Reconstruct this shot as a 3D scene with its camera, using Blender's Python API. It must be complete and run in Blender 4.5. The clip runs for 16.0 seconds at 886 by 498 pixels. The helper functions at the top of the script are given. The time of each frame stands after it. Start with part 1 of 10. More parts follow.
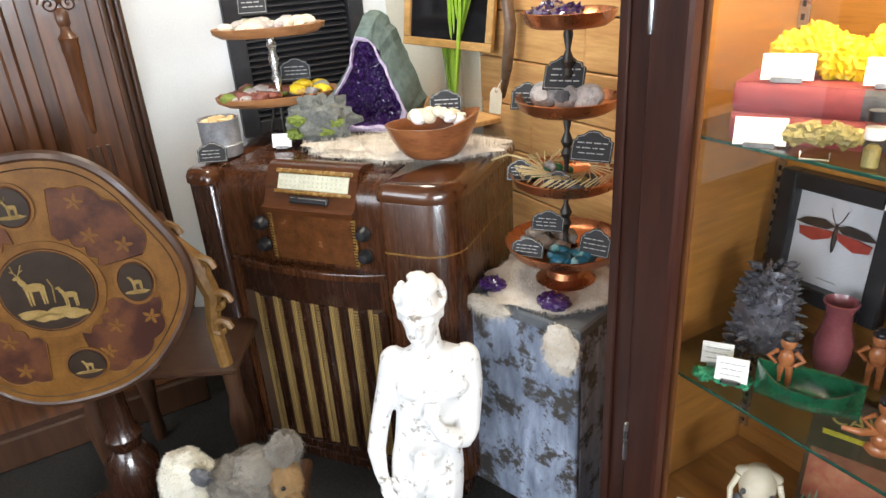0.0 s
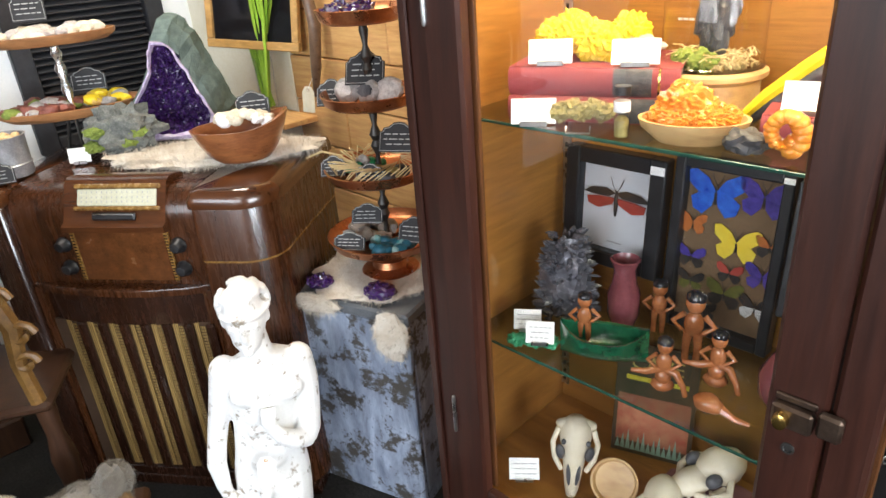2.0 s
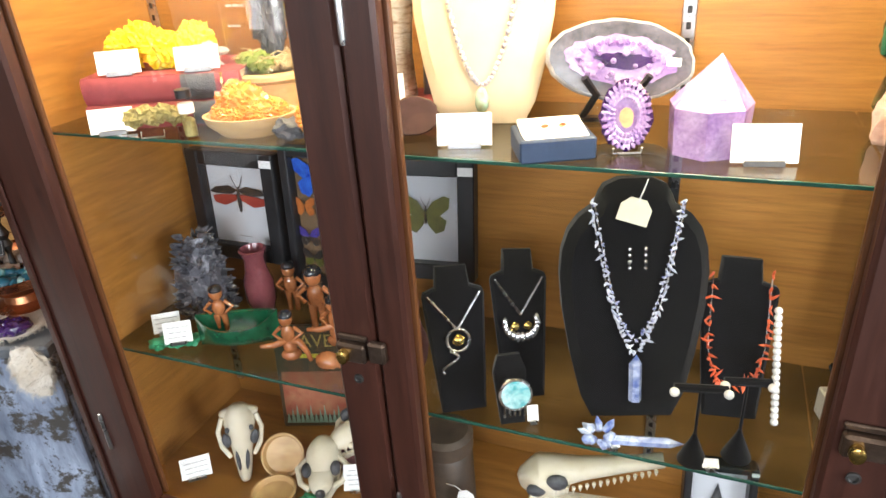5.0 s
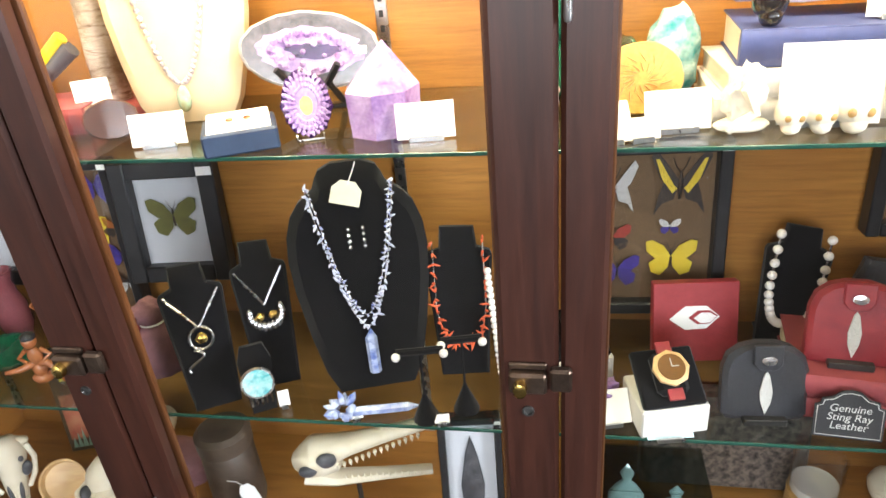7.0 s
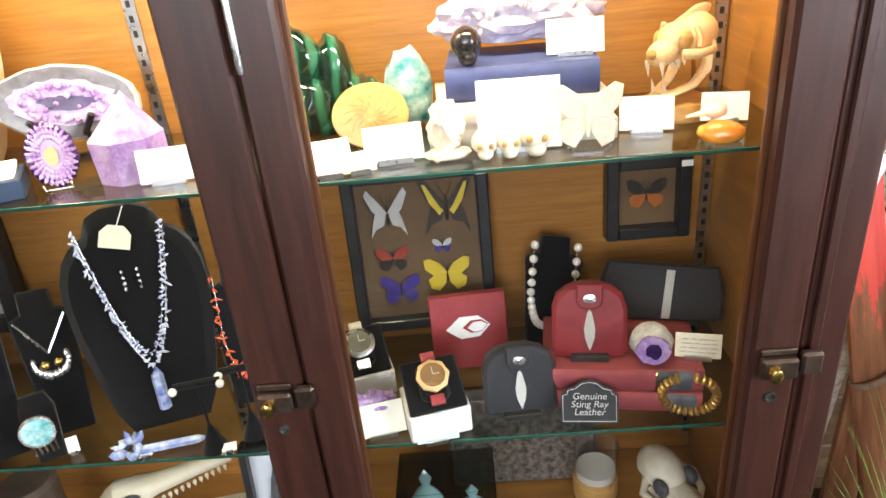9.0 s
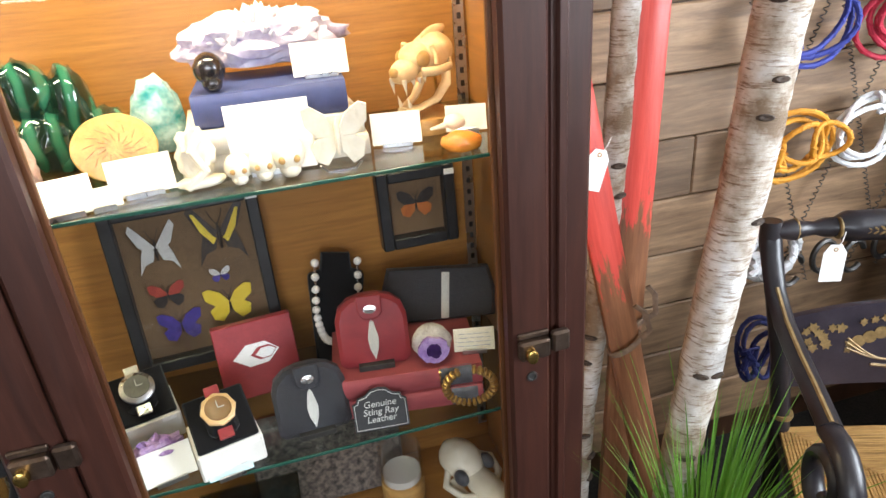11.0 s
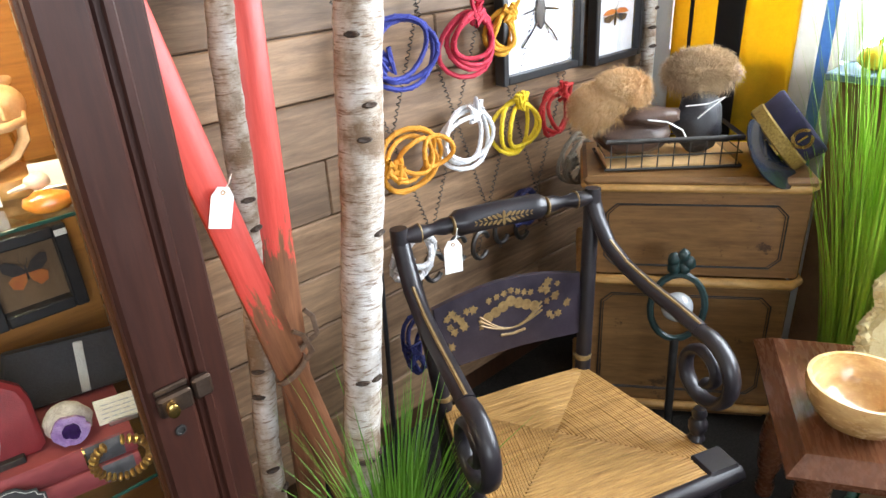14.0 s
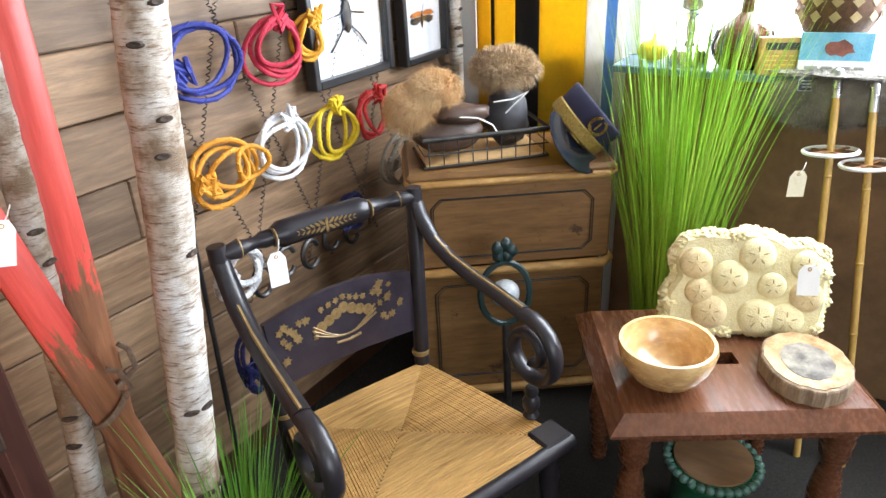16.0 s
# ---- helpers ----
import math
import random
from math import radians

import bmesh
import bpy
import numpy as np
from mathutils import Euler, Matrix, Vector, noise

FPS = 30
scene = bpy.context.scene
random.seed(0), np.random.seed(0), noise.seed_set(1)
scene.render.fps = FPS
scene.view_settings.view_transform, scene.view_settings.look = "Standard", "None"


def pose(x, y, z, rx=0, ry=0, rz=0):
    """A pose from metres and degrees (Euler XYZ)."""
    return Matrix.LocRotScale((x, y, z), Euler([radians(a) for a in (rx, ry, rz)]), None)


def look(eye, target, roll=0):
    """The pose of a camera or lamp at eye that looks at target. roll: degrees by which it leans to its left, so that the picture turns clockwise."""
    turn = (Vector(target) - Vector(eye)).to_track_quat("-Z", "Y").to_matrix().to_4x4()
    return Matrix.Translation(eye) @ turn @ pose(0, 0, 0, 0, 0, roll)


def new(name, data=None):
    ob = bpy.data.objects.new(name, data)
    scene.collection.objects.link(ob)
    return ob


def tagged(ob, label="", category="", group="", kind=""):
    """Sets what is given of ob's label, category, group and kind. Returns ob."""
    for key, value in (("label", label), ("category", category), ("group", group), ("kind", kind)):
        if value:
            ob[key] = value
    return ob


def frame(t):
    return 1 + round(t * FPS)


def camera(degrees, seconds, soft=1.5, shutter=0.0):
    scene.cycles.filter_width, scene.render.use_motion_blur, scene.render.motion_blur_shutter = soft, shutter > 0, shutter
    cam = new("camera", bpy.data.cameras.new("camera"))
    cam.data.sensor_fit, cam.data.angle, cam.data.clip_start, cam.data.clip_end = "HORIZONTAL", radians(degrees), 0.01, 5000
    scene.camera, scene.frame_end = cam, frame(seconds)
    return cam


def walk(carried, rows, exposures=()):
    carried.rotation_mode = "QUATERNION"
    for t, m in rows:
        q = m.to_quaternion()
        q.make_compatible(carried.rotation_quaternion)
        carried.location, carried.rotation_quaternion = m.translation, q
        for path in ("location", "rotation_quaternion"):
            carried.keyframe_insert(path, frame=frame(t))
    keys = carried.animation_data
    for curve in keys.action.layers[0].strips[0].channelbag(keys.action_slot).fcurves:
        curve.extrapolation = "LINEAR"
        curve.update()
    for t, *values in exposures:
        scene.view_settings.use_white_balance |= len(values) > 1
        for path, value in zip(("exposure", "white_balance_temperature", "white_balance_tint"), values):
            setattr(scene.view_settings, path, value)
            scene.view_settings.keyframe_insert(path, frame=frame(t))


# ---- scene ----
cam = camera(66.8, 16.0)
METRES, EYE, TILT, LEAN, TURN = 1.2, 1.52, 0.0, 0.0, 60.5
ROWS = [
    (0.0, 0.0, 0.0, 0.0, -1.63, -24.23, 3.62),
    (0.5, 0.0206, -0.0106, -0.001, -4.79, -24.25, 3.67),
    (1.0, 0.0391, -0.0185, -0.002, -8.52, -24.6, 3.93),
    (1.5, 0.053, -0.0273, -0.0044, -11.73, -25.01, 3.79),
    (2.0, 0.0661, -0.0387, -0.0065, -15.37, -25.21, 4.06),
    (2.5, 0.093, -0.0573, -0.0069, -19.63, -25.44, 4.17),
    (3.0, 0.1133, -0.0895, -0.0081, -24.3, -25.39, 3.91),
    (3.5, 0.1315, -0.1195, -0.0096, -28.81, -25.63, 3.75),
    (6.0, 0.2799, -0.3237, -0.0098, -45.08, -26.63, 4.01),
    (6.5, 0.3114, -0.3692, -0.0134, -48.42, -27.18, 4.43),
    (7.0, 0.3417, -0.4129, -0.0175, -51.36, -27.78, 4.65),
    (7.5, 0.3726, -0.4716, -0.016, -53.91, -27.92, 4.61),
    (8.0, 0.3937, -0.5282, -0.0103, -55.3, -27.09, 4.68),
    (10.5, 0.4116, -0.6858, 0.0002, -72.4, -26.42, 4.73),
    (11.0, 0.4173, -0.6905, 0.0007, -76.86, -26.34, 4.15),
    (11.5, 0.4217, -0.7136, 0.0001, -81.72, -26.6, 3.93),
    (12.0, 0.4202, -0.7365, 0.0003, -86.08, -26.59, 3.83),
    (12.5, 0.4204, -0.7535, 0.0028, -90.25, -26.81, 3.16),
    (13.0, 0.4151, -0.7677, 0.006, -94.74, -26.69, 2.91),
    (13.5, 0.4066, -0.7844, 0.0091, -99.35, -26.08, 2.99),
    (14.0, 0.4005, -0.8018, 0.0092, -103.59, -25.74, 3.03),
    (14.5, 0.3937, -0.8097, 0.0102, -106.87, -25.49, 2.86),
    (15.0, 0.3906, -0.8216, 0.0084, -110.42, -25.76, 2.85),
    (15.5, 0.3878, -0.8354, 0.0099, -114.51, -26.16, 2.51),
    (16.0, 0.3887, -0.8418, 0.0088, -117.87, -26.22, 2.65),
]
walk(cam, [(t, pose(0, 0, EYE, TILT, LEAN, TURN) @ pose(METRES * x, METRES * y, METRES * z, 90 + pitch, roll, yaw)) for t, x, y, z, yaw, pitch, roll in ROWS],
     exposures=[(0.0, 0.0, 6250, 10), (3.5, -0.03, 6250, 10), (6.0, 0.30, 6300, 10), (8.0, 0.25, 6300, 10), (10.5, -0.05, 6200, 10), (13.5, 0.02, 6150, 10), (14.5, 0.06, 6200, 10), (16.0, -0.04, 6150, 10)])

# ---- world and lights ----
world = bpy.data.worlds.new("world")
scene.world = world
world.use_nodes = True
_wn = world.node_tree.nodes
_sky = _wn.new("ShaderNodeTexSky")
_sky.sky_type, _sky.sun_disc = "NISHITA", False
_sky.sun_elevation, _sky.sun_rotation = radians(40), radians(110)
world.node_tree.links.new(_sky.outputs[0], _wn["Background"].inputs[0])
_wn["Background"].inputs[1].default_value = 0.12


def area_lamp(name, place, target, sx, sy, watts, colour):
    data = bpy.data.lights.new(name, "AREA")
    data.shape, data.size, data.size_y, data.energy, data.color = "RECTANGLE", sx, sy, watts, colour
    ob = new(name, data)
    ob.matrix_world = look(place, target)
    return ob


# daylight in the shop window behind the camera, the window beside the ledge and the louvred window
area_lamp("daylight_shop_window", (0.1, -2.95, 1.82), (-0.9, 0, 1.1), 3.0, 1.2, 120, (0.92, 0.96, 1.0))
area_lamp("daylight_side_window", (3.38, -0.5, 1.6), (2.0, -0.3, 1.0), 2.0, 1.0, 180, (0.90, 0.95, 1.0))
# warm overhead fill, its source unseen; the second is added for the pine corner
area_lamp("overhead_fill_light", (0.2, -1.2, 2.52), (0.2, -1.2, 0), 1.2, 0.3, 12, (1.0, 0.93, 0.82))
area_lamp("overhead_fill_light", (-1.75, 0.75, 2.52), (-1.9, 1.0, 0), 0.6, 0.3, 26, (1.0, 0.90, 0.74))
# the strip lamps under the cabinet's top
for _x in (-0.46, 0.25, 0.98):
    area_lamp("cabinet_strip_light", (_x, 1.02, 1.86), (_x, 1.12, 1.0), 0.5, 0.05, 12.0, (1.0, 0.82, 0.50))

# ---- materials ----
def _tree(name):
    m = bpy.data.materials.new(name)
    m.use_nodes = True
    t = m.node_tree
    return m, t, t.nodes["Principled BSDF"]


def _node(t, kind, **values):
    n = t.nodes.new(kind)
    for k, v in values.items():
        n.inputs[k].default_value = v
    return n


def _coords(t, scale):
    c = t.nodes.new("ShaderNodeTexCoord")
    mp = t.nodes.new("ShaderNodeMapping")
    mp.inputs["Scale"].default_value = scale
    t.links.new(c.outputs["Object"], mp.inputs["Vector"])
    # every object takes its own stretch of the pattern
    info = t.nodes.new("ShaderNodeObjectInfo")
    mul = t.nodes.new("ShaderNodeMath")
    mul.operation = "MULTIPLY"
    mul.inputs[1].default_value = 37.0
    t.links.new(info.outputs["Random"], mul.inputs[0])
    t.links.new(mul.outputs[0], mp.inputs["Location"])
    return mp


def _ramp(t, stops):
    r = t.nodes.new("ShaderNodeValToRGB")
    e = r.color_ramp.elements
    while len(e) < len(stops):
        e.new(0.5)
    for k, (pos, col) in zip(e, stops):
        k.position, k.color = pos, (*col, 1)
    return r


def surface(name, a, b, rough=0.5, metal=0.0, scale=30.0, fine=200.0, bump=0.1, spread=0.25, stretch=(1, 1, 1), spec=0.5, coat=0.0, sheen=0.0, trans=0.0, sss=0.0, random_tint=0.0, mid=0.5, sheer=0.0):
    """Two colours mixed by a coarse noise, with a fine grain in colour, gloss and relief."""
    m, t, p = _tree(name)
    mp = _coords(t, stretch)
    n1 = _node(t, "ShaderNodeTexNoise", Scale=scale, Detail=5.0, Roughness=0.6)
    n2 = _node(t, "ShaderNodeTexNoise", Scale=fine, Detail=3.0, Roughness=0.6)
    for n in (n1, n2):
        t.links.new(mp.outputs[0], n.inputs["Vector"])
    r = _ramp(t, [(mid - spread, a), (mid + spread, b)])
    t.links.new(n1.outputs["Fac"], r.inputs[0])
    dark = t.nodes.new("ShaderNodeMix")
    dark.data_type, dark.blend_type = "RGBA", "OVERLAY"
    dark.inputs["Factor"].default_value = 0.35
    t.links.new(r.outputs[0], dark.inputs["A"])
    t.links.new(n2.outputs["Fac"], dark.inputs["B"])
    out = dark.outputs["Result"]
    if random_tint:
        info = t.nodes.new("ShaderNodeObjectInfo")
        mr = _node(t, "ShaderNodeMapRange", **{"To Min": 1 - random_tint, "To Max": 1 + random_tint})
        t.links.new(info.outputs["Random"], mr.inputs["Value"])
        hsv = t.nodes.new("ShaderNodeHueSaturation")
        t.links.new(out, hsv.inputs["Color"])
        t.links.new(mr.outputs[0], hsv.inputs["Value"])
        out = hsv.outputs[0]
    t.links.new(out, p.inputs["Base Color"])
    rr = _node(t, "ShaderNodeMapRange", **{"To Min": max(0.02, rough - 0.1), "To Max": min(1, rough + 0.12)})
    t.links.new(n1.outputs["Fac"], rr.inputs["Value"])
    t.links.new(rr.outputs[0], p.inputs["Roughness"])
    p.inputs["Metallic"].default_value = metal
    p.inputs["Specular IOR Level"].default_value = spec
    p.inputs["Coat Weight"].default_value = coat
    p.inputs["Coat Roughness"].default_value = 0.12
    p.inputs["Sheen Weight"].default_value = sheen
    p.inputs["Transmission Weight"].default_value = trans
    if sss:
        p.inputs["Subsurface Weight"].default_value = sss
        p.inputs["Subsurface Radius"].default_value = (0.02, 0.015, 0.01)
    if sheer:
        tl = t.nodes.new("ShaderNodeBsdfTranslucent")
        t.links.new(out, tl.inputs["Color"])
        ms = t.nodes.new("ShaderNodeMixShader")
        ms.inputs[0].default_value = sheer
        t.links.new(p.outputs[0], ms.inputs[1])
        t.links.new(tl.outputs[0], ms.inputs[2])
        t.links.new(ms.outputs[0], t.nodes["Material Output"].inputs[0])
    if bump:
        add = t.nodes.new("ShaderNodeMath")
        add.operation = "ADD"
        t.links.new(n1.outputs["Fac"], add.inputs[0])
        t.links.new(n2.outputs["Fac"], add.inputs[1])
        bp = _node(t, "ShaderNodeBump", Strength=bump, Distance=0.004)
        t.links.new(add.outputs[0], bp.inputs["Height"])
        t.links.new(bp.outputs[0], p.inputs["Normal"])
    return m


def wood(name, a, b, rough=0.4, grain=(6, 6, 90), rings=3.0, bump=0.08, coat=0.0, wear=None, random_tint=0.0, wear_at=0.62):
    """Streaked grain; grain holds the pattern's scale along x, y, z, small along the fibres."""
    m, t, p = _tree(name)
    mp = _coords(t, grain)
    n1 = _node(t, "ShaderNodeTexNoise", Scale=1.0, Detail=6.0, Roughness=0.65, Distortion=0.6)
    t.links.new(mp.outputs[0], n1.inputs["Vector"])
    mp2 = _coords(t, tuple(g * rings for g in grain))
    n2 = _node(t, "ShaderNodeTexNoise", Scale=1.0, Detail=4.0, Roughness=0.7)
    t.links.new(mp2.outputs[0], n2.inputs["Vector"])
    r = _ramp(t, [(0.25, a), (0.5, tuple((x + y) / 2 for x, y in zip(a, b))), (0.75, b)])
    t.links.new(n1.outputs["Fac"], r.inputs[0])
    mix = t.nodes.new("ShaderNodeMix")
    mix.data_type, mix.blend_type = "RGBA", "OVERLAY"
    mix.inputs["Factor"].default_value = 0.5
    t.links.new(r.outputs[0], mix.inputs["A"])
    t.links.new(n2.outputs["Fac"], mix.inputs["B"])
    out = mix.outputs["Result"]
    if wear:
        n3 = _node(t, "ShaderNodeTexNoise", Scale=11.0, Detail=8.0, Roughness=0.75)
        t.links.new(_coords(t, (1, 1, 1)).outputs[0], n3.inputs["Vector"])
        rw = _ramp(t, [(wear_at, (0, 0, 0)), (wear_at + 0.06, (1, 1, 1))])
        t.links.new(n3.outputs["Fac"], rw.inputs[0])
        mw = t.nodes.new("ShaderNodeMix")
        mw.data_type = "RGBA"
        t.links.new(rw.outputs[0], mw.inputs["Factor"])
        t.links.new(out, mw.inputs["A"])
        mw.inputs["B"].default_value = (*wear, 1)
        out = mw.outputs["Result"]
    if random_tint:
        info = t.nodes.new("ShaderNodeObjectInfo")
        mr = _node(t, "ShaderNodeMapRange", **{"To Min": 1 - random_tint, "To Max": 1 + random_tint})
        t.links.new(info.outputs["Random"], mr.inputs["Value"])
        hsv = t.nodes.new("ShaderNodeHueSaturation")
        t.links.new(out, hsv.inputs["Color"])
        t.links.new(mr.outputs[0], hsv.inputs["Value"])
        out = hsv.outputs[0]
    t.links.new(out, p.inputs["Base Color"])
    rr = _node(t, "ShaderNodeMapRange", **{"To Min": max(0.05, rough - 0.1), "To Max": rough + 0.12})
    t.links.new(n2.outputs["Fac"], rr.inputs["Value"])
    t.links.new(rr.outputs[0], p.inputs["Roughness"])
    p.inputs["Coat Weight"].default_value = coat
    p.inputs["Coat Roughness"].default_value = 0.08
    bp = _node(t, "ShaderNodeBump", Strength=bump, Distance=0.003)
    t.links.new(n2.outputs["Fac"], bp.inputs["Height"])
    t.links.new(bp.outputs[0], p.inputs["Normal"])
    return m


def bands(name, stops, scale, rough=0.15, distortion=6.0, kind="BANDS", coat=0.5):
    """Wavy bands of colour, for polished stone and feathers."""
    m, t, p = _tree(name)
    mp = _coords(t, (1, 1, 1))
    w = _node(t, "ShaderNodeTexWave", Scale=scale, Distortion=distortion, Detail=3.0)
    w.wave_type = kind
    t.links.new(mp.outputs[0], w.inputs["Vector"])
    r = _ramp(t, stops)
    t.links.new(w.outputs["Fac"], r.inputs[0])
    t.links.new(r.outputs[0], p.inputs["Base Color"])
    p.inputs["Roughness"].default_value = rough
    p.inputs["Coat Weight"].default_value = coat
    return m


def clear_glass(name, tint=(1, 1, 1), rough=0.0):
    """A thin pane: lets light straight through, mirrors by Fresnel."""
    m, t, p = _tree(name)
    t.nodes.remove(p)
    tr = t.nodes.new("ShaderNodeBsdfTransparent")
    tr.inputs[0].default_value = (*tint, 1)
    gl = t.nodes.new("ShaderNodeBsdfGlossy")
    gl.inputs["Roughness"].default_value = rough
    lw = _node(t, "ShaderNodeLayerWeight", Blend=0.5)
    pw = t.nodes.new("ShaderNodeMath")
    pw.operation = "POWER"
    pw.inputs[1].default_value = 4.0
    t.links.new(lw.outputs["Facing"], pw.inputs[0])
    fr = _node(t, "ShaderNodeMapRange", **{"To Min": 0.035, "To Max": 1.0})
    t.links.new(pw.outputs[0], fr.inputs["Value"])
    mx = t.nodes.new("ShaderNodeMixShader")
    t.links.new(fr.outputs[0], mx.inputs[0])
    t.links.new(tr.outputs[0], mx.inputs[1])
    t.links.new(gl.outputs[0], mx.inputs[2])
    t.links.new(mx.outputs[0], t.nodes["Material Output"].inputs[0])
    return m


def glow(name, colour, strength):
    m, t, p = _tree(name)
    p.inputs["Base Color"].default_value = (*colour, 1)
    p.inputs["Emission Color"].default_value = (*colour, 1)
    p.inputs["Emission Strength"].default_value = strength
    return m


MAHOGANY = wood("mahogany", (0.0192, 0.0056, 0.0036), (0.0496, 0.0144, 0.008), 0.40, (40, 40, 3), bump=0.08, coat=0.06)
MAHOGANY_H = wood("mahogany_rail", (0.0192, 0.0056, 0.0036), (0.0496, 0.0144, 0.008), 0.38, (3, 40, 40), bump=0.06, coat=0.12)
VENEER = wood("cabinet_veneer", (0.27, 0.112, 0.020), (0.40, 0.185, 0.038), 0.38, (2.5, 20, 45), bump=0.03)
VENEER_SIDE = wood("cabinet_side_veneer", (0.30, 0.125, 0.022), (0.44, 0.20, 0.042), 0.4, (20, 2.5, 30), bump=0.03)
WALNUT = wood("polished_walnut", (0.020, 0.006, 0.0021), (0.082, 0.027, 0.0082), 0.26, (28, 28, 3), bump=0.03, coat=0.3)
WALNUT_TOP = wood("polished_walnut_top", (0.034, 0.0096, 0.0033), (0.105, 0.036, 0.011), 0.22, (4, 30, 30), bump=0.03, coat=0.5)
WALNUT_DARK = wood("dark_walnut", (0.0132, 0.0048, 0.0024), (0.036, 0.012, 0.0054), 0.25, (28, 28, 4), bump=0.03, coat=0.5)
BURL = surface("burl_inlay", (0.128, 0.056, 0.012), (0.336, 0.192, 0.048), 0.25, scale=60, fine=220, bump=0.02, coat=0.6)
OAK = wood("carved_oak", (0.028, 0.009, 0.0032), (0.135, 0.050, 0.015), 0.36, (26, 26, 3), bump=0.12, coat=0.2)
OAK_DARK = wood("dark_oak", (0.027, 0.0108, 0.0048), (0.066, 0.0288, 0.0132), 0.4, (26, 26, 3), bump=0.08, coat=0.2)
PLANK = wood("weathered_plank", (0.080, 0.043, 0.021), (0.285, 0.180, 0.100), 0.6, (3.5, 20, 34), bump=0.35, random_tint=0.35, wear=(0.10, 0.055, 0.035), wear_at=0.66)
PINE = wood("pine_board", (0.54, 0.28, 0.09), (0.78, 0.48, 0.20), 0.5, (3, 20, 30), bump=0.1, random_tint=0.1, wear=(0.36, 0.17, 0.06), wear_at=0.68)
PLY = wood("plywood_panel", (0.15, 0.078, 0.034), (0.29, 0.165, 0.078), 0.6, (12, 3, 3), bump=0.08, wear=(0.16, 0.08, 0.035), wear_at=0.64)
CHESTWOOD = wood("painted_chest_wood", (0.140, 0.068, 0.022), (0.260, 0.140, 0.050), 0.42, (5, 20, 40), bump=0.06, coat=0.15, wear=(0.06, 0.028, 0.012), wear_at=0.60)
RATTAN = wood("ochre_trim_and_shade", (0.33, 0.17, 0.042), (0.58, 0.35, 0.12), 0.45, (9, 20, 20), bump=0.1)
TABLEWOOD = wood("jatoba_table", (0.072, 0.024, 0.010), (0.150, 0.056, 0.024), 0.26, (30, 4, 30), bump=0.04, coat=0.3)
BLACKLACQUER = surface("black_lacquer", (0.008, 0.007, 0.009), (0.020, 0.016, 0.019), 0.38, scale=18, fine=300, bump=0.05, coat=0.12, spec=0.35)
GILT = surface("worn_gilding", (0.14, 0.085, 0.030), (0.28, 0.185, 0.070), 0.45, 0.25, scale=60, bump=0.05)
BLACK = surface("black_paint", (0.008, 0.008, 0.009), (0.02, 0.02, 0.022), 0.4, bump=0.03)
SLATEGREY = surface("louvre_paint", (0.018, 0.019, 0.023), (0.035, 0.036, 0.042), 0.4, bump=0.03)
FELT = surface("black_velvet", (0.0024, 0.0024, 0.003), (0.006, 0.0054, 0.0066), 0.95, scale=40, fine=900, bump=0.2, sheen=0.15, spec=0.1)
WALLWHITE = surface("white_wall_paint", (0.74, 0.78, 0.82), (0.82, 0.85, 0.87), 0.7, scale=4, fine=160, bump=0.06)
# tone of the unseen ceiling, lowered so less light bounces into the room
CEIL_LOW_BOUNCE = surface("ceiling_low_bounce", (0.30, 0.28, 0.25), (0.40, 0.38, 0.34), 0.8, scale=5, fine=150, bump=0.08)
CARPET = surface("carpet", (0.014, 0.013, 0.012), (0.046, 0.042, 0.037), 0.95, scale=160, fine=700, bump=0.6, spec=0.1)
PAPER = surface("white_card", (0.82, 0.82, 0.80), (0.90, 0.90, 0.88), 0.7, scale=20, bump=0.02)
TAGPAPER = surface("cream_tag_card", (0.72, 0.66, 0.50), (0.80, 0.74, 0.58), 0.75, scale=30, bump=0.03)
CHALK = surface("chalkboard", (0.010, 0.010, 0.012), (0.028, 0.028, 0.03), 0.6, scale=30, bump=0.03)
CHALKWHITE = surface("chalk_writing", (0.38, 0.38, 0.37), (0.58, 0.58, 0.56), 0.8, scale=200, bump=0.05)
INK = surface("grey_print", (0.30, 0.30, 0.30), (0.42, 0.42, 0.42), 0.8, bump=0)
COPPER = surface("aged_copper", (0.42, 0.15, 0.06), (0.62, 0.27, 0.13), 0.28, 0.9, scale=14, fine=140, bump=0.06)
STEEL = surface("steel", (0.45, 0.45, 0.46), (0.62, 0.62, 0.62), 0.28, 1.0, bump=0.02)
IRON = surface("dark_iron", (0.05, 0.048, 0.045), (0.10, 0.095, 0.09), 0.45, 0.8, bump=0.05)
BRASS = surface("brass", (0.45, 0.30, 0.08), (0.62, 0.44, 0.14), 0.25, 1.0, bump=0.02)
BRONZE = surface("lock_bronze", (0.09, 0.06, 0.045), (0.17, 0.12, 0.09), 0.35, 0.9, bump=0.04)
GLASS = clear_glass("pane_glass")
SHELFGLASS = clear_glass("shelf_glass", (0.74, 0.79, 0.77))
GLASSEDGE = surface("glass_edge", (0.012, 0.056, 0.04), (0.024, 0.088, 0.064), 0.15, bump=0, coat=0.5)


# ---- shapes: each is a pair of verts and faces ----
def xf(g, m):
    return [tuple(m @ Vector(v)) for v in g[0]], g[1]


def mv(g, x, y, z, rx=0, ry=0, rz=0):
    return xf(g, pose(x, y, z, rx, ry, rz))


def join(*gs):
    v, f = [], []
    for g in gs:
        k = len(v)
        v += list(g[0])
        f += [tuple(i + k for i in q) for q in g[1]]
    return v, f


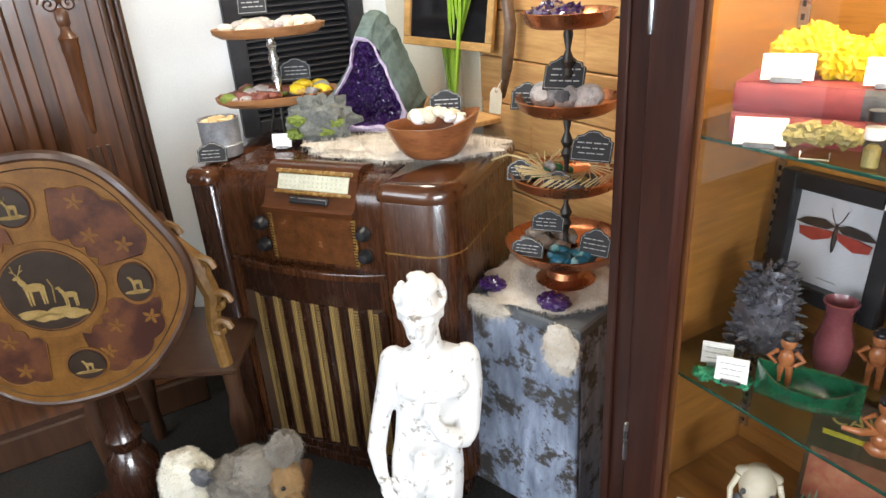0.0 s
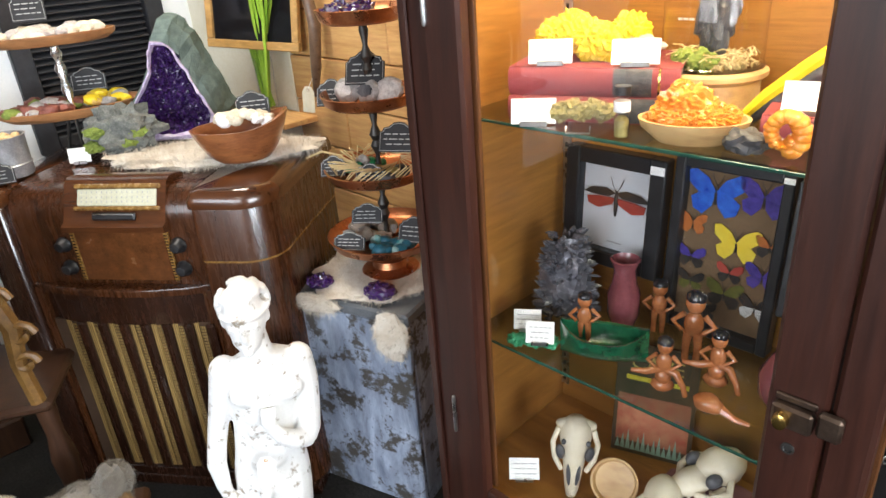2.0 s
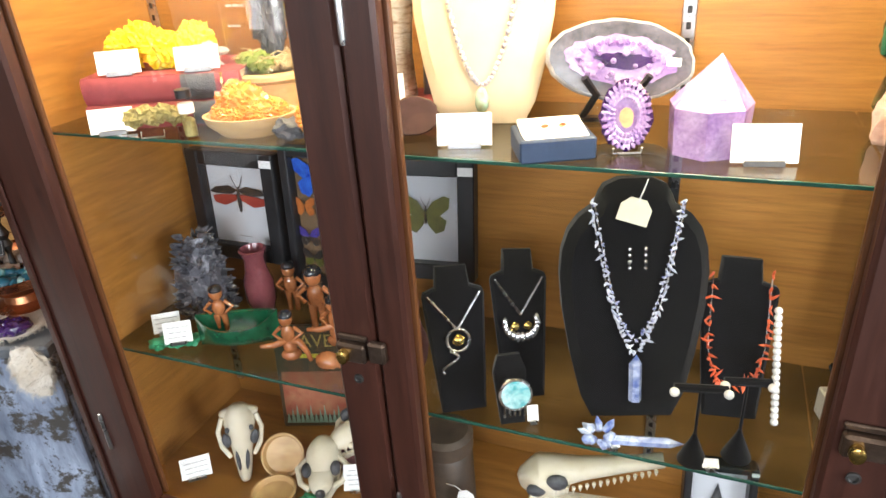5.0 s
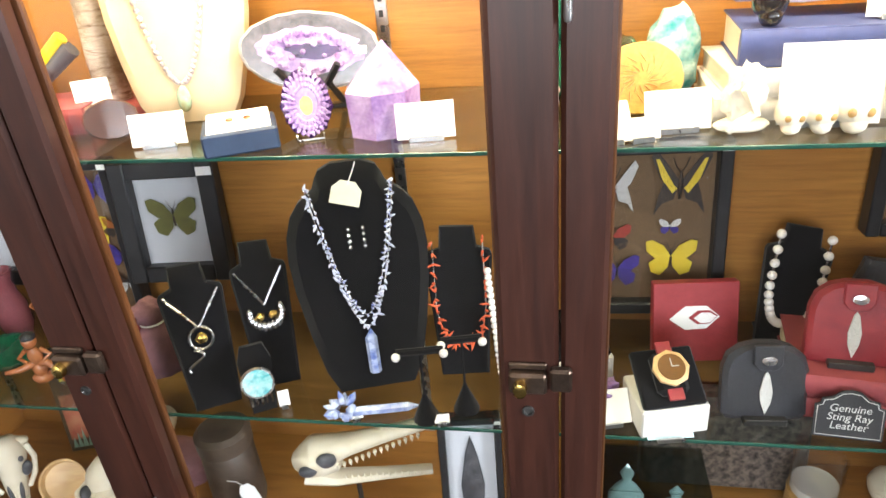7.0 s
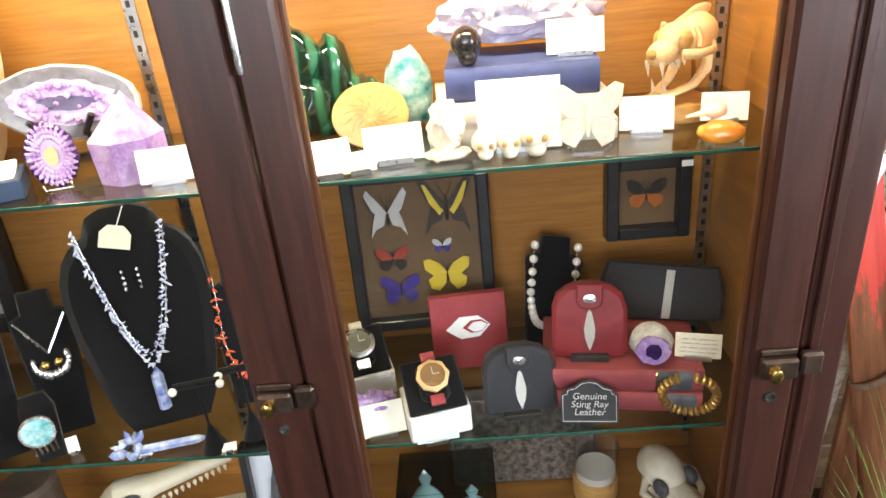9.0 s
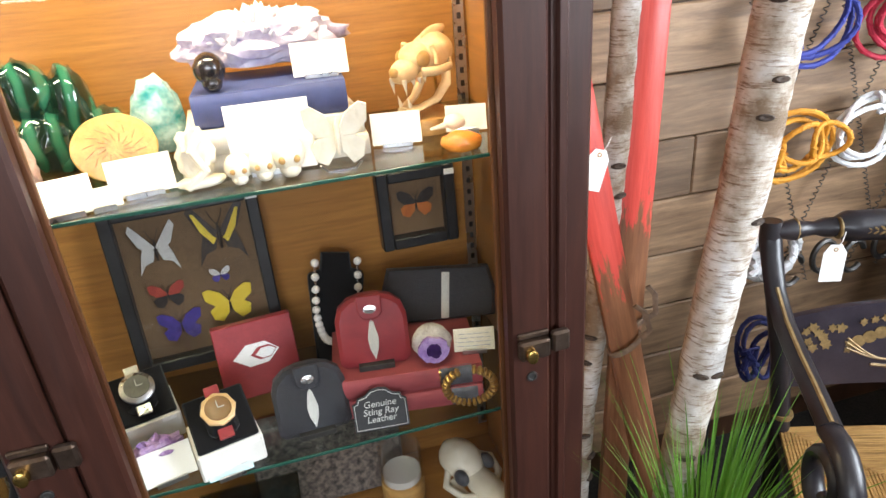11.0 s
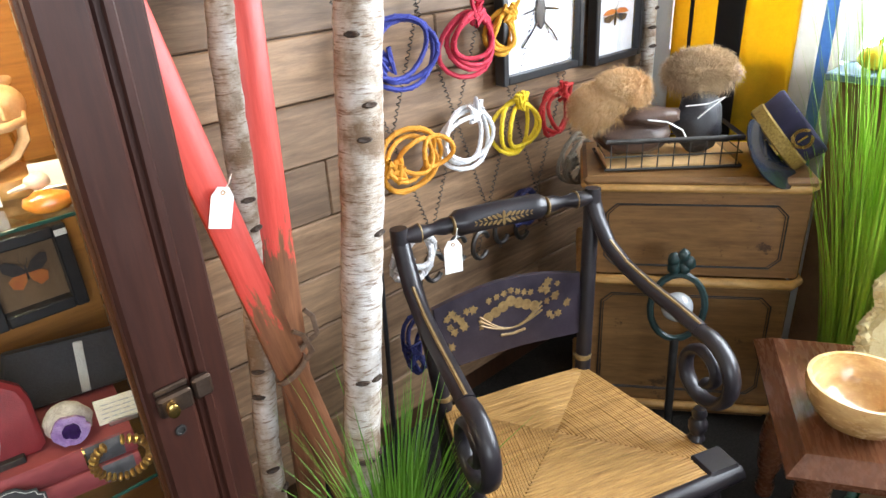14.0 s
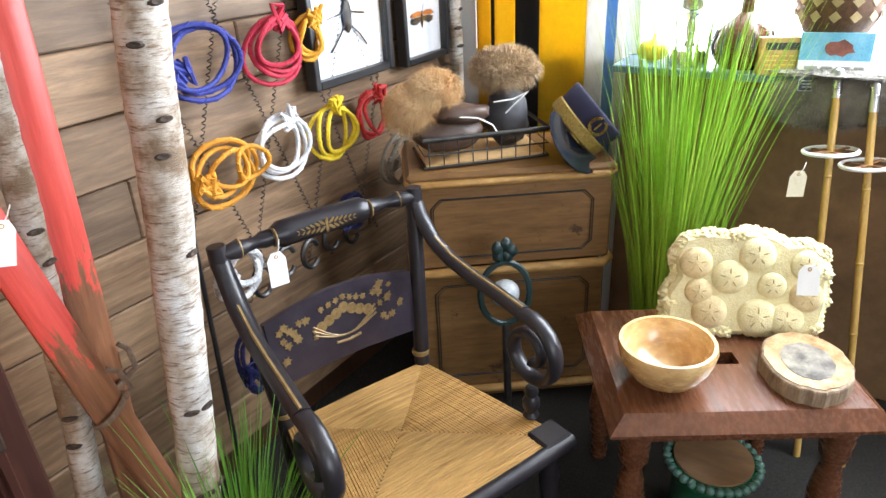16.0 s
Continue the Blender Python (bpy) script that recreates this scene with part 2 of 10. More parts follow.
def box(x, y, z, sx, sy, sz, b=0.003):
    """A box centred at x, y, z with chamfered edges."""
    b = min(b, sx * 0.45, sy * 0.45, sz * 0.45)
    h = (sx / 2, sy / 2, sz / 2)
    v, idx = [], {}
    for s in [(i, j, k) for i in (-1, 1) for j in (-1, 1) for k in (-1, 1)]:
        for a in range(3):
            p = [s[c] * (h[c] if c == a else h[c] - b) for c in range(3)]
            idx[s, a] = len(v)
            v.append((p[0] + x, p[1] + y, p[2] + z))
    f = []
    for a in range(3):
        o = [c for c in range(3) if c != a]
        for sg in (-1, 1):
            q = []
            for s1, s2 in ((-1, -1), (1, -1), (1, 1), (-1, 1)):
                s = [0, 0, 0]
                s[a], s[o[0]], s[o[1]] = sg, s1, s2
                q.append(idx[tuple(s), a])
            if (sg > 0) == (a == 1):
                q.reverse()
            f.append(tuple(q))
    for a in range(3):
        o = [c for c in range(3) if c != a]
        for s1 in (-1, 1):
            for s2 in (-1, 1):
                s, e = [0, 0, 0], [0, 0, 0]
                s[o[0]] = e[o[0]] = s1
                s[o[1]] = e[o[1]] = s2
                s[a], e[a] = -1, 1
                f.append((idx[tuple(s), o[0]], idx[tuple(e), o[0]], idx[tuple(e), o[1]], idx[tuple(s), o[1]]))
    for s in [(i, j, k) for i in (-1, 1) for j in (-1, 1) for k in (-1, 1)]:
        f.append((idx[s, 0], idx[s, 1], idx[s, 2]))
    return v, f


def span(x0, x1, y0, y1, z0, z1, b=0.003):
    return box((x0 + x1) / 2, (y0 + y1) / 2, (z0 + z1) / 2, abs(x1 - x0), abs(y1 - y0), abs(z1 - z0), b)


def lathe(profile, n=24, sx=1.0, sy=1.0):
    v, f = [], []
    for r, z in profile:
        for i in range(n):
            a = 2 * math.pi * i / n
            v.append((sx * r * math.cos(a), sy * r * math.sin(a), z))
    for k in range(len(profile) - 1):
        for i in range(n):
            j = (i + 1) % n
            f.append((k * n + i, k * n + j, (k + 1) * n + j, (k + 1) * n + i))
    f.append(tuple(reversed(range(n))))
    f.append(tuple(range((len(profile) - 1) * n, len(profile) * n)))
    return v, f


def tube(pts, r, n=8, closed=False, flat=1.0):
    """A round bar along points; r is one radius or one for each point."""
    pts = [Vector(p) for p in pts]
    m = len(pts)
    rs = r if isinstance(r, (list, tuple)) else [r] * m
    v, f = [], []
    up = None
    for i, p in enumerate(pts):
        d = (pts[(i + 1) % m] - pts[i - 1]) if closed else (pts[min(i + 1, m - 1)] - pts[max(i - 1, 0)])
        d.normalize()
        if up is None:
            up = Vector((0, 0, 1)) if abs(d.z) < 0.9 else Vector((1, 0, 0))
        s = d.cross(up).normalized()
        up = s.cross(d).normalized()
        for k in range(n):
            a = 2 * math.pi * k / n
            v.append(tuple(p + rs[i] * (s * math.cos(a) * flat + up * math.sin(a))))
    for i in range(m if closed else m - 1):
        for k in range(n):
            a, b = i * n, ((i + 1) % m) * n
            f.append((a + k, a + (k + 1) % n, b + (k + 1) % n, b + k))
    if not closed:
        f.append(tuple(reversed(range(n))))
        f.append(tuple(range((m - 1) * n, m * n)))
    return v, f


def plate(outline, t, b=0.0):
    """An outline of x, z extruded along y by t, centred, front towards -y; b rounds its front edge."""
    n = len(outline)
    cx, cz = sum(p[0] for p in outline) / n, sum(p[1] for p in outline) / n
    v, f = [], []
    rings = [(1.0, t / 2), (1.0, -t / 2 + b)]
    if b:
        w = max(abs(p[0] - cx) for p in outline)
        rings.append((1 - b / max(w, 1e-4), -t / 2))
    for s, y in rings:
        v += [(cx + (p[0] - cx) * s, y, cz + (p[1] - cz) * s) for p in outline]
    for k in range(len(rings) - 1):
        for i in range(n):
            j = (i + 1) % n
            f.append((k * n + i, (k + 1) * n + i, (k + 1) * n + j, k * n + j))
    f.append(tuple(range(n)))
    f.append(tuple(reversed(range((len(rings) - 1) * n, len(rings) * n))))
    return v, f


def ellipse(cx, cz, rx, rz, n=24, wob=0.0, seed=0):
    rnd = random.Random(seed)
    return [(cx + rx * (1 + wob * rnd.uniform(-1, 1)) * math.cos(2 * math.pi * i / n), cz + rz * (1 + wob * rnd.uniform(-1, 1)) * math.sin(2 * math.pi * i / n)) for i in range(n)]


_ICO = {}


def ico(sub):
    if sub not in _ICO:
        bm = bmesh.new()
        bmesh.ops.create_icosphere(bm, subdivisions=sub, radius=1)
        _ICO[sub] = ([tuple(v.co) for v in bm.verts], [tuple(v.index for v in q.verts) for q in bm.faces])
        bm.free()
    return _ICO[sub]


def blob(rx, ry, rz, amp=0.15, freq=2.0, seed=0, sub=3, flat=False):
    """A lump: a ball pushed in and out by noise; flat cuts its underside level."""
    v = []
    off = Vector((seed * 7.3, seed * 3.1, seed * 1.7))
    for p in ico(sub)[0]:
        q = Vector(p)
        k = 1 + amp * (noise.noise(q * freq + off) + 0.5 * noise.noise(q * freq * 2.3 + off))
        x, y, z = q.x * rx * k, q.y * ry * k, q.z * rz * k
        if flat:
            z = max(z, -rz * 0.75)
        v.append((x, y, z))
    return v, ico(sub)[1]


def crystal(r, h, n=6, tip=0.4, base=1.0):
    v = [(base * r * math.cos(2 * math.pi * i / n), base * r * math.sin(2 * math.pi * i / n), 0) for i in range(n)]
    v += [(r * math.cos(2 * math.pi * i / n), r * math.sin(2 * math.pi * i / n), h * (1 - tip)) for i in range(n)]
    v.append((0.15 * r, 0.1 * r, h))
    f = [(i, (i + 1) % n, n + (i + 1) % n, n + i) for i in range(n)]
    f += [(n + i, n + (i + 1) % n, 2 * n) for i in range(n)]
    f.append(tuple(reversed(range(n))))
    return v, f


def aim(g, p, d):
    """Sets a shape that stands on +z at p, turned towards d."""
    q = Vector(d).to_track_quat("Z", "Y")
    return xf(g, Matrix.Translation(p) @ q.to_matrix().to_4x4())


def arc(x, y, r, a0, a1, n=12):
    return [(x + r * math.cos(radians(a0 + (a1 - a0) * i / n)), y + r * math.sin(radians(a0 + (a1 - a0) * i / n))) for i in range(n + 1)]


def mesh(name, g, material, smooth=0.0):
    me = bpy.data.meshes.new(name)
    me.from_pydata([tuple(v) for v in g[0]], [], g[1])
    mats = material if isinstance(material, (list, tuple)) else [material]
    for m in mats:
        me.materials.append(m)
    if smooth:
        me.shade_smooth()
        if smooth < 180:
            me.set_sharp_from_angle(angle=radians(smooth))
    me.update()
    return me


def part(name, g, material, parent, label="", smooth=40, at=None):
    ob = new(name, mesh(name, g, material, smooth))
    ob.parent = parent
    if at is not None:
        ob.matrix_local = at
    if label:
        tagged(ob, label)
    if name in ("rush_wedge", "blade_tuft", "crystals", "hair", "cuff_hair", "straw", "chalk_lines", "inlay_leaves", "inlay_figures"):
        tagged(ob, kind="stuff")
    return ob


def thing(name, m, label, category, group="", kind=""):
    ob = new(name)
    ob.empty_display_size = 0.05
    ob.matrix_world = m
    return tagged(ob, label, category, group, kind)


def single(name, g, material, m, label, category, group="", kind="", smooth=40):
    ob = new(name, mesh(name, g, material, smooth))
    ob.matrix_world = m
    return tagged(ob, label, category, group, kind)


def strokes(width, height, rows, seed, r=0.0012, y=0.0):
    """Plain bars that stand for lines of writing, in the x, z plane."""
    rnd = random.Random(seed)
    gs = []
    for k in range(rows):
        z = height * (0.5 - (k + 0.5) / rows)
        x = -width / 2 + rnd.uniform(0, 0.1) * width
        while x < width / 2 - 0.12 * width:
            w = rnd.uniform(0.12, 0.3) * width
            w = min(w, width / 2 - x)
            gs.append(box(x + w / 2, y, z, w, 0.0012, height / rows * 0.2, 0.0003))
            x += w + 0.06 * width
    return join(*gs)

# ---- structure ----
def setting(name, g, material, label, smooth=0):
    return single(name, g, material, Matrix(), label, name.split("_")[0], kind="structure", smooth=smooth)


WALL_Y, RIGHT_X, LEFT_X, FRONT_Y, TOP_Z = 1.36, 3.42, -2.75, -3.0, 2.6
setting("floor", span(LEFT_X - 0.1, RIGHT_X + 0.1, FRONT_Y - 0.1, WALL_Y + 0.16, -0.1, 0, 0), CARPET, "dark grey-brown flecked shop carpet")
setting("ceiling", span(LEFT_X - 0.1, RIGHT_X + 0.1, FRONT_Y - 0.1, WALL_Y + 0.16, TOP_Z, TOP_Z + 0.1, 0), CEIL_LOW_BOUNCE, "unseen ceiling, kept greyish-brown to limit bounced light")
wall_back = setting("wall_back", span(LEFT_X - 0.1, RIGHT_X + 0.1, WALL_Y + 0.02, WALL_Y + 0.14, 0, TOP_Z, 0), OAK_DARK, "back wall clad in horizontal wooden boards")
# unseen front wall: kept dark to cut bounce, low part raised against pane reflections
setting("wall_front_low", span(LEFT_X, RIGHT_X, FRONT_Y - 0.1, FRONT_Y, 0, 1.18, 0), PLY, "unseen brown wall below the shop window, kept dark to limit bounce")
setting("wall_front_high", span(LEFT_X, RIGHT_X, FRONT_Y - 0.1, FRONT_Y, 2.45, TOP_Z, 0), PLY, "unseen brown wall above the shop window, kept dark to limit bounce")
setting("wall_front_side", span(LEFT_X, -1.45, FRONT_Y - 0.1, FRONT_Y, 1.18, 2.45, 0), PLY, "unseen brown wall beside the shop window, kept dark to limit bounce")
setting("wall_front_end", span(2.05, RIGHT_X, FRONT_Y - 0.1, FRONT_Y, 1.18, 2.45, 0), PLY, "unseen brown wall beside the shop window, kept dark to limit bounce")
# left wall with the louvred window
LY0, LY1, LZ0, LZ1 = 0.66, 1.24, 0.86, 2.0
setting("wall_left", join(span(LEFT_X - 0.12, LEFT_X, FRONT_Y, LY0, 0, TOP_Z, 0), span(LEFT_X - 0.12, LEFT_X, LY1, WALL_Y + 0.02, 0, TOP_Z, 0),
                          span(LEFT_X - 0.12, LEFT_X, LY0, LY1, 0, LZ0, 0), span(LEFT_X - 0.12, LEFT_X, LY0, LY1, LZ1, TOP_Z, 0)), WALLWHITE, "white painted plaster wall in bluish daylight")
# right wall: plywood below the ledge, a window above it
# opening runs on unseen behind the blanket, added so outdoor glow backlights it
RY0, RY1, RZ0, RZ1 = -1.6, 1.26, 1.074, 2.2
setting("wall_right", join(span(RIGHT_X, RIGHT_X + 0.12, RY1, WALL_Y + 0.02, 0, TOP_Z, 0), span(RIGHT_X, RIGHT_X + 0.12, FRONT_Y, RY0, 0, TOP_Z, 0),
                           span(RIGHT_X, RIGHT_X + 0.12, RY0, RY1, 0, RZ0, 0), span(RIGHT_X, RIGHT_X + 0.12, RY0, RY1, RZ1, TOP_Z, 0)), WALLWHITE, "white wall with a bright window")
setting("backdrop", span(RIGHT_X + 0.55, RIGHT_X + 0.57, -3.0, 1.9, 0.2, 3.0, 0), glow("bright_outdoors", (0.95, 0.98, 1.0), 4.0), "plain overexposed daylight outside the window")

# boards of the back wall, one by one
BOARD = 0.1535


def boards(x0, x1, splits, material):
    made = {}
    rnd = random.Random(5)
    row = 0
    z = 1.165 - 7 * BOARD
    while z < TOP_Z:
        z1 = min(z + BOARD, TOP_Z)
        z0 = max(z, 0.0)
        cuts = [x0] + ([rnd.choice(splits)] if row % 2 else []) + [x1]
        for a, b in zip(cuts, cuts[1:]):
            key = (round(b - a, 3), round(z1 - z0, 3))
            if key not in made:
                made[key] = mesh("board", box(0, 0, 0, b - a - 0.002, 0.022, z1 - z0 - 0.004, 0.004), material)
            ob = new("board", made[key])
            ob.parent = wall_back
            ob.location = ((a + b) / 2, WALL_Y + 0.009 + rnd.uniform(-0.0015, 0.0015), (z0 + z1) / 2)
        row += 1
        z += BOARD


boards(1.30, RIGHT_X, [1.95, 2.35, 2.8], PLANK)
boards(-2.04, -0.75, [-1.75, -1.5, -1.2], PINE)
setting("cladding_cream", span(LEFT_X, -2.042, WALL_Y - 0.003, WALL_Y + 0.0195, 0, TOP_Z, 0.002), surface("cream_wall_paint", (0.74, 0.70, 0.56), (0.82, 0.79, 0.67), 0.6, scale=5, fine=150, bump=0.05), "cream painted panel in the corner")
setting("cladding_right", span(RIGHT_X - 0.02, RIGHT_X - 0.002, -1.6, 0.66, 0, 1.055, 0.002), PLY, "brown varnished plywood panel under the window ledge")
setting("window_ledge", span(RIGHT_X - 0.16, RIGHT_X + 0.1, -1.6, 0.66, 1.056, 1.08, 0.004), surface("ledge_paint", (0.10, 0.17, 0.24), (0.17, 0.26, 0.33), 0.4), "blue-grey painted window ledge holding wares")
w1 = thing("window_1", Matrix(), "bright white window beside the ledge", "window", kind="structure")
for y in (RY0 + 0.03, -0.45, 0.66, RY1 - 0.03):
    part("window_frame", span(RIGHT_X + 0.02, RIGHT_X + 0.08, y - 0.03, y + 0.03, RZ0 + 0.008, RZ1, 0.004), WALLWHITE, w1)
part("window_frame", span(RIGHT_X + 0.02, RIGHT_X + 0.08, RY0, RY1, RZ1 - 0.05, RZ1 - 0.001, 0.004), WALLWHITE, w1)
_p = part("pane", span(RIGHT_X + 0.045, RIGHT_X + 0.049, RY0 + 0.06, RY1 - 0.06, RZ0 + 0.01, RZ1 - 0.05, 0), GLASS, w1)
_p.visible_shadow = False
# louvred shutter in the left window
w2 = thing("window_2", Matrix(), "dark slatted louvre shutter in the white wall", "window", kind="structure")
for y in (LY0 + 0.035, LY1 - 0.035):
    part("window_frame", span(LEFT_X - 0.06, LEFT_X + 0.03, y - 0.035, y + 0.035, LZ0, LZ1, 0.004), SLATEGREY, w2)
for z in (LZ0 + 0.03, LZ1 - 0.03):
    part("window_frame", span(LEFT_X - 0.06, LEFT_X + 0.026, LY0 + 0.07, LY1 - 0.07, z - 0.03, z + 0.03, 0.004), SLATEGREY, w2)
part("backing", span(LEFT_X - 0.1, LEFT_X - 0.08, LY0 + 0.005, LY1 - 0.005, LZ0 + 0.005, LZ1 - 0.005, 0), BLACK, w2)
_slat = mesh("slat", mv(box(0, 0, 0, 0.034, LY1 - LY0 - 0.145, 0.006, 0.002), 0, 0, 0, 0, 30, 0), SLATEGREY)
z = LZ0 + 0.08
while z < LZ1 - 0.07:
    ob = new("slat", _slat)
    ob.parent = w2
    ob.location = (LEFT_X - 0.005, (LY0 + LY1) / 2, z)
    z += 0.0245

# ---- the display cabinet ----
FACE, BACK = 0.87, 1.335
C0, C1, CTOP, CLOW = -0.88, 1.415, 2.05, 0.287
SHELF_1, SHELF_2, SHELF_3 = 1.187, 0.685, 0.30
cab = thing("display_cabinet", Matrix(), "tall dark mahogany display cabinet with three glazed doors", "cabinet")
part("side_panel", span(C0, C0 + 0.03, FACE + 0.052, BACK + 0.02, 0, CTOP, 0.002), VENEER_SIDE, cab)
part("side_panel", span(C1 - 0.03, C1, FACE + 0.052, BACK + 0.02, 0, CTOP, 0.002), VENEER_SIDE, cab)
for x, w in ((C0, 0.078), (C1 - 0.068, 0.068)):
    part("post", span(x, x + w, FACE, FACE + 0.05, 0, CTOP, 0.005), MAHOGANY, cab)
    part("moulding", span(x + w * 0.18, x + w * 0.42, FACE - 0.007, FACE - 0.0005, 0.1, CTOP - 0.02, 0.003), MAHOGANY, cab)
part("back_panel", span(C0 + 0.031, C1 - 0.031, BACK, BACK + 0.012, 0.1, CTOP, 0), VENEER, cab, "orange-brown veneered back")
part("top", span(C0 - 0.02, C1 + 0.02, FACE - 0.03, BACK + 0.022, CTOP, CTOP + 0.04, 0.006), MAHOGANY_H, cab)
part("plinth", span(C0 + 0.08, C1 - 0.07, FACE + 0.004, FACE + 0.05, 0, 0.19, 0.004), MAHOGANY_H, cab)
part("bottom_board", span(C0 + 0.031, C1 - 0.031, FACE + 0.052, BACK - 0.001, SHELF_3 - 0.03, SHELF_3, 0.002), VENEER, cab)
for x in (C0 + 0.031, 0.30, C1 - 0.058):
    for y, dz in ((BACK - 0.006, 0),):
        std = part("shelf_standard", span(x, x + 0.022, y, BACK - 0.001, 0.34, CTOP - 0.06, 0.001), STEEL, cab, "slotted steel shelf strip")
        slot = mesh("slot", span(-0.004, 0.004, -0.0012, 0, -0.006, 0.006, 0.0005), BLACK)
        z = 0.36
        while z < 1.75:
            ob = new("slot", slot)
            ob.parent = std
            ob.location = (x + 0.011, y, z)
            z += 0.026
for z, nm in ((SHELF_1, "shelf"), (SHELF_2, "shelf")):
    for a, b in ((C0 + 0.034, -0.152), (-0.148, 0.578), (0.582, C1 - 0.034)):
        s = part(nm, span(a, b, 0.981, BACK - 0.01, z - 0.006, z, 0), SHELFGLASS, cab, "clear glass shelf with a green edge")
        part("shelf_edge", span(a, b, 0.977, 0.9808, z - 0.0065, z - 0.0005, 0.0008), GLASSEDGE, s, "green polished glass edge")
for x in (-0.80 + 0.34, 0.255, 0.985):
    lamp = part("strip_lamp", span(x - 0.27, x + 0.27, 0.98, 1.05, 1.885, 1.93, 0.006), STEEL, cab, "steel strip lamp under the top")
    part("diffuser", span(x - 0.25, x + 0.25, 0.99, 1.04, 1.876, 1.884, 0.002), glow("lamp_diffuser", (1.0, 0.85, 0.6), 3.0), lamp)

DOORS = [(-0.800, -0.090, 0.085, 0.076), (-0.087, 0.626, 0.054, 0.080), (0.629, 1.345, 0.059, 0.070)]
for a, b, wl, wr in DOORS:
    door = new("door")
    door.parent = cab
    part("stile", span(a, a + wl, FACE - 0.012, FACE + 0.018, CLOW, CTOP - 0.03, 0.006), MAHOGANY, door)
    part("stile", span(b - wr, b, FACE - 0.012, FACE + 0.018, CLOW, CTOP - 0.03, 0.006), MAHOGANY, door)
    part("beading", span(a + wl - 0.012, a + wl + 0.006, FACE + 0.0185, FACE + 0.028, CLOW + 0.075, CTOP - 0.12, 0.002), OAK, door)
    part("beading", span(b - wr - 0.006, b - wr + 0.012, FACE + 0.0185, FACE + 0.028, CLOW + 0.075, CTOP - 0.12, 0.002), OAK, door)
    part("rail", span(a + wl, b - wr, FACE - 0.010, FACE + 0.016, CLOW, CLOW + 0.08, 0.005), MAHOGANY_H, door)
    part("rail", span(a + wl, b - wr, FACE - 0.010, FACE + 0.016, CTOP - 0.12, CTOP - 0.03, 0.005), MAHOGANY_H, door)
    pane = part("pane", span(a + wl - 0.006, b - wr + 0.006, FACE + 0.0165, FACE + 0.0183, CLOW + 0.07, CTOP - 0.11, 0), GLASS, door, "clear glass pane")
    pane.visible_shadow = False
    for z in (0.55, 1.42):
        part("hinge", mv(lathe([(0.0, -0.05), (0.004, -0.048), (0.005, -0.04), (0.005, 0.04), (0.004, 0.048), (0, 0.05)], 10), a + 0.007, FACE - 0.014, z), STEEL, door, "slim steel barrel hinge")
    # lock: two bronze plates, an oval brass cylinder, a spare keyhole below
    lx = b - wr + 0.012
    lock = part("lock", join(span(lx, lx + 0.052, FACE - 0.030, FACE - 0.012, 0.880, 0.915, 0.004), span(lx, lx + 0.052, FACE - 0.019, FACE - 0.0125, 0.916, 0.926, 0.002)), BRONZE, door, "bronze cabinet lock with a brass key cylinder")
    part("hasp", span(lx + 0.056, lx + 0.086, FACE - 0.028, FACE - 0.0125, 0.884, 0.922, 0.004), BRONZE, lock)
    part("key_cylinder", mv(lathe([(0, 0), (0.012, 0), (0.0135, 0.004), (0.012, 0.012), (0.008, 0.014), (0.0, 0.014)], 16, 0.75, 1.0), lx + 0.016, FACE - 0.03, 0.896, 90, 0, 0), BRASS, lock)
    part("keyhole_ring", mv(lathe([(0, 0), (0.009, 0), (0.009, 0.003), (0.006, 0.0035), (0.005, 0.001), (0, 0.001)], 14), lx + 0.025, FACE - 0.012, 0.838, 90, 0, 0), IRON, door)

# ---- left: radio, crate, statue, buffet, oval table ----
def slab(outline, z0, z1, b=0.0):
    n = len(outline)
    cx, cy = sum(p[0] for p in outline) / n, sum(p[1] for p in outline) / n
    rings = [(0, z0), (0, z1 - b)] + ([(0.35 * b, z1 - 0.3 * b), (b, z1)] if b else [])
    v, f = [], []
    for ins, z in rings:
        for x, y in outline:
            d = Vector((cx - x, cy - y))
            d = d.normalized() * ins if d.length else d
            v.append((x + d.x, y + d.y, z))
    for k in range(len(rings) - 1):
        for i in range(n):
            j = (i + 1) % n
            f.append((k * n + i, k * n + j, (k + 1) * n + j, (k + 1) * n + i))
    f.append(tuple(reversed(range(n))))
    f.append(tuple(range((len(rings) - 1) * n, len(rings) * n)))
    return v, f


def run_x(profile, x0, x1):
    """A closed outline of y, z drawn out along x."""
    n = len(profile)
    v = [(x, y, z) for x in (x0, x1) for y, z in profile]
    f = [(i, (i + 1) % n, n + (i + 1) % n, n + i) for i in range(n)]
    return v, f + [tuple(reversed(range(n))), tuple(range(n, 2 * n))]


def corner_outline(x0, x1, y0, y1, rl, rr, n=10):
    """Seen from above, the front corners rounded by rl and rr."""
    return arc(x0 + rl, y0 + rl, rl, 180, 270, n) + arc(x1 - rr, y0 + rr, rr, 270, 360, n) + [(x1, y1), (x0, y1)]


RADIO_TOP = 0.985
RADIO = pose(-1.676, 0.537, 0, 0, 0, 36)
radio = thing("console_radio", RADIO, "glossy walnut floor radio with gold-threaded speaker grille", "radio")
H, D = RADIO_TOP, 0.47
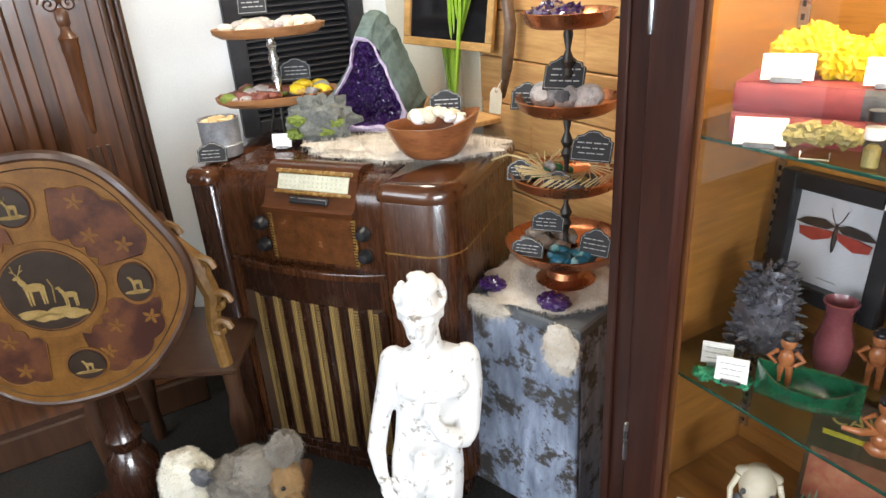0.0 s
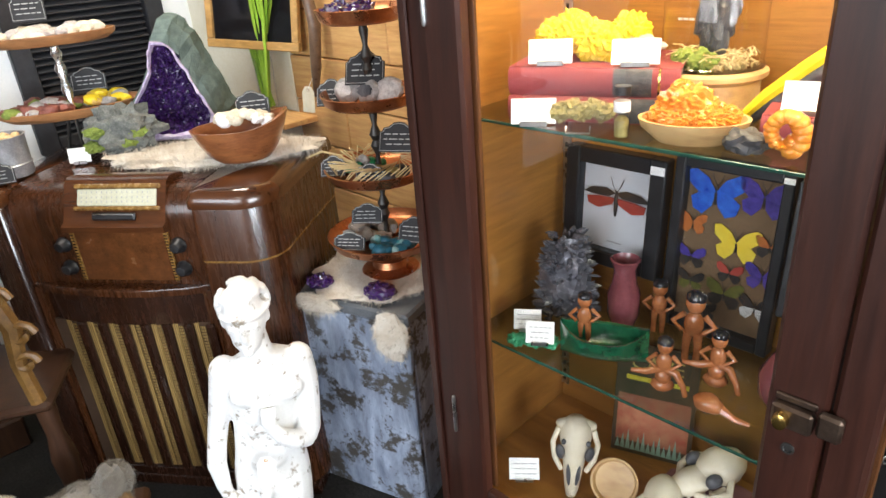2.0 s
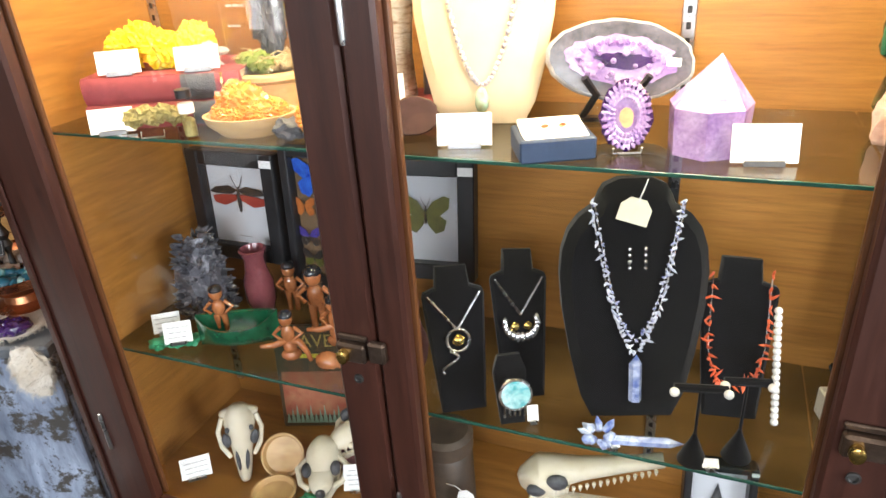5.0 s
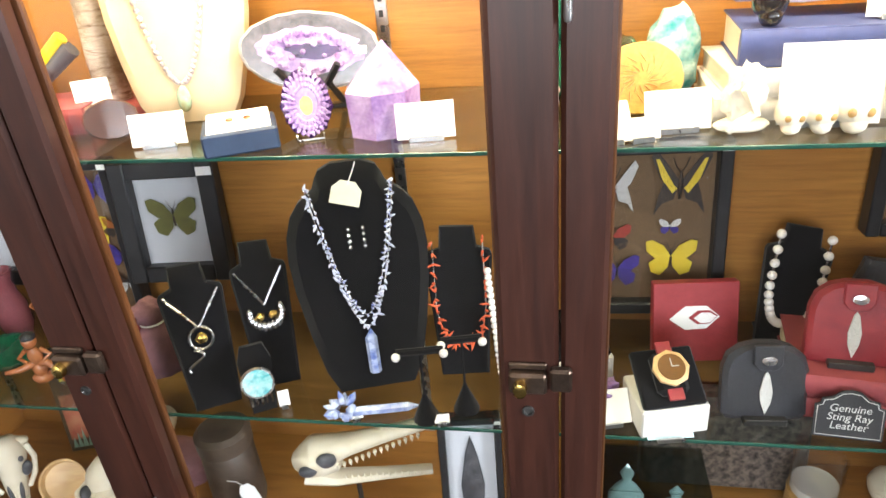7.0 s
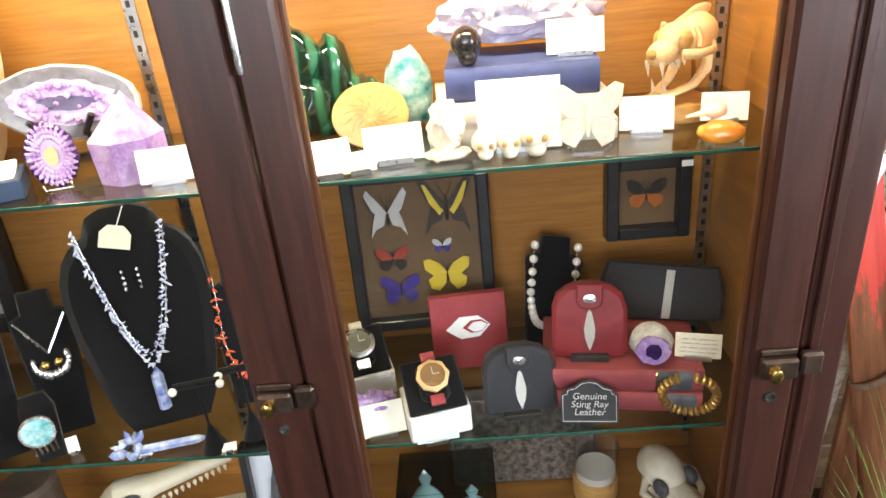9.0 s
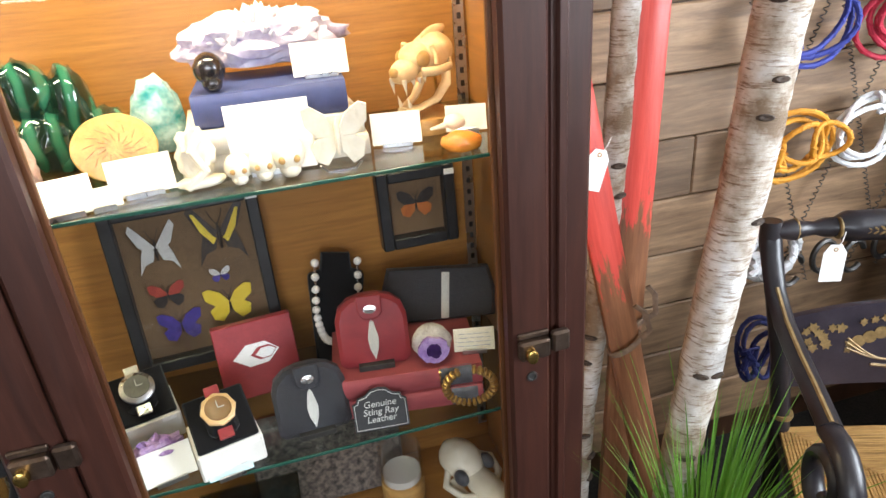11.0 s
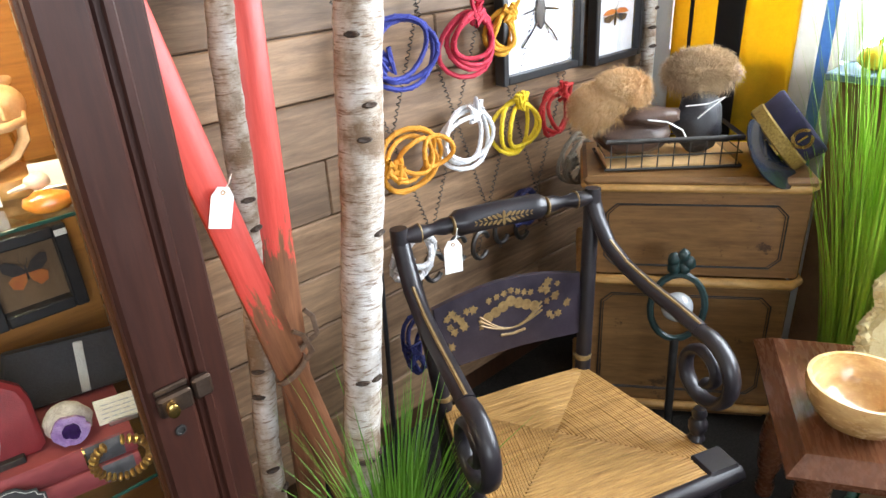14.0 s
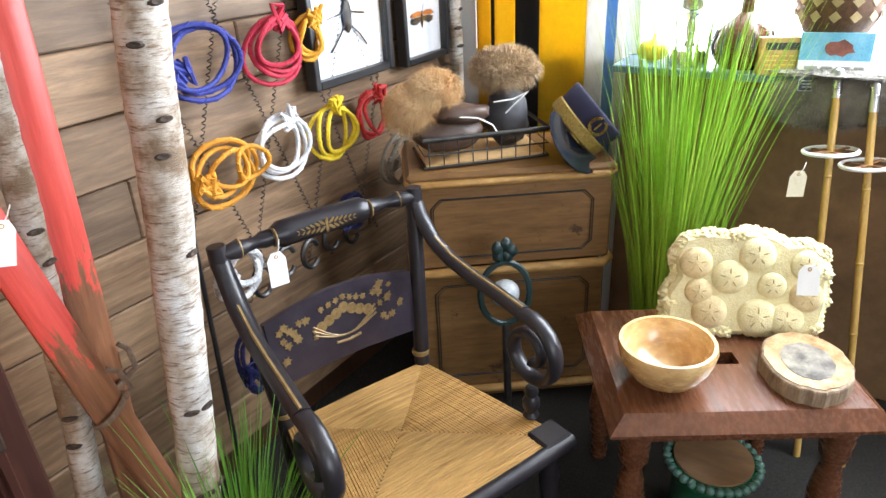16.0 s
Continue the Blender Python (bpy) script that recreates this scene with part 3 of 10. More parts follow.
# local x along the front, -y towards the viewer; two rounded shoulders flank a middle whose top rolls back
part("body", run_x([(0.018, 0.04), (0.018, 0.60), (0.014, 0.72), (0.014, 0.90), (0.020, 0.935), (0.036, 0.962), (0.062, 0.978), (0.10, H - 0.002), (D, H - 0.002), (D, 0.04)], -0.315, 0.222), WALNUT, radio, smooth=50)
part("shoulder", slab(corner_outline(0.222, 0.43, -0.012, D, 0.02, 0.095), 0.04, H - 0.046, 0.004), WALNUT, radio, smooth=50)
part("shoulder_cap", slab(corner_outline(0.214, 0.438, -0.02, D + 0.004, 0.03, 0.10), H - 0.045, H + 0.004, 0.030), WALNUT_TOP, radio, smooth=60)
part("inlay", slab(corner_outline(0.2215, 0.4306, -0.0126, D, 0.02, 0.095), 0.792, 0.797, 0), BURL, radio, "thin light inlay line")
part("shoulder", slab(corner_outline(-0.425, -0.316, -0.010, D, 0.055, 0.02), 0.04, H - 0.046, 0.004), WALNUT_DARK, radio, smooth=50)
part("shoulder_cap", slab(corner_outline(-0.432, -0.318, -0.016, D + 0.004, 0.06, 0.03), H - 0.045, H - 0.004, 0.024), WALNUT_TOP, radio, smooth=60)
for x in (-0.300, 0.206):
    part("edge_bead", run_x([(0.006, 0.06), (0.006, 0.70), (0.0175, 0.70), (0.0175, 0.06)], x - 0.012, x + 0.012), WALNUT, radio)
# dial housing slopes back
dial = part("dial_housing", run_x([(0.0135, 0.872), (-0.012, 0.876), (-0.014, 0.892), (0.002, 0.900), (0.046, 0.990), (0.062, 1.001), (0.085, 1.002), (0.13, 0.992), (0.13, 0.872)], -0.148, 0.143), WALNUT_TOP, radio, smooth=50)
DM = pose(0.0, 0.003, 0.900, -26, 0, 0)
part("dial_band", xf(span(-0.118, 0.128, -0.006, 0.002, 0.086, 0.099, 0.003), DM), BURL, dial, "striped burl veneer band")
part("dial_band", xf(span(-0.118, 0.128, -0.006, 0.002, 0.030, 0.041, 0.003), DM), BURL, dial, "striped burl veneer band")
part("dial_glass", xf(span(-0.108, 0.118, -0.004, 0.002, 0.0415, 0.0855, 0.002), DM), surface("dial_face", (0.50, 0.49, 0.36), (0.66, 0.65, 0.50), 0.12, coat=0.8, bump=0), dial, "cream glass tuning dial")
part("dial_scale", xf(join(*[span(x, x + 0.003, -0.0049, -0.0042, z, z + 0.005, 0.0003) for x in [(-0.095 + 0.0145 * i) for i in range(14)] for z in (0.050, 0.061, 0.074)]), DM), INK, dial)
part("nameplate", xf(span(-0.062, 0.062, -0.010, 0.002, 0.004, 0.024, 0.004), DM), BLACK, dial, "black escutcheon below the dial")
part("nameplate_trim", xf(span(-0.058, 0.058, -0.0125, -0.0103, 0.017, 0.020, 0.001), DM), STEEL, dial)
part("control_panel", span(-0.134, 0.124, 0.006, 0.0135, 0.728, 0.870, 0.002), surface("figured_walnut", (0.055, 0.018, 0.006), (0.14, 0.05, 0.015), 0.22, scale=26, fine=160, bump=0.02, coat=0.6), radio, "figured walnut control panel")
for x in (-0.146, 0.1245):
    il = part("inlay", span(x, x + 0.0115, 0.005, 0.0135, 0.728, 0.868, 0.001), BURL, radio, "checkered light inlay strip")
    part("inlay_check", join(*[span(x + 0.001, x + 0.0105, 0.0042, 0.0049, 0.730 + k * 0.0086, 0.7335 + k * 0.0086, 0.0002) for k in range(16)]), WALNUT_DARK, il)
for x in (-0.176, 0.158):
    for z in (0.832, 0.765):
        kn = part("knob", mv(lathe([(0, 0), (0.021, 0), (0.022, 0.006), (0.017, 0.012), (0.016, 0.022), (0.012, 0.027), (0, 0.028)], 18), x, 0.0135, z, 90, 0, 0), BLACK, radio, "black fluted control knob")
part("waist_moulding", slab([(-0.312, 0.012), (-0.24, -0.012), (-0.12, -0.026), (-0.03, -0.030), (0.06, -0.026), (0.16, -0.010), (0.220, 0.012)], 0.695, 0.716, 0.007), WALNUT, radio)
part("apron", slab([(-0.286, 0.0165), (-0.22, -0.004), (-0.03, -0.016), (0.14, -0.002), (0.192, 0.0165)], 0.602, 0.6945, 0.004), WALNUT_DARK, radio)
part("grille_cloth", span(-0.286, 0.192, 0.008, 0.0175, 0.075, 0.601, 0.001), surface("grille_cloth_dark", (0.03, 0.014, 0.006), (0.07, 0.034, 0.014), 0.9, scale=300, fine=900), radio, "dark woven speaker cloth")
GOLD = bands("gold_thread", [(0.3, (0.10, 0.055, 0.014)), (0.6, (0.38, 0.25, 0.08))], 55, 0.5, 0.4, coat=0.1)
for i in range(7):
    x = -0.232 + i * 0.0655
    part("grille_stripe", join(*[mv(box(0, 0, 0, 0.016, 0.004, 0.0062, 0.0012), x + 0.0085, 0.0058, 0.085 + k * 0.0098, 0, 0, 0) for k in range(52)], span(x - 0.016, x - 0.001, 0.004, 0.0078, 0.08, 0.60, 0.001)), GOLD, radio, "gold threaded grille stripe")
    part("grille_bar", span(x + 0.0185, x + 0.048, -0.008, 0.0078, 0.075, 0.6, 0.007), WALNUT_DARK, radio)
part("base", span(-0.41, 0.42, 0.0, D - 0.01, 0.0, 0.0395, 0.004), WALNUT_DARK, radio)
part("base_rail", span(-0.286, 0.192, 0.0, 0.0175, 0.041, 0.0745, 0.004), WALNUT_DARK, radio)

CRATE = pose(-1.41, 0.85, 0, 0, 0, 17)
crate = thing("wooden_pedestal", CRATE, "square wooden pedestal with flaking blue-grey paint", "pedestal")
BLUEPAINT = wood("flaking_blue_paint", (0.10, 0.125, 0.18), (0.42, 0.48, 0.60), 0.55, (14, 14, 4), bump=0.4, wear=(0.065, 0.058, 0.05), wear_at=0.51)
GREYEDGE = surface("worn_grey_edge", (0.07, 0.075, 0.085), (0.15, 0.16, 0.17), 0.6, scale=20)
CZ, CW0 = 0.655, 0.37
part("board", span(0.0, CW0, 0.0, 0.02, 0.0, CZ - 0.035, 0.004), BLUEPAINT, crate)
part("board", span(0.0, 0.02, 0.021, CW0, 0.0, CZ - 0.035, 0.004), BLUEPAINT, crate)
part("board", span(CW0 - 0.02, CW0, 0.021, CW0, 0.0, CZ - 0.035, 0.004), BLUEPAINT, crate)
part("board", span(0.021, CW0 - 0.021, CW0 - 0.02, CW0, 0.0, CZ - 0.035, 0.004), BLUEPAINT, crate)
part("top_board", span(-0.006, CW0 + 0.006, -0.006, CW0 + 0.006, CZ - 0.034, CZ, 0.006), GREYEDGE, crate, "worn slate-grey top")

# plaster statue, one plain mesh to mid-thigh on a low block
PLASTER = surface("weathered_plaster", (0.30, 0.25, 0.19), (0.80, 0.795, 0.78), 0.8, scale=34, fine=190, bump=0.35, spread=0.05, mid=0.37)


def limb(pts, rs):
    return tube(pts, rs, 12)


def lump(x, y, z, rx, ry, rz, rot=0):
    return mv(blob(rx, ry, rz, 0.03, 2, 3, 3), x, y, z, 0, rot, 0)


def statue():
    """A standing youth, weight on one leg, one arm hanging, the other hand at the breast."""
    g = [lump(-0.010, -0.014, 0.735, 0.050, 0.058, 0.076), lump(-0.012, -0.030, 0.690, 0.036, 0.040, 0.042)]
    rnd = random.Random(4)
    for i in range(120):
        a, e = rnd.uniform(0, 6.28), rnd.uniform(-0.25, 1.5)
        p = Vector((math.cos(a) * math.cos(e) * 0.056, math.sin(a) * math.cos(e) * 0.062, math.sin(e) * 0.052))
        if p.y < -0.03 and p.z < 0.018:
            continue
        g.append(mv(blob(0.012, 0.012, 0.010, 0.2, 3, i, 1), p.x - 0.008, p.y + 0.002, 0.764 + p.z))
    g.append(tube([(-0.009 + 0.0555 * math.cos(a * 0.449), 0.0635 * math.sin(a * 0.449) - 0.008, 0.752) for a in range(14)], 0.0065, 6, True))
    g += [lump(-0.013, -0.073, 0.708, 0.0085, 0.012, 0.019), lump(-0.013, -0.064, 0.6815, 0.015, 0.009, 0.0055), lump(-0.013, -0.062, 0.662, 0.015, 0.012, 0.012)]
    for q in (-1, 1):
        g += [lump(-0.012 + q * 0.021, -0.058, 0.729, 0.016, 0.011, 0.0055), lump(-0.010 + q * 0.050, 0.0, 0.722, 0.008, 0.014, 0.018)]
    g.append(tube([(0.0, 0.004, 0.600), (-0.002, 0.0, 0.635), (-0.006, -0.004, 0.69)], [0.046, 0.038, 0.036], 14))
    # trunk, from the hips to the shoulders
    v, f = [], []
    prof = [(0.20, -0.024, 0.090, 0.058), (0.25, -0.024, 0.096, 0.064), (0.30, -0.024, 0.094, 0.060), (0.345, -0.023, 0.084, 0.053), (0.40, -0.020, 0.079, 0.051), (0.44, -0.012, 0.082, 0.055), (0.49, 0.000, 0.091, 0.063), (0.54, 0.006, 0.100, 0.066), (0.575, 0.008, 0.103, 0.060), (0.605, 0.008, 0.086, 0.048), (0.622, 0.004, 0.052, 0.036)]
    n = 32
    for z, dx, rx, ry in prof:
        for i in range(n):
            a = 2 * math.pi * i / n
            v.append((dx + rx * math.cos(a), ry * math.sin(a), z))
    for k in range(len(prof) - 1):
        for i in range(n):
            j = (i + 1) % n
            f.append((k * n + i, k * n + j, (k + 1) * n + j, (k + 1) * n + i))
    f += [tuple(reversed(range(n))), tuple(range((len(prof) - 1) * n, len(prof) * n))]
    g.append((v, f))
    g += [lump(-0.040, -0.044, 0.535, 0.045, 0.026, 0.034), lump(0.050, -0.044, 0.532, 0.045, 0.026, 0.034)]
    g += [lump(-0.018 + q * 0.022, -0.046, z, 0.020, 0.010, 0.018) for q in (-1, 1) for z in (0.385, 0.425, 0.465)]
    g += [lump(-0.024, -0.05, 0.33, 0.045, 0.016, 0.030), lump(-0.047, -0.058, 0.238, 0.019, 0.020, 0.026)]
    # legs
    g.append(limb([(-0.078, 0, 0.28), (-0.082, -0.014, 0.20), (-0.080, -0.018, 0.12), (-0.074, -0.006, 0.04)], [0.044, 0.047, 0.042, 0.036]))
    g.append(limb([(0.020, 0, 0.28), (0.014, -0.006, 0.20), (0.012, -0.002, 0.12), (0.010, 0, 0.04)], [0.052, 0.055, 0.049, 0.042]))
    # hanging arm
    g.append(lump(-0.086, 0.0, 0.590, 0.036, 0.036, 0.038))
    g.append(limb([(-0.088, 0, 0.59), (-0.108, 0.004, 0.51), (-0.132, 0.006, 0.43), (-0.146, 0.0, 0.375), (-0.156, -0.014, 0.325), (-0.150, -0.028, 0.265), (-0.143, -0.036, 0.235)], [0.034, 0.031, 0.026, 0.025, 0.025, 0.019, 0.016]))
    g += [lump(-0.137, -0.042, 0.222, 0.017, 0.021, 0.026, 20)]
    g += [tube([(-0.146 + 0.009 * k, -0.056, 0.216), (-0.140 + 0.008 * k, -0.062, 0.200), (-0.132 + 0.007 * k, -0.052, 0.190)], 0.0065, 6) for k in range(4)]
    # bent arm, hand to the breast
    g.append(lump(0.092, 0, 0.585, 0.036, 0.037, 0.040))
    g.append(limb([(0.094, 0, 0.585), (0.100, -0.004, 0.52), (0.096, -0.016, 0.45), (0.088, -0.030, 0.392), (0.076, -0.046, 0.372)], [0.035, 0.033, 0.030, 0.030, 0.027]))
    g.append(limb([(0.082, -0.042, 0.374), (0.050, -0.068, 0.392), (0.022, -0.082, 0.420), (0.006, -0.082, 0.448)], [0.028, 0.026, 0.021, 0.017]))
    g += [lump(-0.002, -0.078, 0.468, 0.020, 0.013, 0.024, -20)]
    g += [tube([(-0.012 + 0.009 * k, -0.080, 0.480), (-0.014 + 0.010 * k, -0.082, 0.497), (-0.010 + 0.009 * k, -0.072, 0.506)], 0.006, 6) for k in range(4)]
    g.append(span(-0.14, 0.09, -0.08, 0.08, 0.0, 0.05, 0.01))
    return join(*g)


_st = single("plaster_statue", statue(), PLASTER, pose(-1.26, 0.65, 0.0, 0, 0, 60), "white weathered plaster torso statue of a standing figure", "statue", smooth=50)
_rm = _st.modifiers.new("melt", "REMESH")
_rm.mode, _rm.voxel_size, _rm.use_smooth_shade = "VOXEL", 0.004, True
_sm = _st.modifiers.new("soften", "SMOOTH")
_sm.factor, _sm.iterations = 0.5, 3

# carved oak buffet against the left wall
buffet = thing("carved_buffet", pose(-2.36, 0.25, 0), "tall carved oak buffet cabinet with fluted pilaster", "cabinet")
# local: front faces +x, right end at y = 0, runs to -y
part("body", span(-0.36, 0.0, -1.5, -0.035, 0.0, 1.9, 0.004), OAK, buffet)
part("top", span(-0.37, 0.04, -1.53, -0.0, 1.9, 1.95, 0.01), OAK, buffet)
part("base", span(-0.36, 0.05, -1.52, -0.0, 0.0, 0.12, 0.008), OAK_DARK, buffet)
for k, y in enumerate((-0.030, -0.005, 0.022)):
    part("fluted_strip", mv(lathe([(0.011, 0.12), (0.013, 0.13), (0.013, 1.88), (0.011, 1.9)], 12), -0.03 - 0.03 * k, y, 0), OAK_DARK, buffet)
part("pilaster", span(0.0, 0.028, -0.215, -0.07, 0.12, 1.9, 0.005), OAK, buffet)
for y in (-0.17, -0.143, -0.116):
    part("flute", span(0.0285, 0.0325, y - 0.007, y + 0.007, 0.60, 1.02, 0.002), OAK_DARK, buffet)
# carved scroll ornament hanging on the pilaster
carv = []
for s in (-1, 1):
    for cz, r in ((1.60, 0.034), (1.50, 0.026), (1.44, 0.022)):
        carv.append(tube([(0.034, -0.143 + s * (0.026 + (r * (1 - i / 16)) * math.cos(i * 0.55)), cz + r * (1 - i / 16) * math.sin(i * 0.55)) for i in range(14)], 0.009, 6))
carv += [mv(blob(0.012, 0.02, 0.03, 0.2, 3, 2, 2), 0.036, -0.143, z) for z in (1.64, 1.57, 1.47, 1.40)]
part("carved_scroll", join(*carv), OAK, buffet, "carved scrolling leaf ornament")
part("carved_drop", mv(lathe([(0.004, 1.06), (0.011, 1.08), (0.009, 1.10), (0.016, 1.13), (0.022, 1.30), (0.026, 1.31), (0.024, 1.33), (0.028, 1.345), (0.016, 1.36), (0.012, 1.38)], 16), 0.032, -0.143, 0), OAK, buffet, "turned hanging drop ornament")
for z0, z1 in ((0.98, 1.62), (0.30, 0.62)):
    dr = part("door", span(0.0005, 0.016, -0.75, -0.25, z0 - 0.06, z1 + 0.06, 0.004), OAK, buffet)
    part("moulding", span(0.0165, 0.034, -0.75, -0.285, z1 - 0.01, z1 + 0.03, 0.008), OAK, dr)
    part("moulding", span(0.0165, 0.034, -0.75, -0.285, z0 - 0.03, z0 + 0.01, 0.008), OAK, dr)
    part("moulding", span(0.0165, 0.034, -0.325, -0.285, z0 + 0.011, z1 - 0.011, 0.008), OAK, dr)
    part("raised_panel", span(0.0165, 0.026, -0.75, -0.36, z0 + 0.05, z1 - 0.05, 0.008), OAK, dr)
    orn = []
    for i in range(12):
        a = i * 0.9
        orn.append(tube([(0.030, -0.47 + (0.05 - 0.004 * k) * math.cos(a + k * 0.5) * 0.8, (z0 + z1) / 2 + (i - 6) * 0.022 + (0.04 - 0.003 * k) * math.sin(a + k * 0.5)) for k in range(8)], 0.008, 6))
    part("carving", join(*orn), OAK_DARK, dr, "carved leaf scrolls")
part("waist_shelf", span(-0.36, 0.16, -1.52, -0.0, 0.70, 0.75, 0.01), OAK, buffet)
part("carved_frieze", join(*[mv(blob(0.02, 0.045, 0.03, 0.35, 3, i, 2), 0.03, -0.12 - i * 0.085, 0.66) for i in range(9)]), OAK_DARK, buffet, "frieze of carved leaves")

# oval marquetry tilt-top table
MARQ = surface("marquetry_veneer", (0.036, 0.009, 0.004), (0.085, 0.026, 0.008), 0.42, scale=7, fine=120, bump=0.03, coat=0.12, spread=0.05)
MARQ_RIM = surface("marquetry_light", (0.088, 0.033, 0.0042), (0.185, 0.080, 0.011), 0.42, scale=26, bump=0.02, coat=0.12)
MARQ_DARK = surface("marquetry_dark", (0.014, 0.008, 0.004), (0.030, 0.015, 0.007), 0.42, scale=30, bump=0.02, coat=0.12)
table = thing("tilt_top_table", pose(-1.66, -0.10, 0, 0, 0, 72), "oval marquetry tilt-top table with inlaid deer medallion", "table")
TC = 0.865
# outline with gentle lobes, in local x, z; face towards -y
# outline of shallow ogees, in local x, z; face towards -y
OV = [(0.292 * (1 + 0.022 * math.cos(4 * a + 0.9) + 0.016 * math.cos(6 * a)) * math.cos(a), TC + 0.305 * (1 + 0.022 * math.cos(4 * a + 0.9) + 0.016 * math.cos(6 * a)) * math.sin(a)) for a in [2 * math.pi * i / 96 for i in range(96)]]
ttop = part("tabletop", plate(OV, 0.024, 0.006), MARQ_RIM, table)
part("rim", tube([(x, 0.0, z) for x, z in OV], 0.0145, 8, True), OAK_DARK, ttop, "dark moulded edge")
part("stringing", mv(tube([(x * 0.93, 0.0, TC + (z - TC) * 0.93) for x, z in OV], 0.0014, 4, True), 0, -0.0122, 0), MARQ_DARK, ttop)
for a0 in (45, 135, 225, 315):
    # red-brown panels with scalloped edges fill the four quarters
    o = []
    for r, lo, hi, sg in ((0.252, -31, 31, 1), (0.135, 27, -27, -1)):
        for k in range(29):
            a = radians(a0 + lo + (hi - lo) * k / 28)
            w = r + sg * 0.012 * abs(math.sin(k / 28 * math.pi * 3.5)) - (0.03 * abs(k / 14 - 1) ** 3 if sg > 0 else 0)
            o.append((w * math.cos(a), TC + w * 1.03 * math.sin(a)))
    pn = part("inlay_panel", mv(plate(o, 0.002), 0, -0.0130, 0), MARQ, ttop, "red-brown scalloped inlay panel")
    part("stringing", mv(tube([(x, 0, z) for x, z in o], 0.0012, 4, True), 0, -0.0140, 0), MARQ_RIM, pn)
    fl_ = []
    for da, r in ((-20, 0.20), (0, 0.165), (17, 0.225)):
        cx, cz = r * math.cos(radians(a0 + da)), TC + r * math.sin(radians(a0 + da))
        fl_ += [mv(plate(ellipse(0.011, 0, 0.010, 0.0042, 8), 0.0012), cx, -0.0146, cz, 0, k * 72, 0) for k in range(5)]
    part("inlay_leaves", join(*fl_), MARQ_RIM, pn, "light inlaid flowers")


def deer(s, antlers=True):
    """A standing deer in outline, about s tall, x to the front."""
    d = [plate(ellipse(0, 0.52 * s, 0.26 * s, 0.12 * s, 16, 0.06, 2), 0.0014), mv(plate(ellipse(0, 0, 0.075 * s, 0.17 * s, 12), 0.0014), -0.24 * s, 0, 0.68 * s, 0, -28, 0), mv(plate(ellipse(0, 0, 0.10 * s, 0.05 * s, 10), 0.0014), -0.34 * s, 0, 0.84 * s, 0, -14, 0)]
    d += [plate([(x * s, 0.0), ((x + 0.035) * s, 0.0), ((x + 0.06) * s, 0.48 * s), (x * s - 0.02 * s, 0.48 * s)], 0.0014) for x in (-0.22, -0.14, 0.12, 0.19)]
    if antlers:
        d += [tube([(-0.30 * s, 0, 0.88 * s), ((-0.30 + q * 0.07) * s, 0, 1.0 * s), ((-0.27 + q * 0.13) * s, 0, 1.2 * s)], 0.012 * s + 0.0004, 4) for q in (-1, 1)]
        d += [tube([((-0.30 + q * 0.07) * s, 0, 1.0 * s), ((-0.30 + q * 0.16) * s, 0, 1.05 * s)], 0.010 * s + 0.0004, 4) for q in (-1, 1)]
    return join(*d)


def medallion(cx, cz, rx, rz, seed):
    m = part("medallion", mv(plate(ellipse(cx, cz, rx * 1.24, rz * 1.24, 32), 0.002), 0, -0.0155, 0), MARQ_RIM, ttop, "pale oval banding")
    part("stringing", mv(tube([(x, 0, z) for x, z in ellipse(cx, cz, rx * 1.05, rz * 1.05, 32)], 0.0016, 4, True), 0, -0.0172, 0), MARQ, m)
    part("medallion_field", mv(plate(ellipse(cx, cz, rx, rz, 28), 0.002), 0, -0.0180, 0), MARQ_DARK, m, "dark oval inlay")
    rnd = random.Random(seed)
    gs = []
    if seed == 1:
        gs += [mv(deer(0.085), cx - 0.025, -0.0200, cz - 0.030), mv(deer(0.060, False), cx + 0.042, -0.0200, cz - 0.046)]
        gs += [mv(plate(ellipse(0, 0, 0.030, 0.011, 12, 0.25, k), 0.0014), cx - 0.045 + 0.03 * k, -0.0200, cz - 0.052 - 0.012 * (k % 2)) for k in range(4)]
        gs += [tube([(cx + 0.008, -0.02, cz - 0.03), (cx + 0.012, -0.02, cz + 0.01), (cx + 0.006, -0.02, cz + 0.03)], 0.0016, 4)]
    else:
        gs += [mv(deer(rz * 0.9, seed == 3), cx + 0.1 * rx, -0.0200, cz - rz * 0.45)]
        gs += [mv(plate(ellipse(0, 0, rx * 0.4, rz * 0.10, 10, 0.25, k), 0.0014), cx + rx * (0.3 * k - 0.3), -0.0200, cz - rz * 0.5) for k in range(3)]
    part("inlay_figures", join(*gs), surface("pale_holly_inlay", (0.20, 0.125, 0.038), (0.32, 0.22, 0.08), 0.3, scale=40, bump=0.02, coat=0.4), m, "pale inlaid deer and rocks")


medallion(0.0, TC, 0.098, 0.098, 1)
medallion(0.185, TC - 0.01, 0.036, 0.048, 2)
medallion(-0.02, TC + 0.205, 0.038, 0.044, 3)
medallion(0.03, TC - 0.205, 0.040, 0.038, 4)
medallion(-0.185, TC, 0.036, 0.048, 5)
part("pedestal", mv(lathe([(0.07, 0.0), (0.075, 0.03), (0.05, 0.06), (0.035, 0.09), (0.055, 0.13), (0.075, 0.19), (0.07, 0.25), (0.04, 0.30), (0.05, 0.34), (0.035, 0.37), (0.03, 0.48), (0.05, 0.54), (0.06, 0.56)], 20), 0.02, 0.09, 0.03), WALNUT_DARK, table)
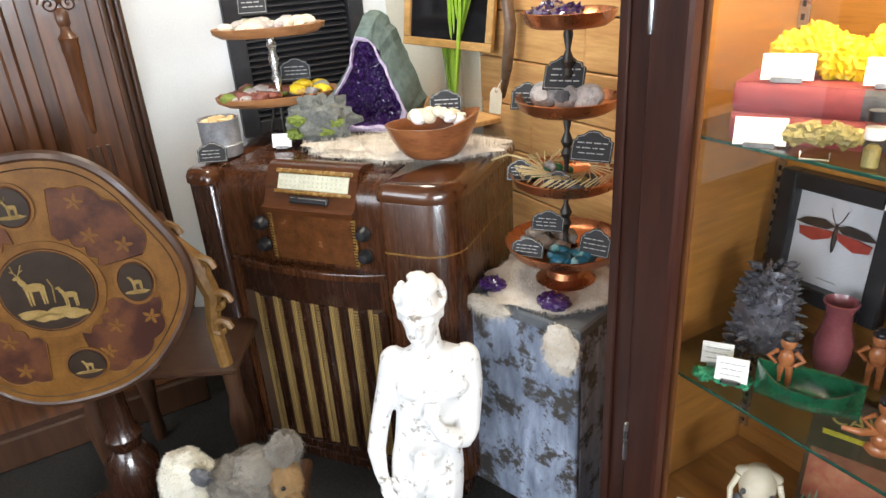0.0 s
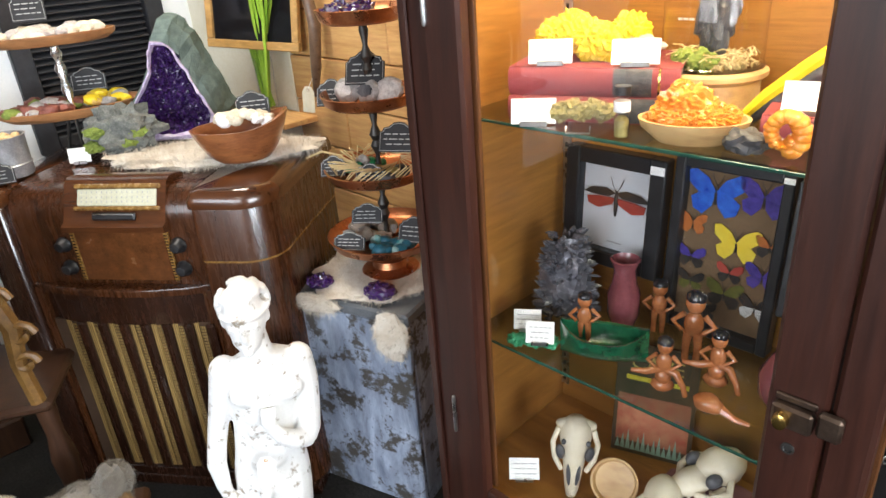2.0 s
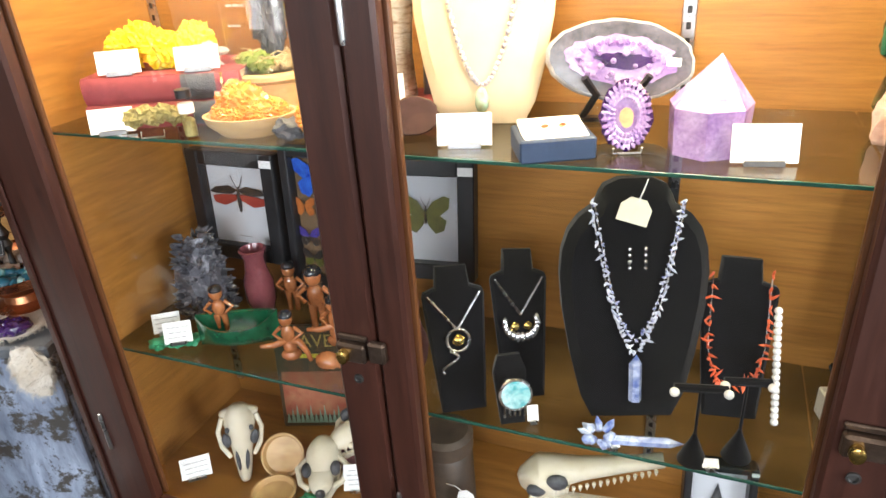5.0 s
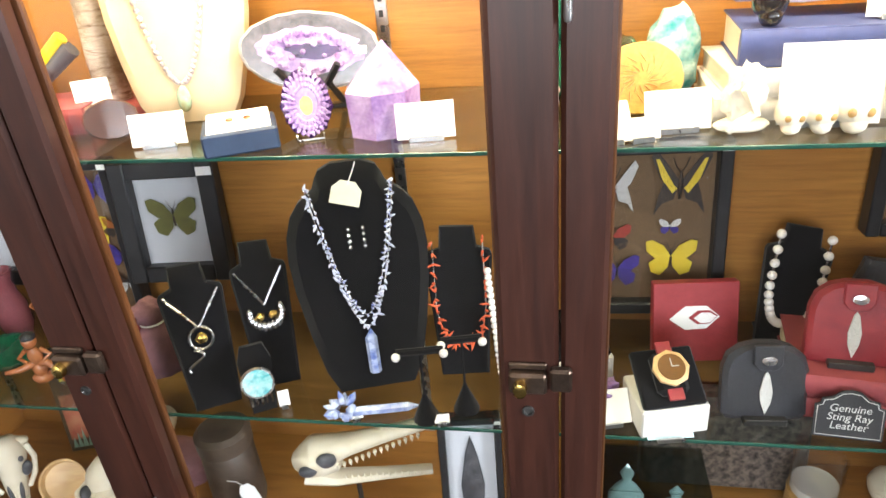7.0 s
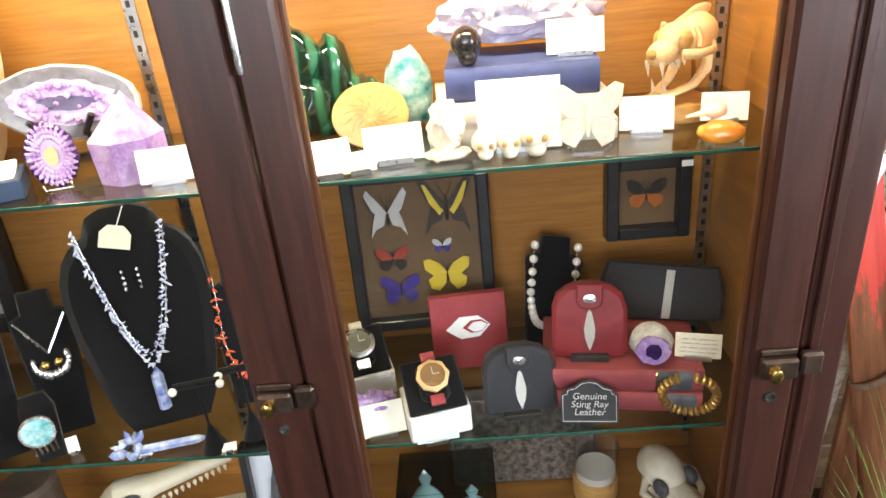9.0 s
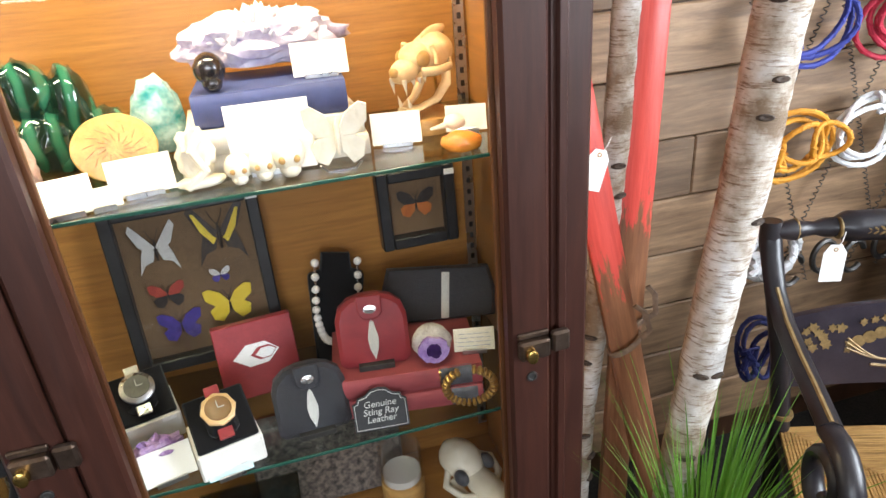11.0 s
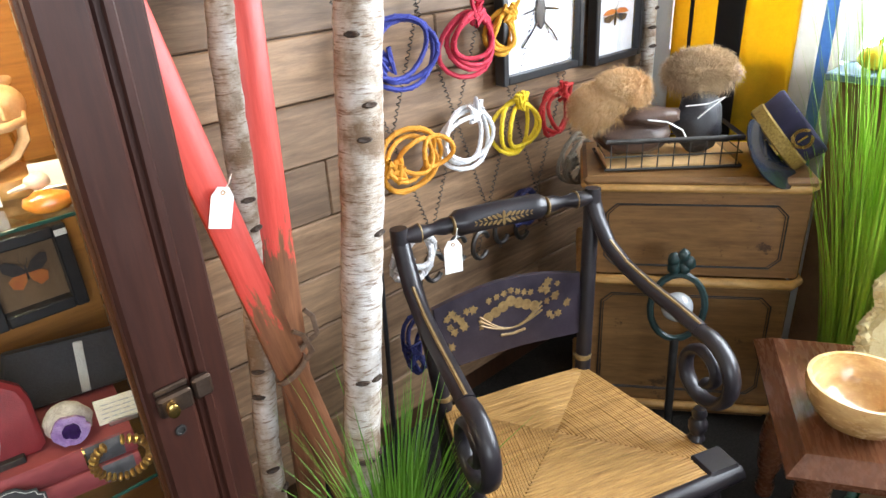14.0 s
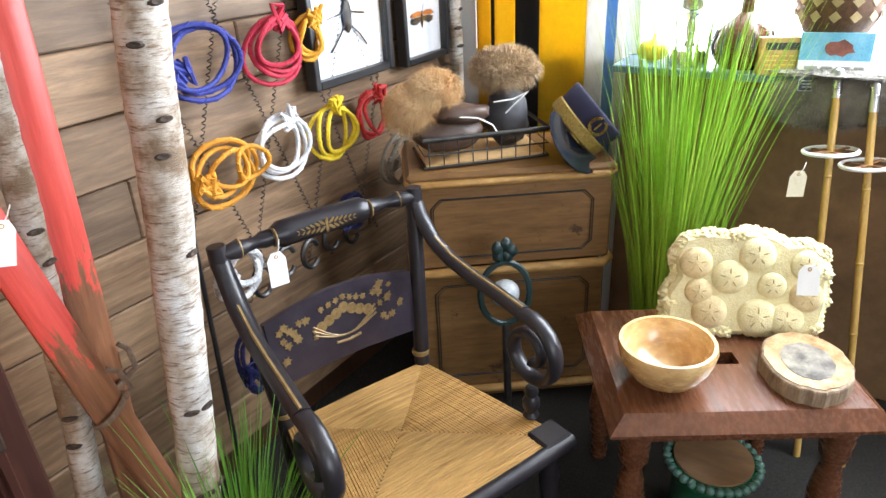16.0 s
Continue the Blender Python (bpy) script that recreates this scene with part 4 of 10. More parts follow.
part("hinge_block", span(-0.10, 0.12, 0.014, 0.12, 0.565, 0.62, 0.006), WALNUT_DARK, table)
for a in (20, 140, 260):
    part("leg", mv(tube([(0.03, 0, 0.10), (0.12, 0, 0.12), (0.20, 0, 0.06), (0.26, 0, 0.022)], [0.03, 0.028, 0.024, 0.02], 8), 0.02, 0.09, 0, 0, 0, a), WALNUT_DARK, table)
# carved gilt-wood chair back showing behind the table top
OLDGOLD = surface("worn_gilt_wood", (0.10, 0.045, 0.012), (0.26, 0.14, 0.035), 0.4, scale=40, bump=0.2)
chairback = thing("carved_side_chair", pose(-1.80, 0.06, 0, 0, 0, 60), "carved walnut side chair with scrolled back", "chair")
part("back_rail", tube([(-0.26, 0, 0.95), (-0.12, 0, 1.0), (0.02, 0, 0.97), (0.12, 0, 0.90), (0.19, 0.0, 0.82), (0.215, 0, 0.72), (0.20, 0, 0.62), (0.21, 0, 0.50)], [0.018, 0.022, 0.026, 0.024, 0.028, 0.024, 0.02, 0.02], 8), OLDGOLD, chairback, "carved gilt scroll rail")
for dx, z, r in ((0.0, 0.80, 0.04), (0.03, 0.70, 0.035), (0.02, 0.62, 0.03), (-0.06, 0.9, 0.035)):
    part("scroll", tube([(0.2 + dx + r * (1 - i / 15) * math.cos(i * 0.6), -0.01, z + r * (1 - i / 15) * math.sin(i * 0.6)) for i in range(12)], 0.010, 6), OLDGOLD, chairback)
part("seat", span(-0.24, 0.24, -0.02, 0.36, 0.47, 0.50, 0.01), OAK_DARK, chairback)
for x, y in ((-0.21, 0.02), (0.21, 0.02), (-0.21, 0.33), (0.21, 0.33)):
    part("leg", mv(lathe([(0.02, 0), (0.024, 0.05), (0.018, 0.12), (0.028, 0.22), (0.034, 0.30), (0.022, 0.38), (0.026, 0.47)], 14), x, y, 0), OAK_DARK, chairback)

# ---- right: birch poles, skis, chair, chest, table, grass ----
def birch_material():
    m, t, p = _tree("birch_bark")
    mp = _coords(t, (1, 1, 1))
    n1 = _node(t, "ShaderNodeTexNoise", Scale=9.0, Detail=5.0, Roughness=0.65)
    n2 = _node(t, "ShaderNodeTexNoise", Scale=1.0, Detail=5.0, Roughness=0.7)
    t.links.new(mp.outputs[0], n1.inputs["Vector"])
    t.links.new(_coords(t, (26, 26, 190)).outputs[0], n2.inputs["Vector"])
    r = _ramp(t, [(0.36, (0.20, 0.135, 0.08)), (0.48, (0.45, 0.39, 0.32)), (0.64, (0.68, 0.67, 0.65))])
    t.links.new(n1.outputs["Fac"], r.inputs[0])
    r2 = _ramp(t, [(0.52, (0, 0, 0)), (0.64, (1, 1, 1))])
    t.links.new(n2.outputs["Fac"], r2.inputs[0])
    mx = t.nodes.new("ShaderNodeMix")
    mx.data_type = "RGBA"
    t.links.new(r2.outputs[0], mx.inputs["Factor"])
    t.links.new(r.outputs[0], mx.inputs["A"])
    mx.inputs["B"].default_value = (0.20, 0.13, 0.08, 1)
    t.links.new(mx.outputs["Result"], p.inputs["Base Color"])
    p.inputs["Roughness"].default_value = 0.65
    bp = _node(t, "ShaderNodeBump", Strength=0.9, Distance=0.005)
    t.links.new(n2.outputs["Fac"], bp.inputs["Height"])
    t.links.new(bp.outputs[0], p.inputs["Normal"])
    return m


BIRCH = birch_material()
BARKDARK = surface("dark_bark_scar", (0.03, 0.022, 0.018), (0.10, 0.07, 0.05), 0.9, scale=80, bump=0.3)


def birch(foot, top, r0, r1, seed, knots):
    rnd = random.Random(seed)
    a, b = Vector(foot), Vector(top)
    n = 34
    pts = []
    for i in range(n + 1):
        p = a.lerp(b, i / n)
        pts.append(p + Vector((noise.noise(Vector((seed, i * 0.22, 0))) * 0.008, noise.noise(Vector((seed, 5, i * 0.22))) * 0.008, 0)))
    rs = [(r0 + (r1 - r0) * i / n) * (1 + 0.06 * noise.noise(Vector((seed * 2, i * 0.5, 9)))) for i in range(n + 1)]
    pole = thing("birch_pole", Matrix.Translation(a), "white birch trunk with dark knots leaning on the wall", "pole", "birch poles")
    loc = [p - a for p in pts]
    tv, tf = tube([loc[k // 5].lerp(loc[min(k // 5 + 1, n)], (k % 5) / 5) for k in range(5 * n + 1)], [rs[k // 5] for k in range(5 * n + 1)], 22)
    rough = []
    for k, p in enumerate(tv):
        c = loc[min(k // 22 // 5, n)]
        q = Vector(p)
        w = 0.0016 * noise.noise(Vector((q.x * 60, q.y * 60, q.z * 150 + seed))) + 0.0022 * noise.noise(Vector((q.x * 25, q.y * 25, q.z * 22 + seed)))
        o = Vector((q.x - c.x, q.y - c.y, 0))
        rough.append(tuple(q + o.normalized() * w if o.length else q))
    part("trunk", (rough, tf), BIRCH, pole, smooth=60)
    for k in range(knots):
        i = rnd.randint(3, n - 1)
        ang = rnd.uniform(-2.6, -0.5)
        d = Vector((math.cos(ang), math.sin(ang), 0.25))
        part("knot", aim(lathe([(0.011, -0.007), (0.011, 0.001), (0.008, 0.006), (0.004, 0.005), (0, 0.002)], 9, 1.5, 0.6), loc[i] + Vector((d.x, d.y, 0)) * rs[i], d), BARKDARK, pole)
    return pole


birch((1.635, 0.950, 0.0), (2.010, 1.094, 2.2), 0.037, 0.055, 3, 16)
birch((1.522, 1.135, 0.0), (1.800, 1.325, 2.2), 0.028, 0.030, 7, 8)

def ski_material(edge):
    """Faded red paint over brown wood, worn away below edge metres along the board."""
    m, t, p = _tree("worn_red_ski")
    c = t.nodes.new("ShaderNodeTexCoord")
    sep = t.nodes.new("ShaderNodeSeparateXYZ")
    t.links.new(c.outputs["Object"], sep.inputs[0])
    n1 = _node(t, "ShaderNodeTexNoise", Scale=1.0, Detail=7.0, Roughness=0.72)
    t.links.new(_coords(t, (45, 45, 9)).outputs[0], n1.inputs["Vector"])
    n2 = _node(t, "ShaderNodeTexNoise", Scale=1.0, Detail=5.0, Roughness=0.7)
    t.links.new(_coords(t, (60, 60, 4)).outputs[0], n2.inputs["Vector"])
    h = _node(t, "ShaderNodeMapRange", **{"From Min": edge - 0.16, "From Max": edge + 0.34, "To Min": -0.42, "To Max": 0.30})
    t.links.new(sep.outputs["Z"], h.inputs["Value"])
    add = t.nodes.new("ShaderNodeMath")
    add.operation = "ADD"
    t.links.new(h.outputs[0], add.inputs[0])
    t.links.new(n1.outputs["Fac"], add.inputs[1])
    k = _ramp(t, [(0.47, (0, 0, 0)), (0.53, (1, 1, 1))])
    t.links.new(add.outputs[0], k.inputs[0])
    red = _ramp(t, [(0.3, (0.44, 0.035, 0.024)), (0.7, (0.66, 0.085, 0.062))])
    bare = _ramp(t, [(0.3, (0.10, 0.036, 0.016)), (0.7, (0.27, 0.115, 0.052))])
    for r in (red, bare):
        t.links.new(n2.outputs["Fac"], r.inputs[0])
    mx = t.nodes.new("ShaderNodeMix")
    mx.data_type = "RGBA"
    t.links.new(k.outputs[0], mx.inputs["Factor"])
    t.links.new(bare.outputs[0], mx.inputs["A"])
    t.links.new(red.outputs[0], mx.inputs["B"])
    t.links.new(mx.outputs["Result"], p.inputs["Base Color"])
    p.inputs["Roughness"].default_value = 0.42
    bp = _node(t, "ShaderNodeBump", Strength=0.3, Distance=0.002)
    t.links.new(add.outputs[0], bp.inputs["Height"])
    t.links.new(bp.outputs[0], p.inputs["Normal"])
    return m


SKIWOOD = wood("bare_ski_wood", (0.16, 0.06, 0.025), (0.30, 0.13, 0.055), 0.5, (20, 20, 3), bump=0.15)
STRAP = surface("ski_strap", (0.10, 0.06, 0.04), (0.22, 0.15, 0.10), 0.8, scale=60, bump=0.3)


def ski(foot, top, w, edge, tip):
    a, b = Vector(foot), Vector(top)
    L = (b - a).length
    d = (b - a).normalized()
    s = d.cross(Vector((0, -1, 0))).normalized()
    m = Matrix((s, d.cross(s), d)).transposed().to_4x4()
    m.translation = a
    sk = thing("wooden_ski", m, "old wooden ski with worn red paint", "ski", "skis")
    # stations along the board: half width, thickness, bend
    v, f = [], []
    n = 40
    for i in range(n + 1):
        z = L * i / n
        u = max(0.0, (z - (L - 0.16)) / 0.16) if tip else 0.0
        hw = w / 2 * (1 + 0.10 * (z / L - 0.4)) * (1 - u ** 2.2) + 0.003
        th = 0.010 - 0.005 * u
        y = 0.03 * u * u
        for x, yy in ((-hw, th * 0.6), (-hw, -th * 0.6), (-hw * 0.86, -th), (0, -th * 1.06), (hw * 0.86, -th), (hw, -th * 0.6), (hw, th * 0.6), (0, th)):
            v.append((x, y + yy, z))
    for i in range(n):
        for k in range(8):
            f.append((i * 8 + k, i * 8 + (k + 1) % 8, (i + 1) * 8 + (k + 1) % 8, (i + 1) * 8 + k))
    f += [tuple(reversed(range(8))), tuple(range(n * 8, n * 8 + 8))]
    part("board", (v, f), ski_material(edge), sk)
    zs = 0.66
    part("binding", tube([(w * 0.60 * math.cos(t), 0.024 * math.sin(t) - 0.004, zs + 0.012 * math.cos(t)) for t in [i * 0.4488 for i in range(14)]], 0.008, 6, True, 0.5), STRAP, sk, "old leather toe strap")
    part("strap_end", tube([(w * 0.5, -0.02, zs + 0.01), (w * 0.75, -0.035, zs + 0.03), (w * 0.7, -0.03, zs + 0.075), (w * 0.45, -0.025, zs + 0.095)], 0.007, 6, False, 0.5), STRAP, sk)
    return sk


ski((1.756, 1.05, 0.0), (1.470, 1.242, 1.64), 0.066, 0.71, True)
ski((1.635, 1.135, 0.0), (1.784, 1.292, 2.05), 0.070, 0.80, False)

# rush-seated armchair
RUSH = wood("woven_rush", (0.20, 0.095, 0.022), (0.50, 0.29, 0.085), 0.55, (8, 90, 40), bump=0.5)
CH = pose(2.162, 0.906, 0, 0, 0, -21)
chair = thing("rush_armchair", CH, "black lacquered armchair with gilt stencils and rush seat", "chair")
SZ = 0.41
SB, SF, SD = 0.205, 0.29, 0.455
# seat: four woven wedges that meet at the middle, raised cords running across
def wedge(p0, p1, c, n, seed):
    rnd = random.Random(seed)
    gs = []
    p0, p1, c = Vector(p0), Vector(p1), Vector(c)
    for i in range(n):
        k0 = i / n
        a, b = p0.lerp(c, k0), p1.lerp(c, k0)
        a.z = b.z = SZ + 0.006 + 0.004 * math.sin(k0 * 1.5) + rnd.uniform(-0.001, 0.001)
        if (b - a).length > 0.01:
            m = (a + b) / 2 + Vector((0, 0, 0.0035 + rnd.uniform(-0.001, 0.001)))
            gs.append(tube([a, a.lerp(m, 0.5) + Vector((rnd.uniform(-1, 1), rnd.uniform(-1, 1), 0)) * 0.001, m, b.lerp(m, 0.5), b], 0.0046, 6))
    return join(*gs)


cn = [(-SB, 0.0, SZ), (SB, 0.0, SZ), (SF, -SD, SZ), (-SF, -SD, SZ)]
ctr = (0.0, -0.2, SZ)
seat = part("seat", slab([(-SB, 0.005), (-SF, -SD), (SF, -SD), (SB, 0.005)], SZ - 0.022, SZ + 0.004, 0.004), RUSH, chair, "golden woven rush seat")
for i in range(4):
    part("rush_wedge", wedge(cn[i], cn[(i + 1) % 4], ctr, 34, i), RUSH, seat)
part("front_rail", tube([(-SF - 0.02, -SD - 0.008, SZ - 0.008), (0, -SD - 0.012, SZ - 0.008), (SF + 0.02, -SD - 0.008, SZ - 0.008)], 0.022, 10), BLACKLACQUER, chair)
for s in (-1, 1):
    part("corner_block", box(s * (SF - 0.022), -SD + 0.022, SZ + 0.008, 0.082, 0.072, 0.022, 0.006), BLACKLACQUER, chair)
    part("side_rail", tube([(s * SB, 0.0, SZ - 0.014), (s * SF, -SD, SZ - 0.014)], 0.012, 8), BLACKLACQUER, chair)
    # back post: straight below the seat, swept back above
    part("back_post", tube([(s * SB, 0.0, 0.0), (s * SB, 0.0, 0.25), (s * SB, 0.005, SZ), (s * 0.222, 0.025, 0.60), (s * 0.244, 0.055, 0.75), (s * 0.262, 0.077, 0.86), (s * 0.264, 0.080, 0.905)], [0.018, 0.020, 0.022, 0.021, 0.021, 0.023, 0.021], 10), BLACKLACQUER, chair)
    part("gilt_ring", mv(lathe([(0.0235, -0.006), (0.025, 0), (0.0235, 0.006)], 14), s * SB, 0.008, SZ + 0.045), GILT, chair)
    part("front_leg", mv(lathe([(0.014, 0), (0.018, 0.04), (0.015, 0.10), (0.024, 0.14), (0.018, 0.18), (0.026, 0.30), (0.02, 0.34), (0.026, 0.37), (0.024, SZ)], 14), s * (SF - 0.02), -SD + 0.02, 0), BLACKLACQUER, chair)
    part("arm_support", mv(lathe([(0.014, 0), (0.020, 0.008), (0.014, 0.020), (0.021, 0.036), (0.022, 0.052), (0.014, 0.066), (0.018, 0.078), (0.013, 0.092)], 14), s * 0.278, -SD + 0.095, SZ + 0.012), BLACKLACQUER, chair)
    # arm: a flat ribbon that flows from the post's top, sweeps down and ends in a scroll
    apts = [(0.076, 0.878), (0.052, 0.832), (0.004, 0.779), (-0.070, 0.746), (-0.16, 0.728), (-0.25, 0.717), (-0.325, 0.705)]
    spiral = []
    for i in range(30):
        a = radians(72 + i * 19)
        r = 0.094 * (1 - i / 40)
        spiral.append((-0.355 + r * math.cos(a), 0.612 + r * math.sin(a)))
    allp = apts + spiral
    ax = [s * (0.262 + 0.018 * min(1, max(0, (0.08 - y) / 0.4))) for y, z in allp]
    arm = part("arm", tube([(x, y, z) for x, (y, z) in zip(ax, allp)], [0.0145] * len(apts) + [0.0150 * (1 - 0.25 * i / 30) for i in range(30)], 12, False, 1.5), BLACKLACQUER, chair, "sweeping scrolled arm")
    part("gilt_line", tube([(x, y, z + 0.0143) for x, (y, z) in list(zip(ax, apts))[1:]], 0.0028, 5, False, 1.6), GILT, arm)
part("crest_rail", tube([(x, 0.075 + 0.02 * (1 - (x / 0.262) ** 2), 0.882) for x in [-0.262 + i * 0.524 / 24 for i in range(25)]], [0.016, 0.018, 0.023, 0.017, 0.014, 0.021, 0.021] + [0.033] * 11 + [0.021, 0.021, 0.014, 0.017, 0.023, 0.018, 0.016], 14), BLACKLACQUER, chair, "turned crest with gilt leaf band")
lv = []
for i in range(-6, 7):
    k = 1 - abs(i) / 10
    for q in (-1, 1):
        lv.append(mv(plate(ellipse(0, 0, 0.011 * k, 0.0040 * k, 8), 0.002), i * 0.0125, 0.0612, 0.884 + q * 0.009 * k, 0, -q * (38 if i > 0 else -38 if i < 0 else 90), 0))
part("crest_stencil", join(*lv), GILT, chair)
for x in (-0.213, -0.128, 0.128, 0.213):
    part("gilt_ring", mv(lathe([(0.0225, -0.003), (0.0245, 0), (0.0225, 0.003)], 12), x, 0.083, 0.882, 0, 90, 0), GILT, chair)
# slat with a stencilled fruit basket
bs = []
for i in range(17):
    x = -0.208 + i * 0.416 / 16
    bs.append((x, 0.695 + 0.036 * math.cos(x / 0.208 * 1.45)))
slat_o = bs + [(x, 0.532 + 0.006 * math.cos(x * 12)) for x in [0.205 - i * 0.41 / 16 for i in range(17)]]
slat = part("back_slat", mv(plate(slat_o, 0.016, 0.003), 0, -0.052, 0, -8, 0, 0), surface("dark_slat_lacquer", (0.012, 0.010, 0.016), (0.034, 0.026, 0.036), 0.32, scale=18, fine=300, bump=0.05, coat=0.3), chair, "curved slat with gilt fruit-basket stencil")
st = []
rnd = random.Random(2)
LEAF = [(0, 1.0), (0.22, 0.62), (0.62, 0.66), (0.42, 0.30), (0.70, 0.0), (0.30, -0.08), (0.10, -0.5), (-0.10, -0.5), (-0.30, -0.08), (-0.70, 0.0), (-0.42, 0.30), (-0.62, 0.66), (-0.22, 0.62)]
for q in (-1, 1):
    for i in range(13):
        k = rnd.uniform(0.011, 0.018)
        st.append(mv(plate([(a * k, b * k) for a, b in LEAF], 0.0016), q * rnd.uniform(0.085, 0.178), -0.0612, 0.632 + rnd.uniform(-0.062, 0.066), 0, rnd.uniform(0, 360), 0))
for i in range(7):
    st.append(mv(plate(ellipse(-0.066 + i * 0.022, 0.664 - 0.010 * abs(i - 3), 0.0145, 0.0145, 14), 0.002), 0, -0.0612, 0))
    st.append(mv(plate([(a * 0.013, b * 0.013) for a, b in LEAF], 0.0016), -0.06 + i * 0.02, -0.0615, 0.694 - 0.006 * abs(i - 3), 0, 40 * i, 0))
st += [tube([(-0.088 + i * 0.0147, -0.0615, 0.642 - d - (0.052 - d) * math.sin(i / 12 * 3.14)) for i in range(13)], 0.0026, 5) for d in (0.0, 0.012, 0.024)]
st.append(tube([(-0.035, -0.0615, 0.578), (0.0, -0.0615, 0.574), (0.035, -0.0615, 0.578)], 0.004, 5))
part("stencil", xf(join(*st), pose(0, 0.0, 0, -8, 0, 0)), GILT, slat)
part("stretcher", tube([(-SF + 0.03, -SD + 0.02, 0.18), (SF - 0.03, -SD + 0.02, 0.18)], [0.011, 0.011], 8), BLACKLACQUER, chair)
# two-tier wash chest across the corner
CHP = pose(2.61, 1.04, 0, 0, 0, -53)
chest = thing("painted_chest", CHP, "old brown painted chest with ochre rounded mouldings", "chest")
CW, CD, CT = 0.645, 0.36, 0.85
part("lower_case", span(0.02, CW - 0.02, 0.02, CD, 0.04, 0.50, 0.006), CHESTWOOD, chest)
part("upper_case", span(0.012, CW - 0.012, 0.012, CD, 0.53, CT - 0.03, 0.006), CHESTWOOD, chest)
part("lid", span(0.0, CW, 0.0, CD + 0.002, CT - 0.029, CT, 0.012), CHESTWOOD, chest)
for z, r in ((CT - 0.033, 0.0125), (0.515, 0.016), (0.05, 0.014)):
    part("moulding", tube([(0.006, CD, z), (0.006, 0.03, z), (0.03, 0.004, z), (CW - 0.03, 0.004, z), (CW - 0.006, 0.03, z), (CW - 0.006, CD, z)], r, 10), RATTAN, chest, "ochre half-round moulding")
for z0, z1, y in ((0.565, 0.765, 0.0105), (0.10, 0.46, 0.0185)):
    q = [(0.07, z0 + 0.03), (0.10, z0), (CW - 0.10, z0), (CW - 0.07, z0 + 0.03), (CW - 0.07, z1 - 0.03), (CW - 0.10, z1), (0.10, z1), (0.07, z1 - 0.03)]
    part("painted_line", tube([(x, y, z) for x, z in q], 0.0022, 5, True), BLACK, chest)
    part("painted_line", tube([(x * 0.97 + 0.01, y, z * 0.97 + (z0 + z1) * 0.015) for x, z in q], 0.0015, 5, True), BLACK, chest)
part("plinth", span(0.03, CW - 0.03, 0.03, CD - 0.01, 0.0, 0.04, 0.004), CHESTWOOD, chest)

# jatoba side table with a slot
TB = pose(2.271, 0.263, 0, 0, 0, -58.6)
side = thing("side_table", TB, "reddish hardwood side table with turned legs", "table")
TZ, TW, TD = 0.50, 0.64, 0.52
sx0, sx1, sy0, sy1 = 0.23, 0.36, 0.215, 0.265


def slotted_top(w, d, x0, x1, y0, y1, z0, z1, b):
    """A board with a slot through it and a chamfered outer edge."""
    xs, ys = (b, x0, x1, w - b), (b, y0, y1, d - b)
    v, f = [], []
    for z in (z0, z1):
        v += [(x, y, z) for y in ys for x in xs]
    for k in (0, 16):
        for j in range(3):
            for i in range(3):
                if (i, j) != (1, 1):
                    q = (k + 4 * j + i, k + 4 * j + i + 1, k + 4 * j + i + 5, k + 4 * j + i + 4)
                    f.append(q if k else q[::-1])
    for a, c in ((5, 6), (6, 10), (10, 9), (9, 5)):
        f.append((a + 16, c + 16, c, a))
    rim = [(0, 0), (w, 0), (w, d), (0, d)]
    k0 = len(v)
    v += [(x, y, z) for z in (z0 + 0.003, z1 - 0.9 * b) for x, y in rim]
    co = (0, 3, 15, 12)
    for i in range(4):
        j = (i + 1) % 4
        f += [(k0 + i, k0 + j, k0 + 4 + j, k0 + 4 + i), (co[i], co[j], k0 + j, k0 + i), (k0 + 4 + i, k0 + 4 + j, co[j] + 16, co[i] + 16)]
    return v, f


top = part("tabletop", slotted_top(TW, TD, sx0, sx1, sy0, sy1, TZ - 0.045, TZ, 0.038), TABLEWOOD, side, "thick top with chamfered edge and hand slot", smooth=0)
part("apron", span(0.05, TW - 0.05, 0.05, 0.07, TZ - 0.10, TZ - 0.0455, 0.004), TABLEWOOD, side)
for x in (0.08, TW - 0.08):
    for y in (0.08, TD - 0.08):
        part("leg", mv(lathe([(0.022, 0), (0.026, 0.03), (0.02, 0.06), (0.034, 0.12), (0.038, 0.2), (0.03, 0.27), (0.022, 0.30), (0.036, 0.33), (0.038, 0.40), (0.038, TZ - 0.046)], 18), x, y, 0), TABLEWOOD, side)

# tall artificial grass
GREEN = surface("grass_blade", (0.13, 0.30, 0.015), (0.44, 0.66, 0.07), 0.45, scale=4, fine=60, bump=0.02, spread=0.3)


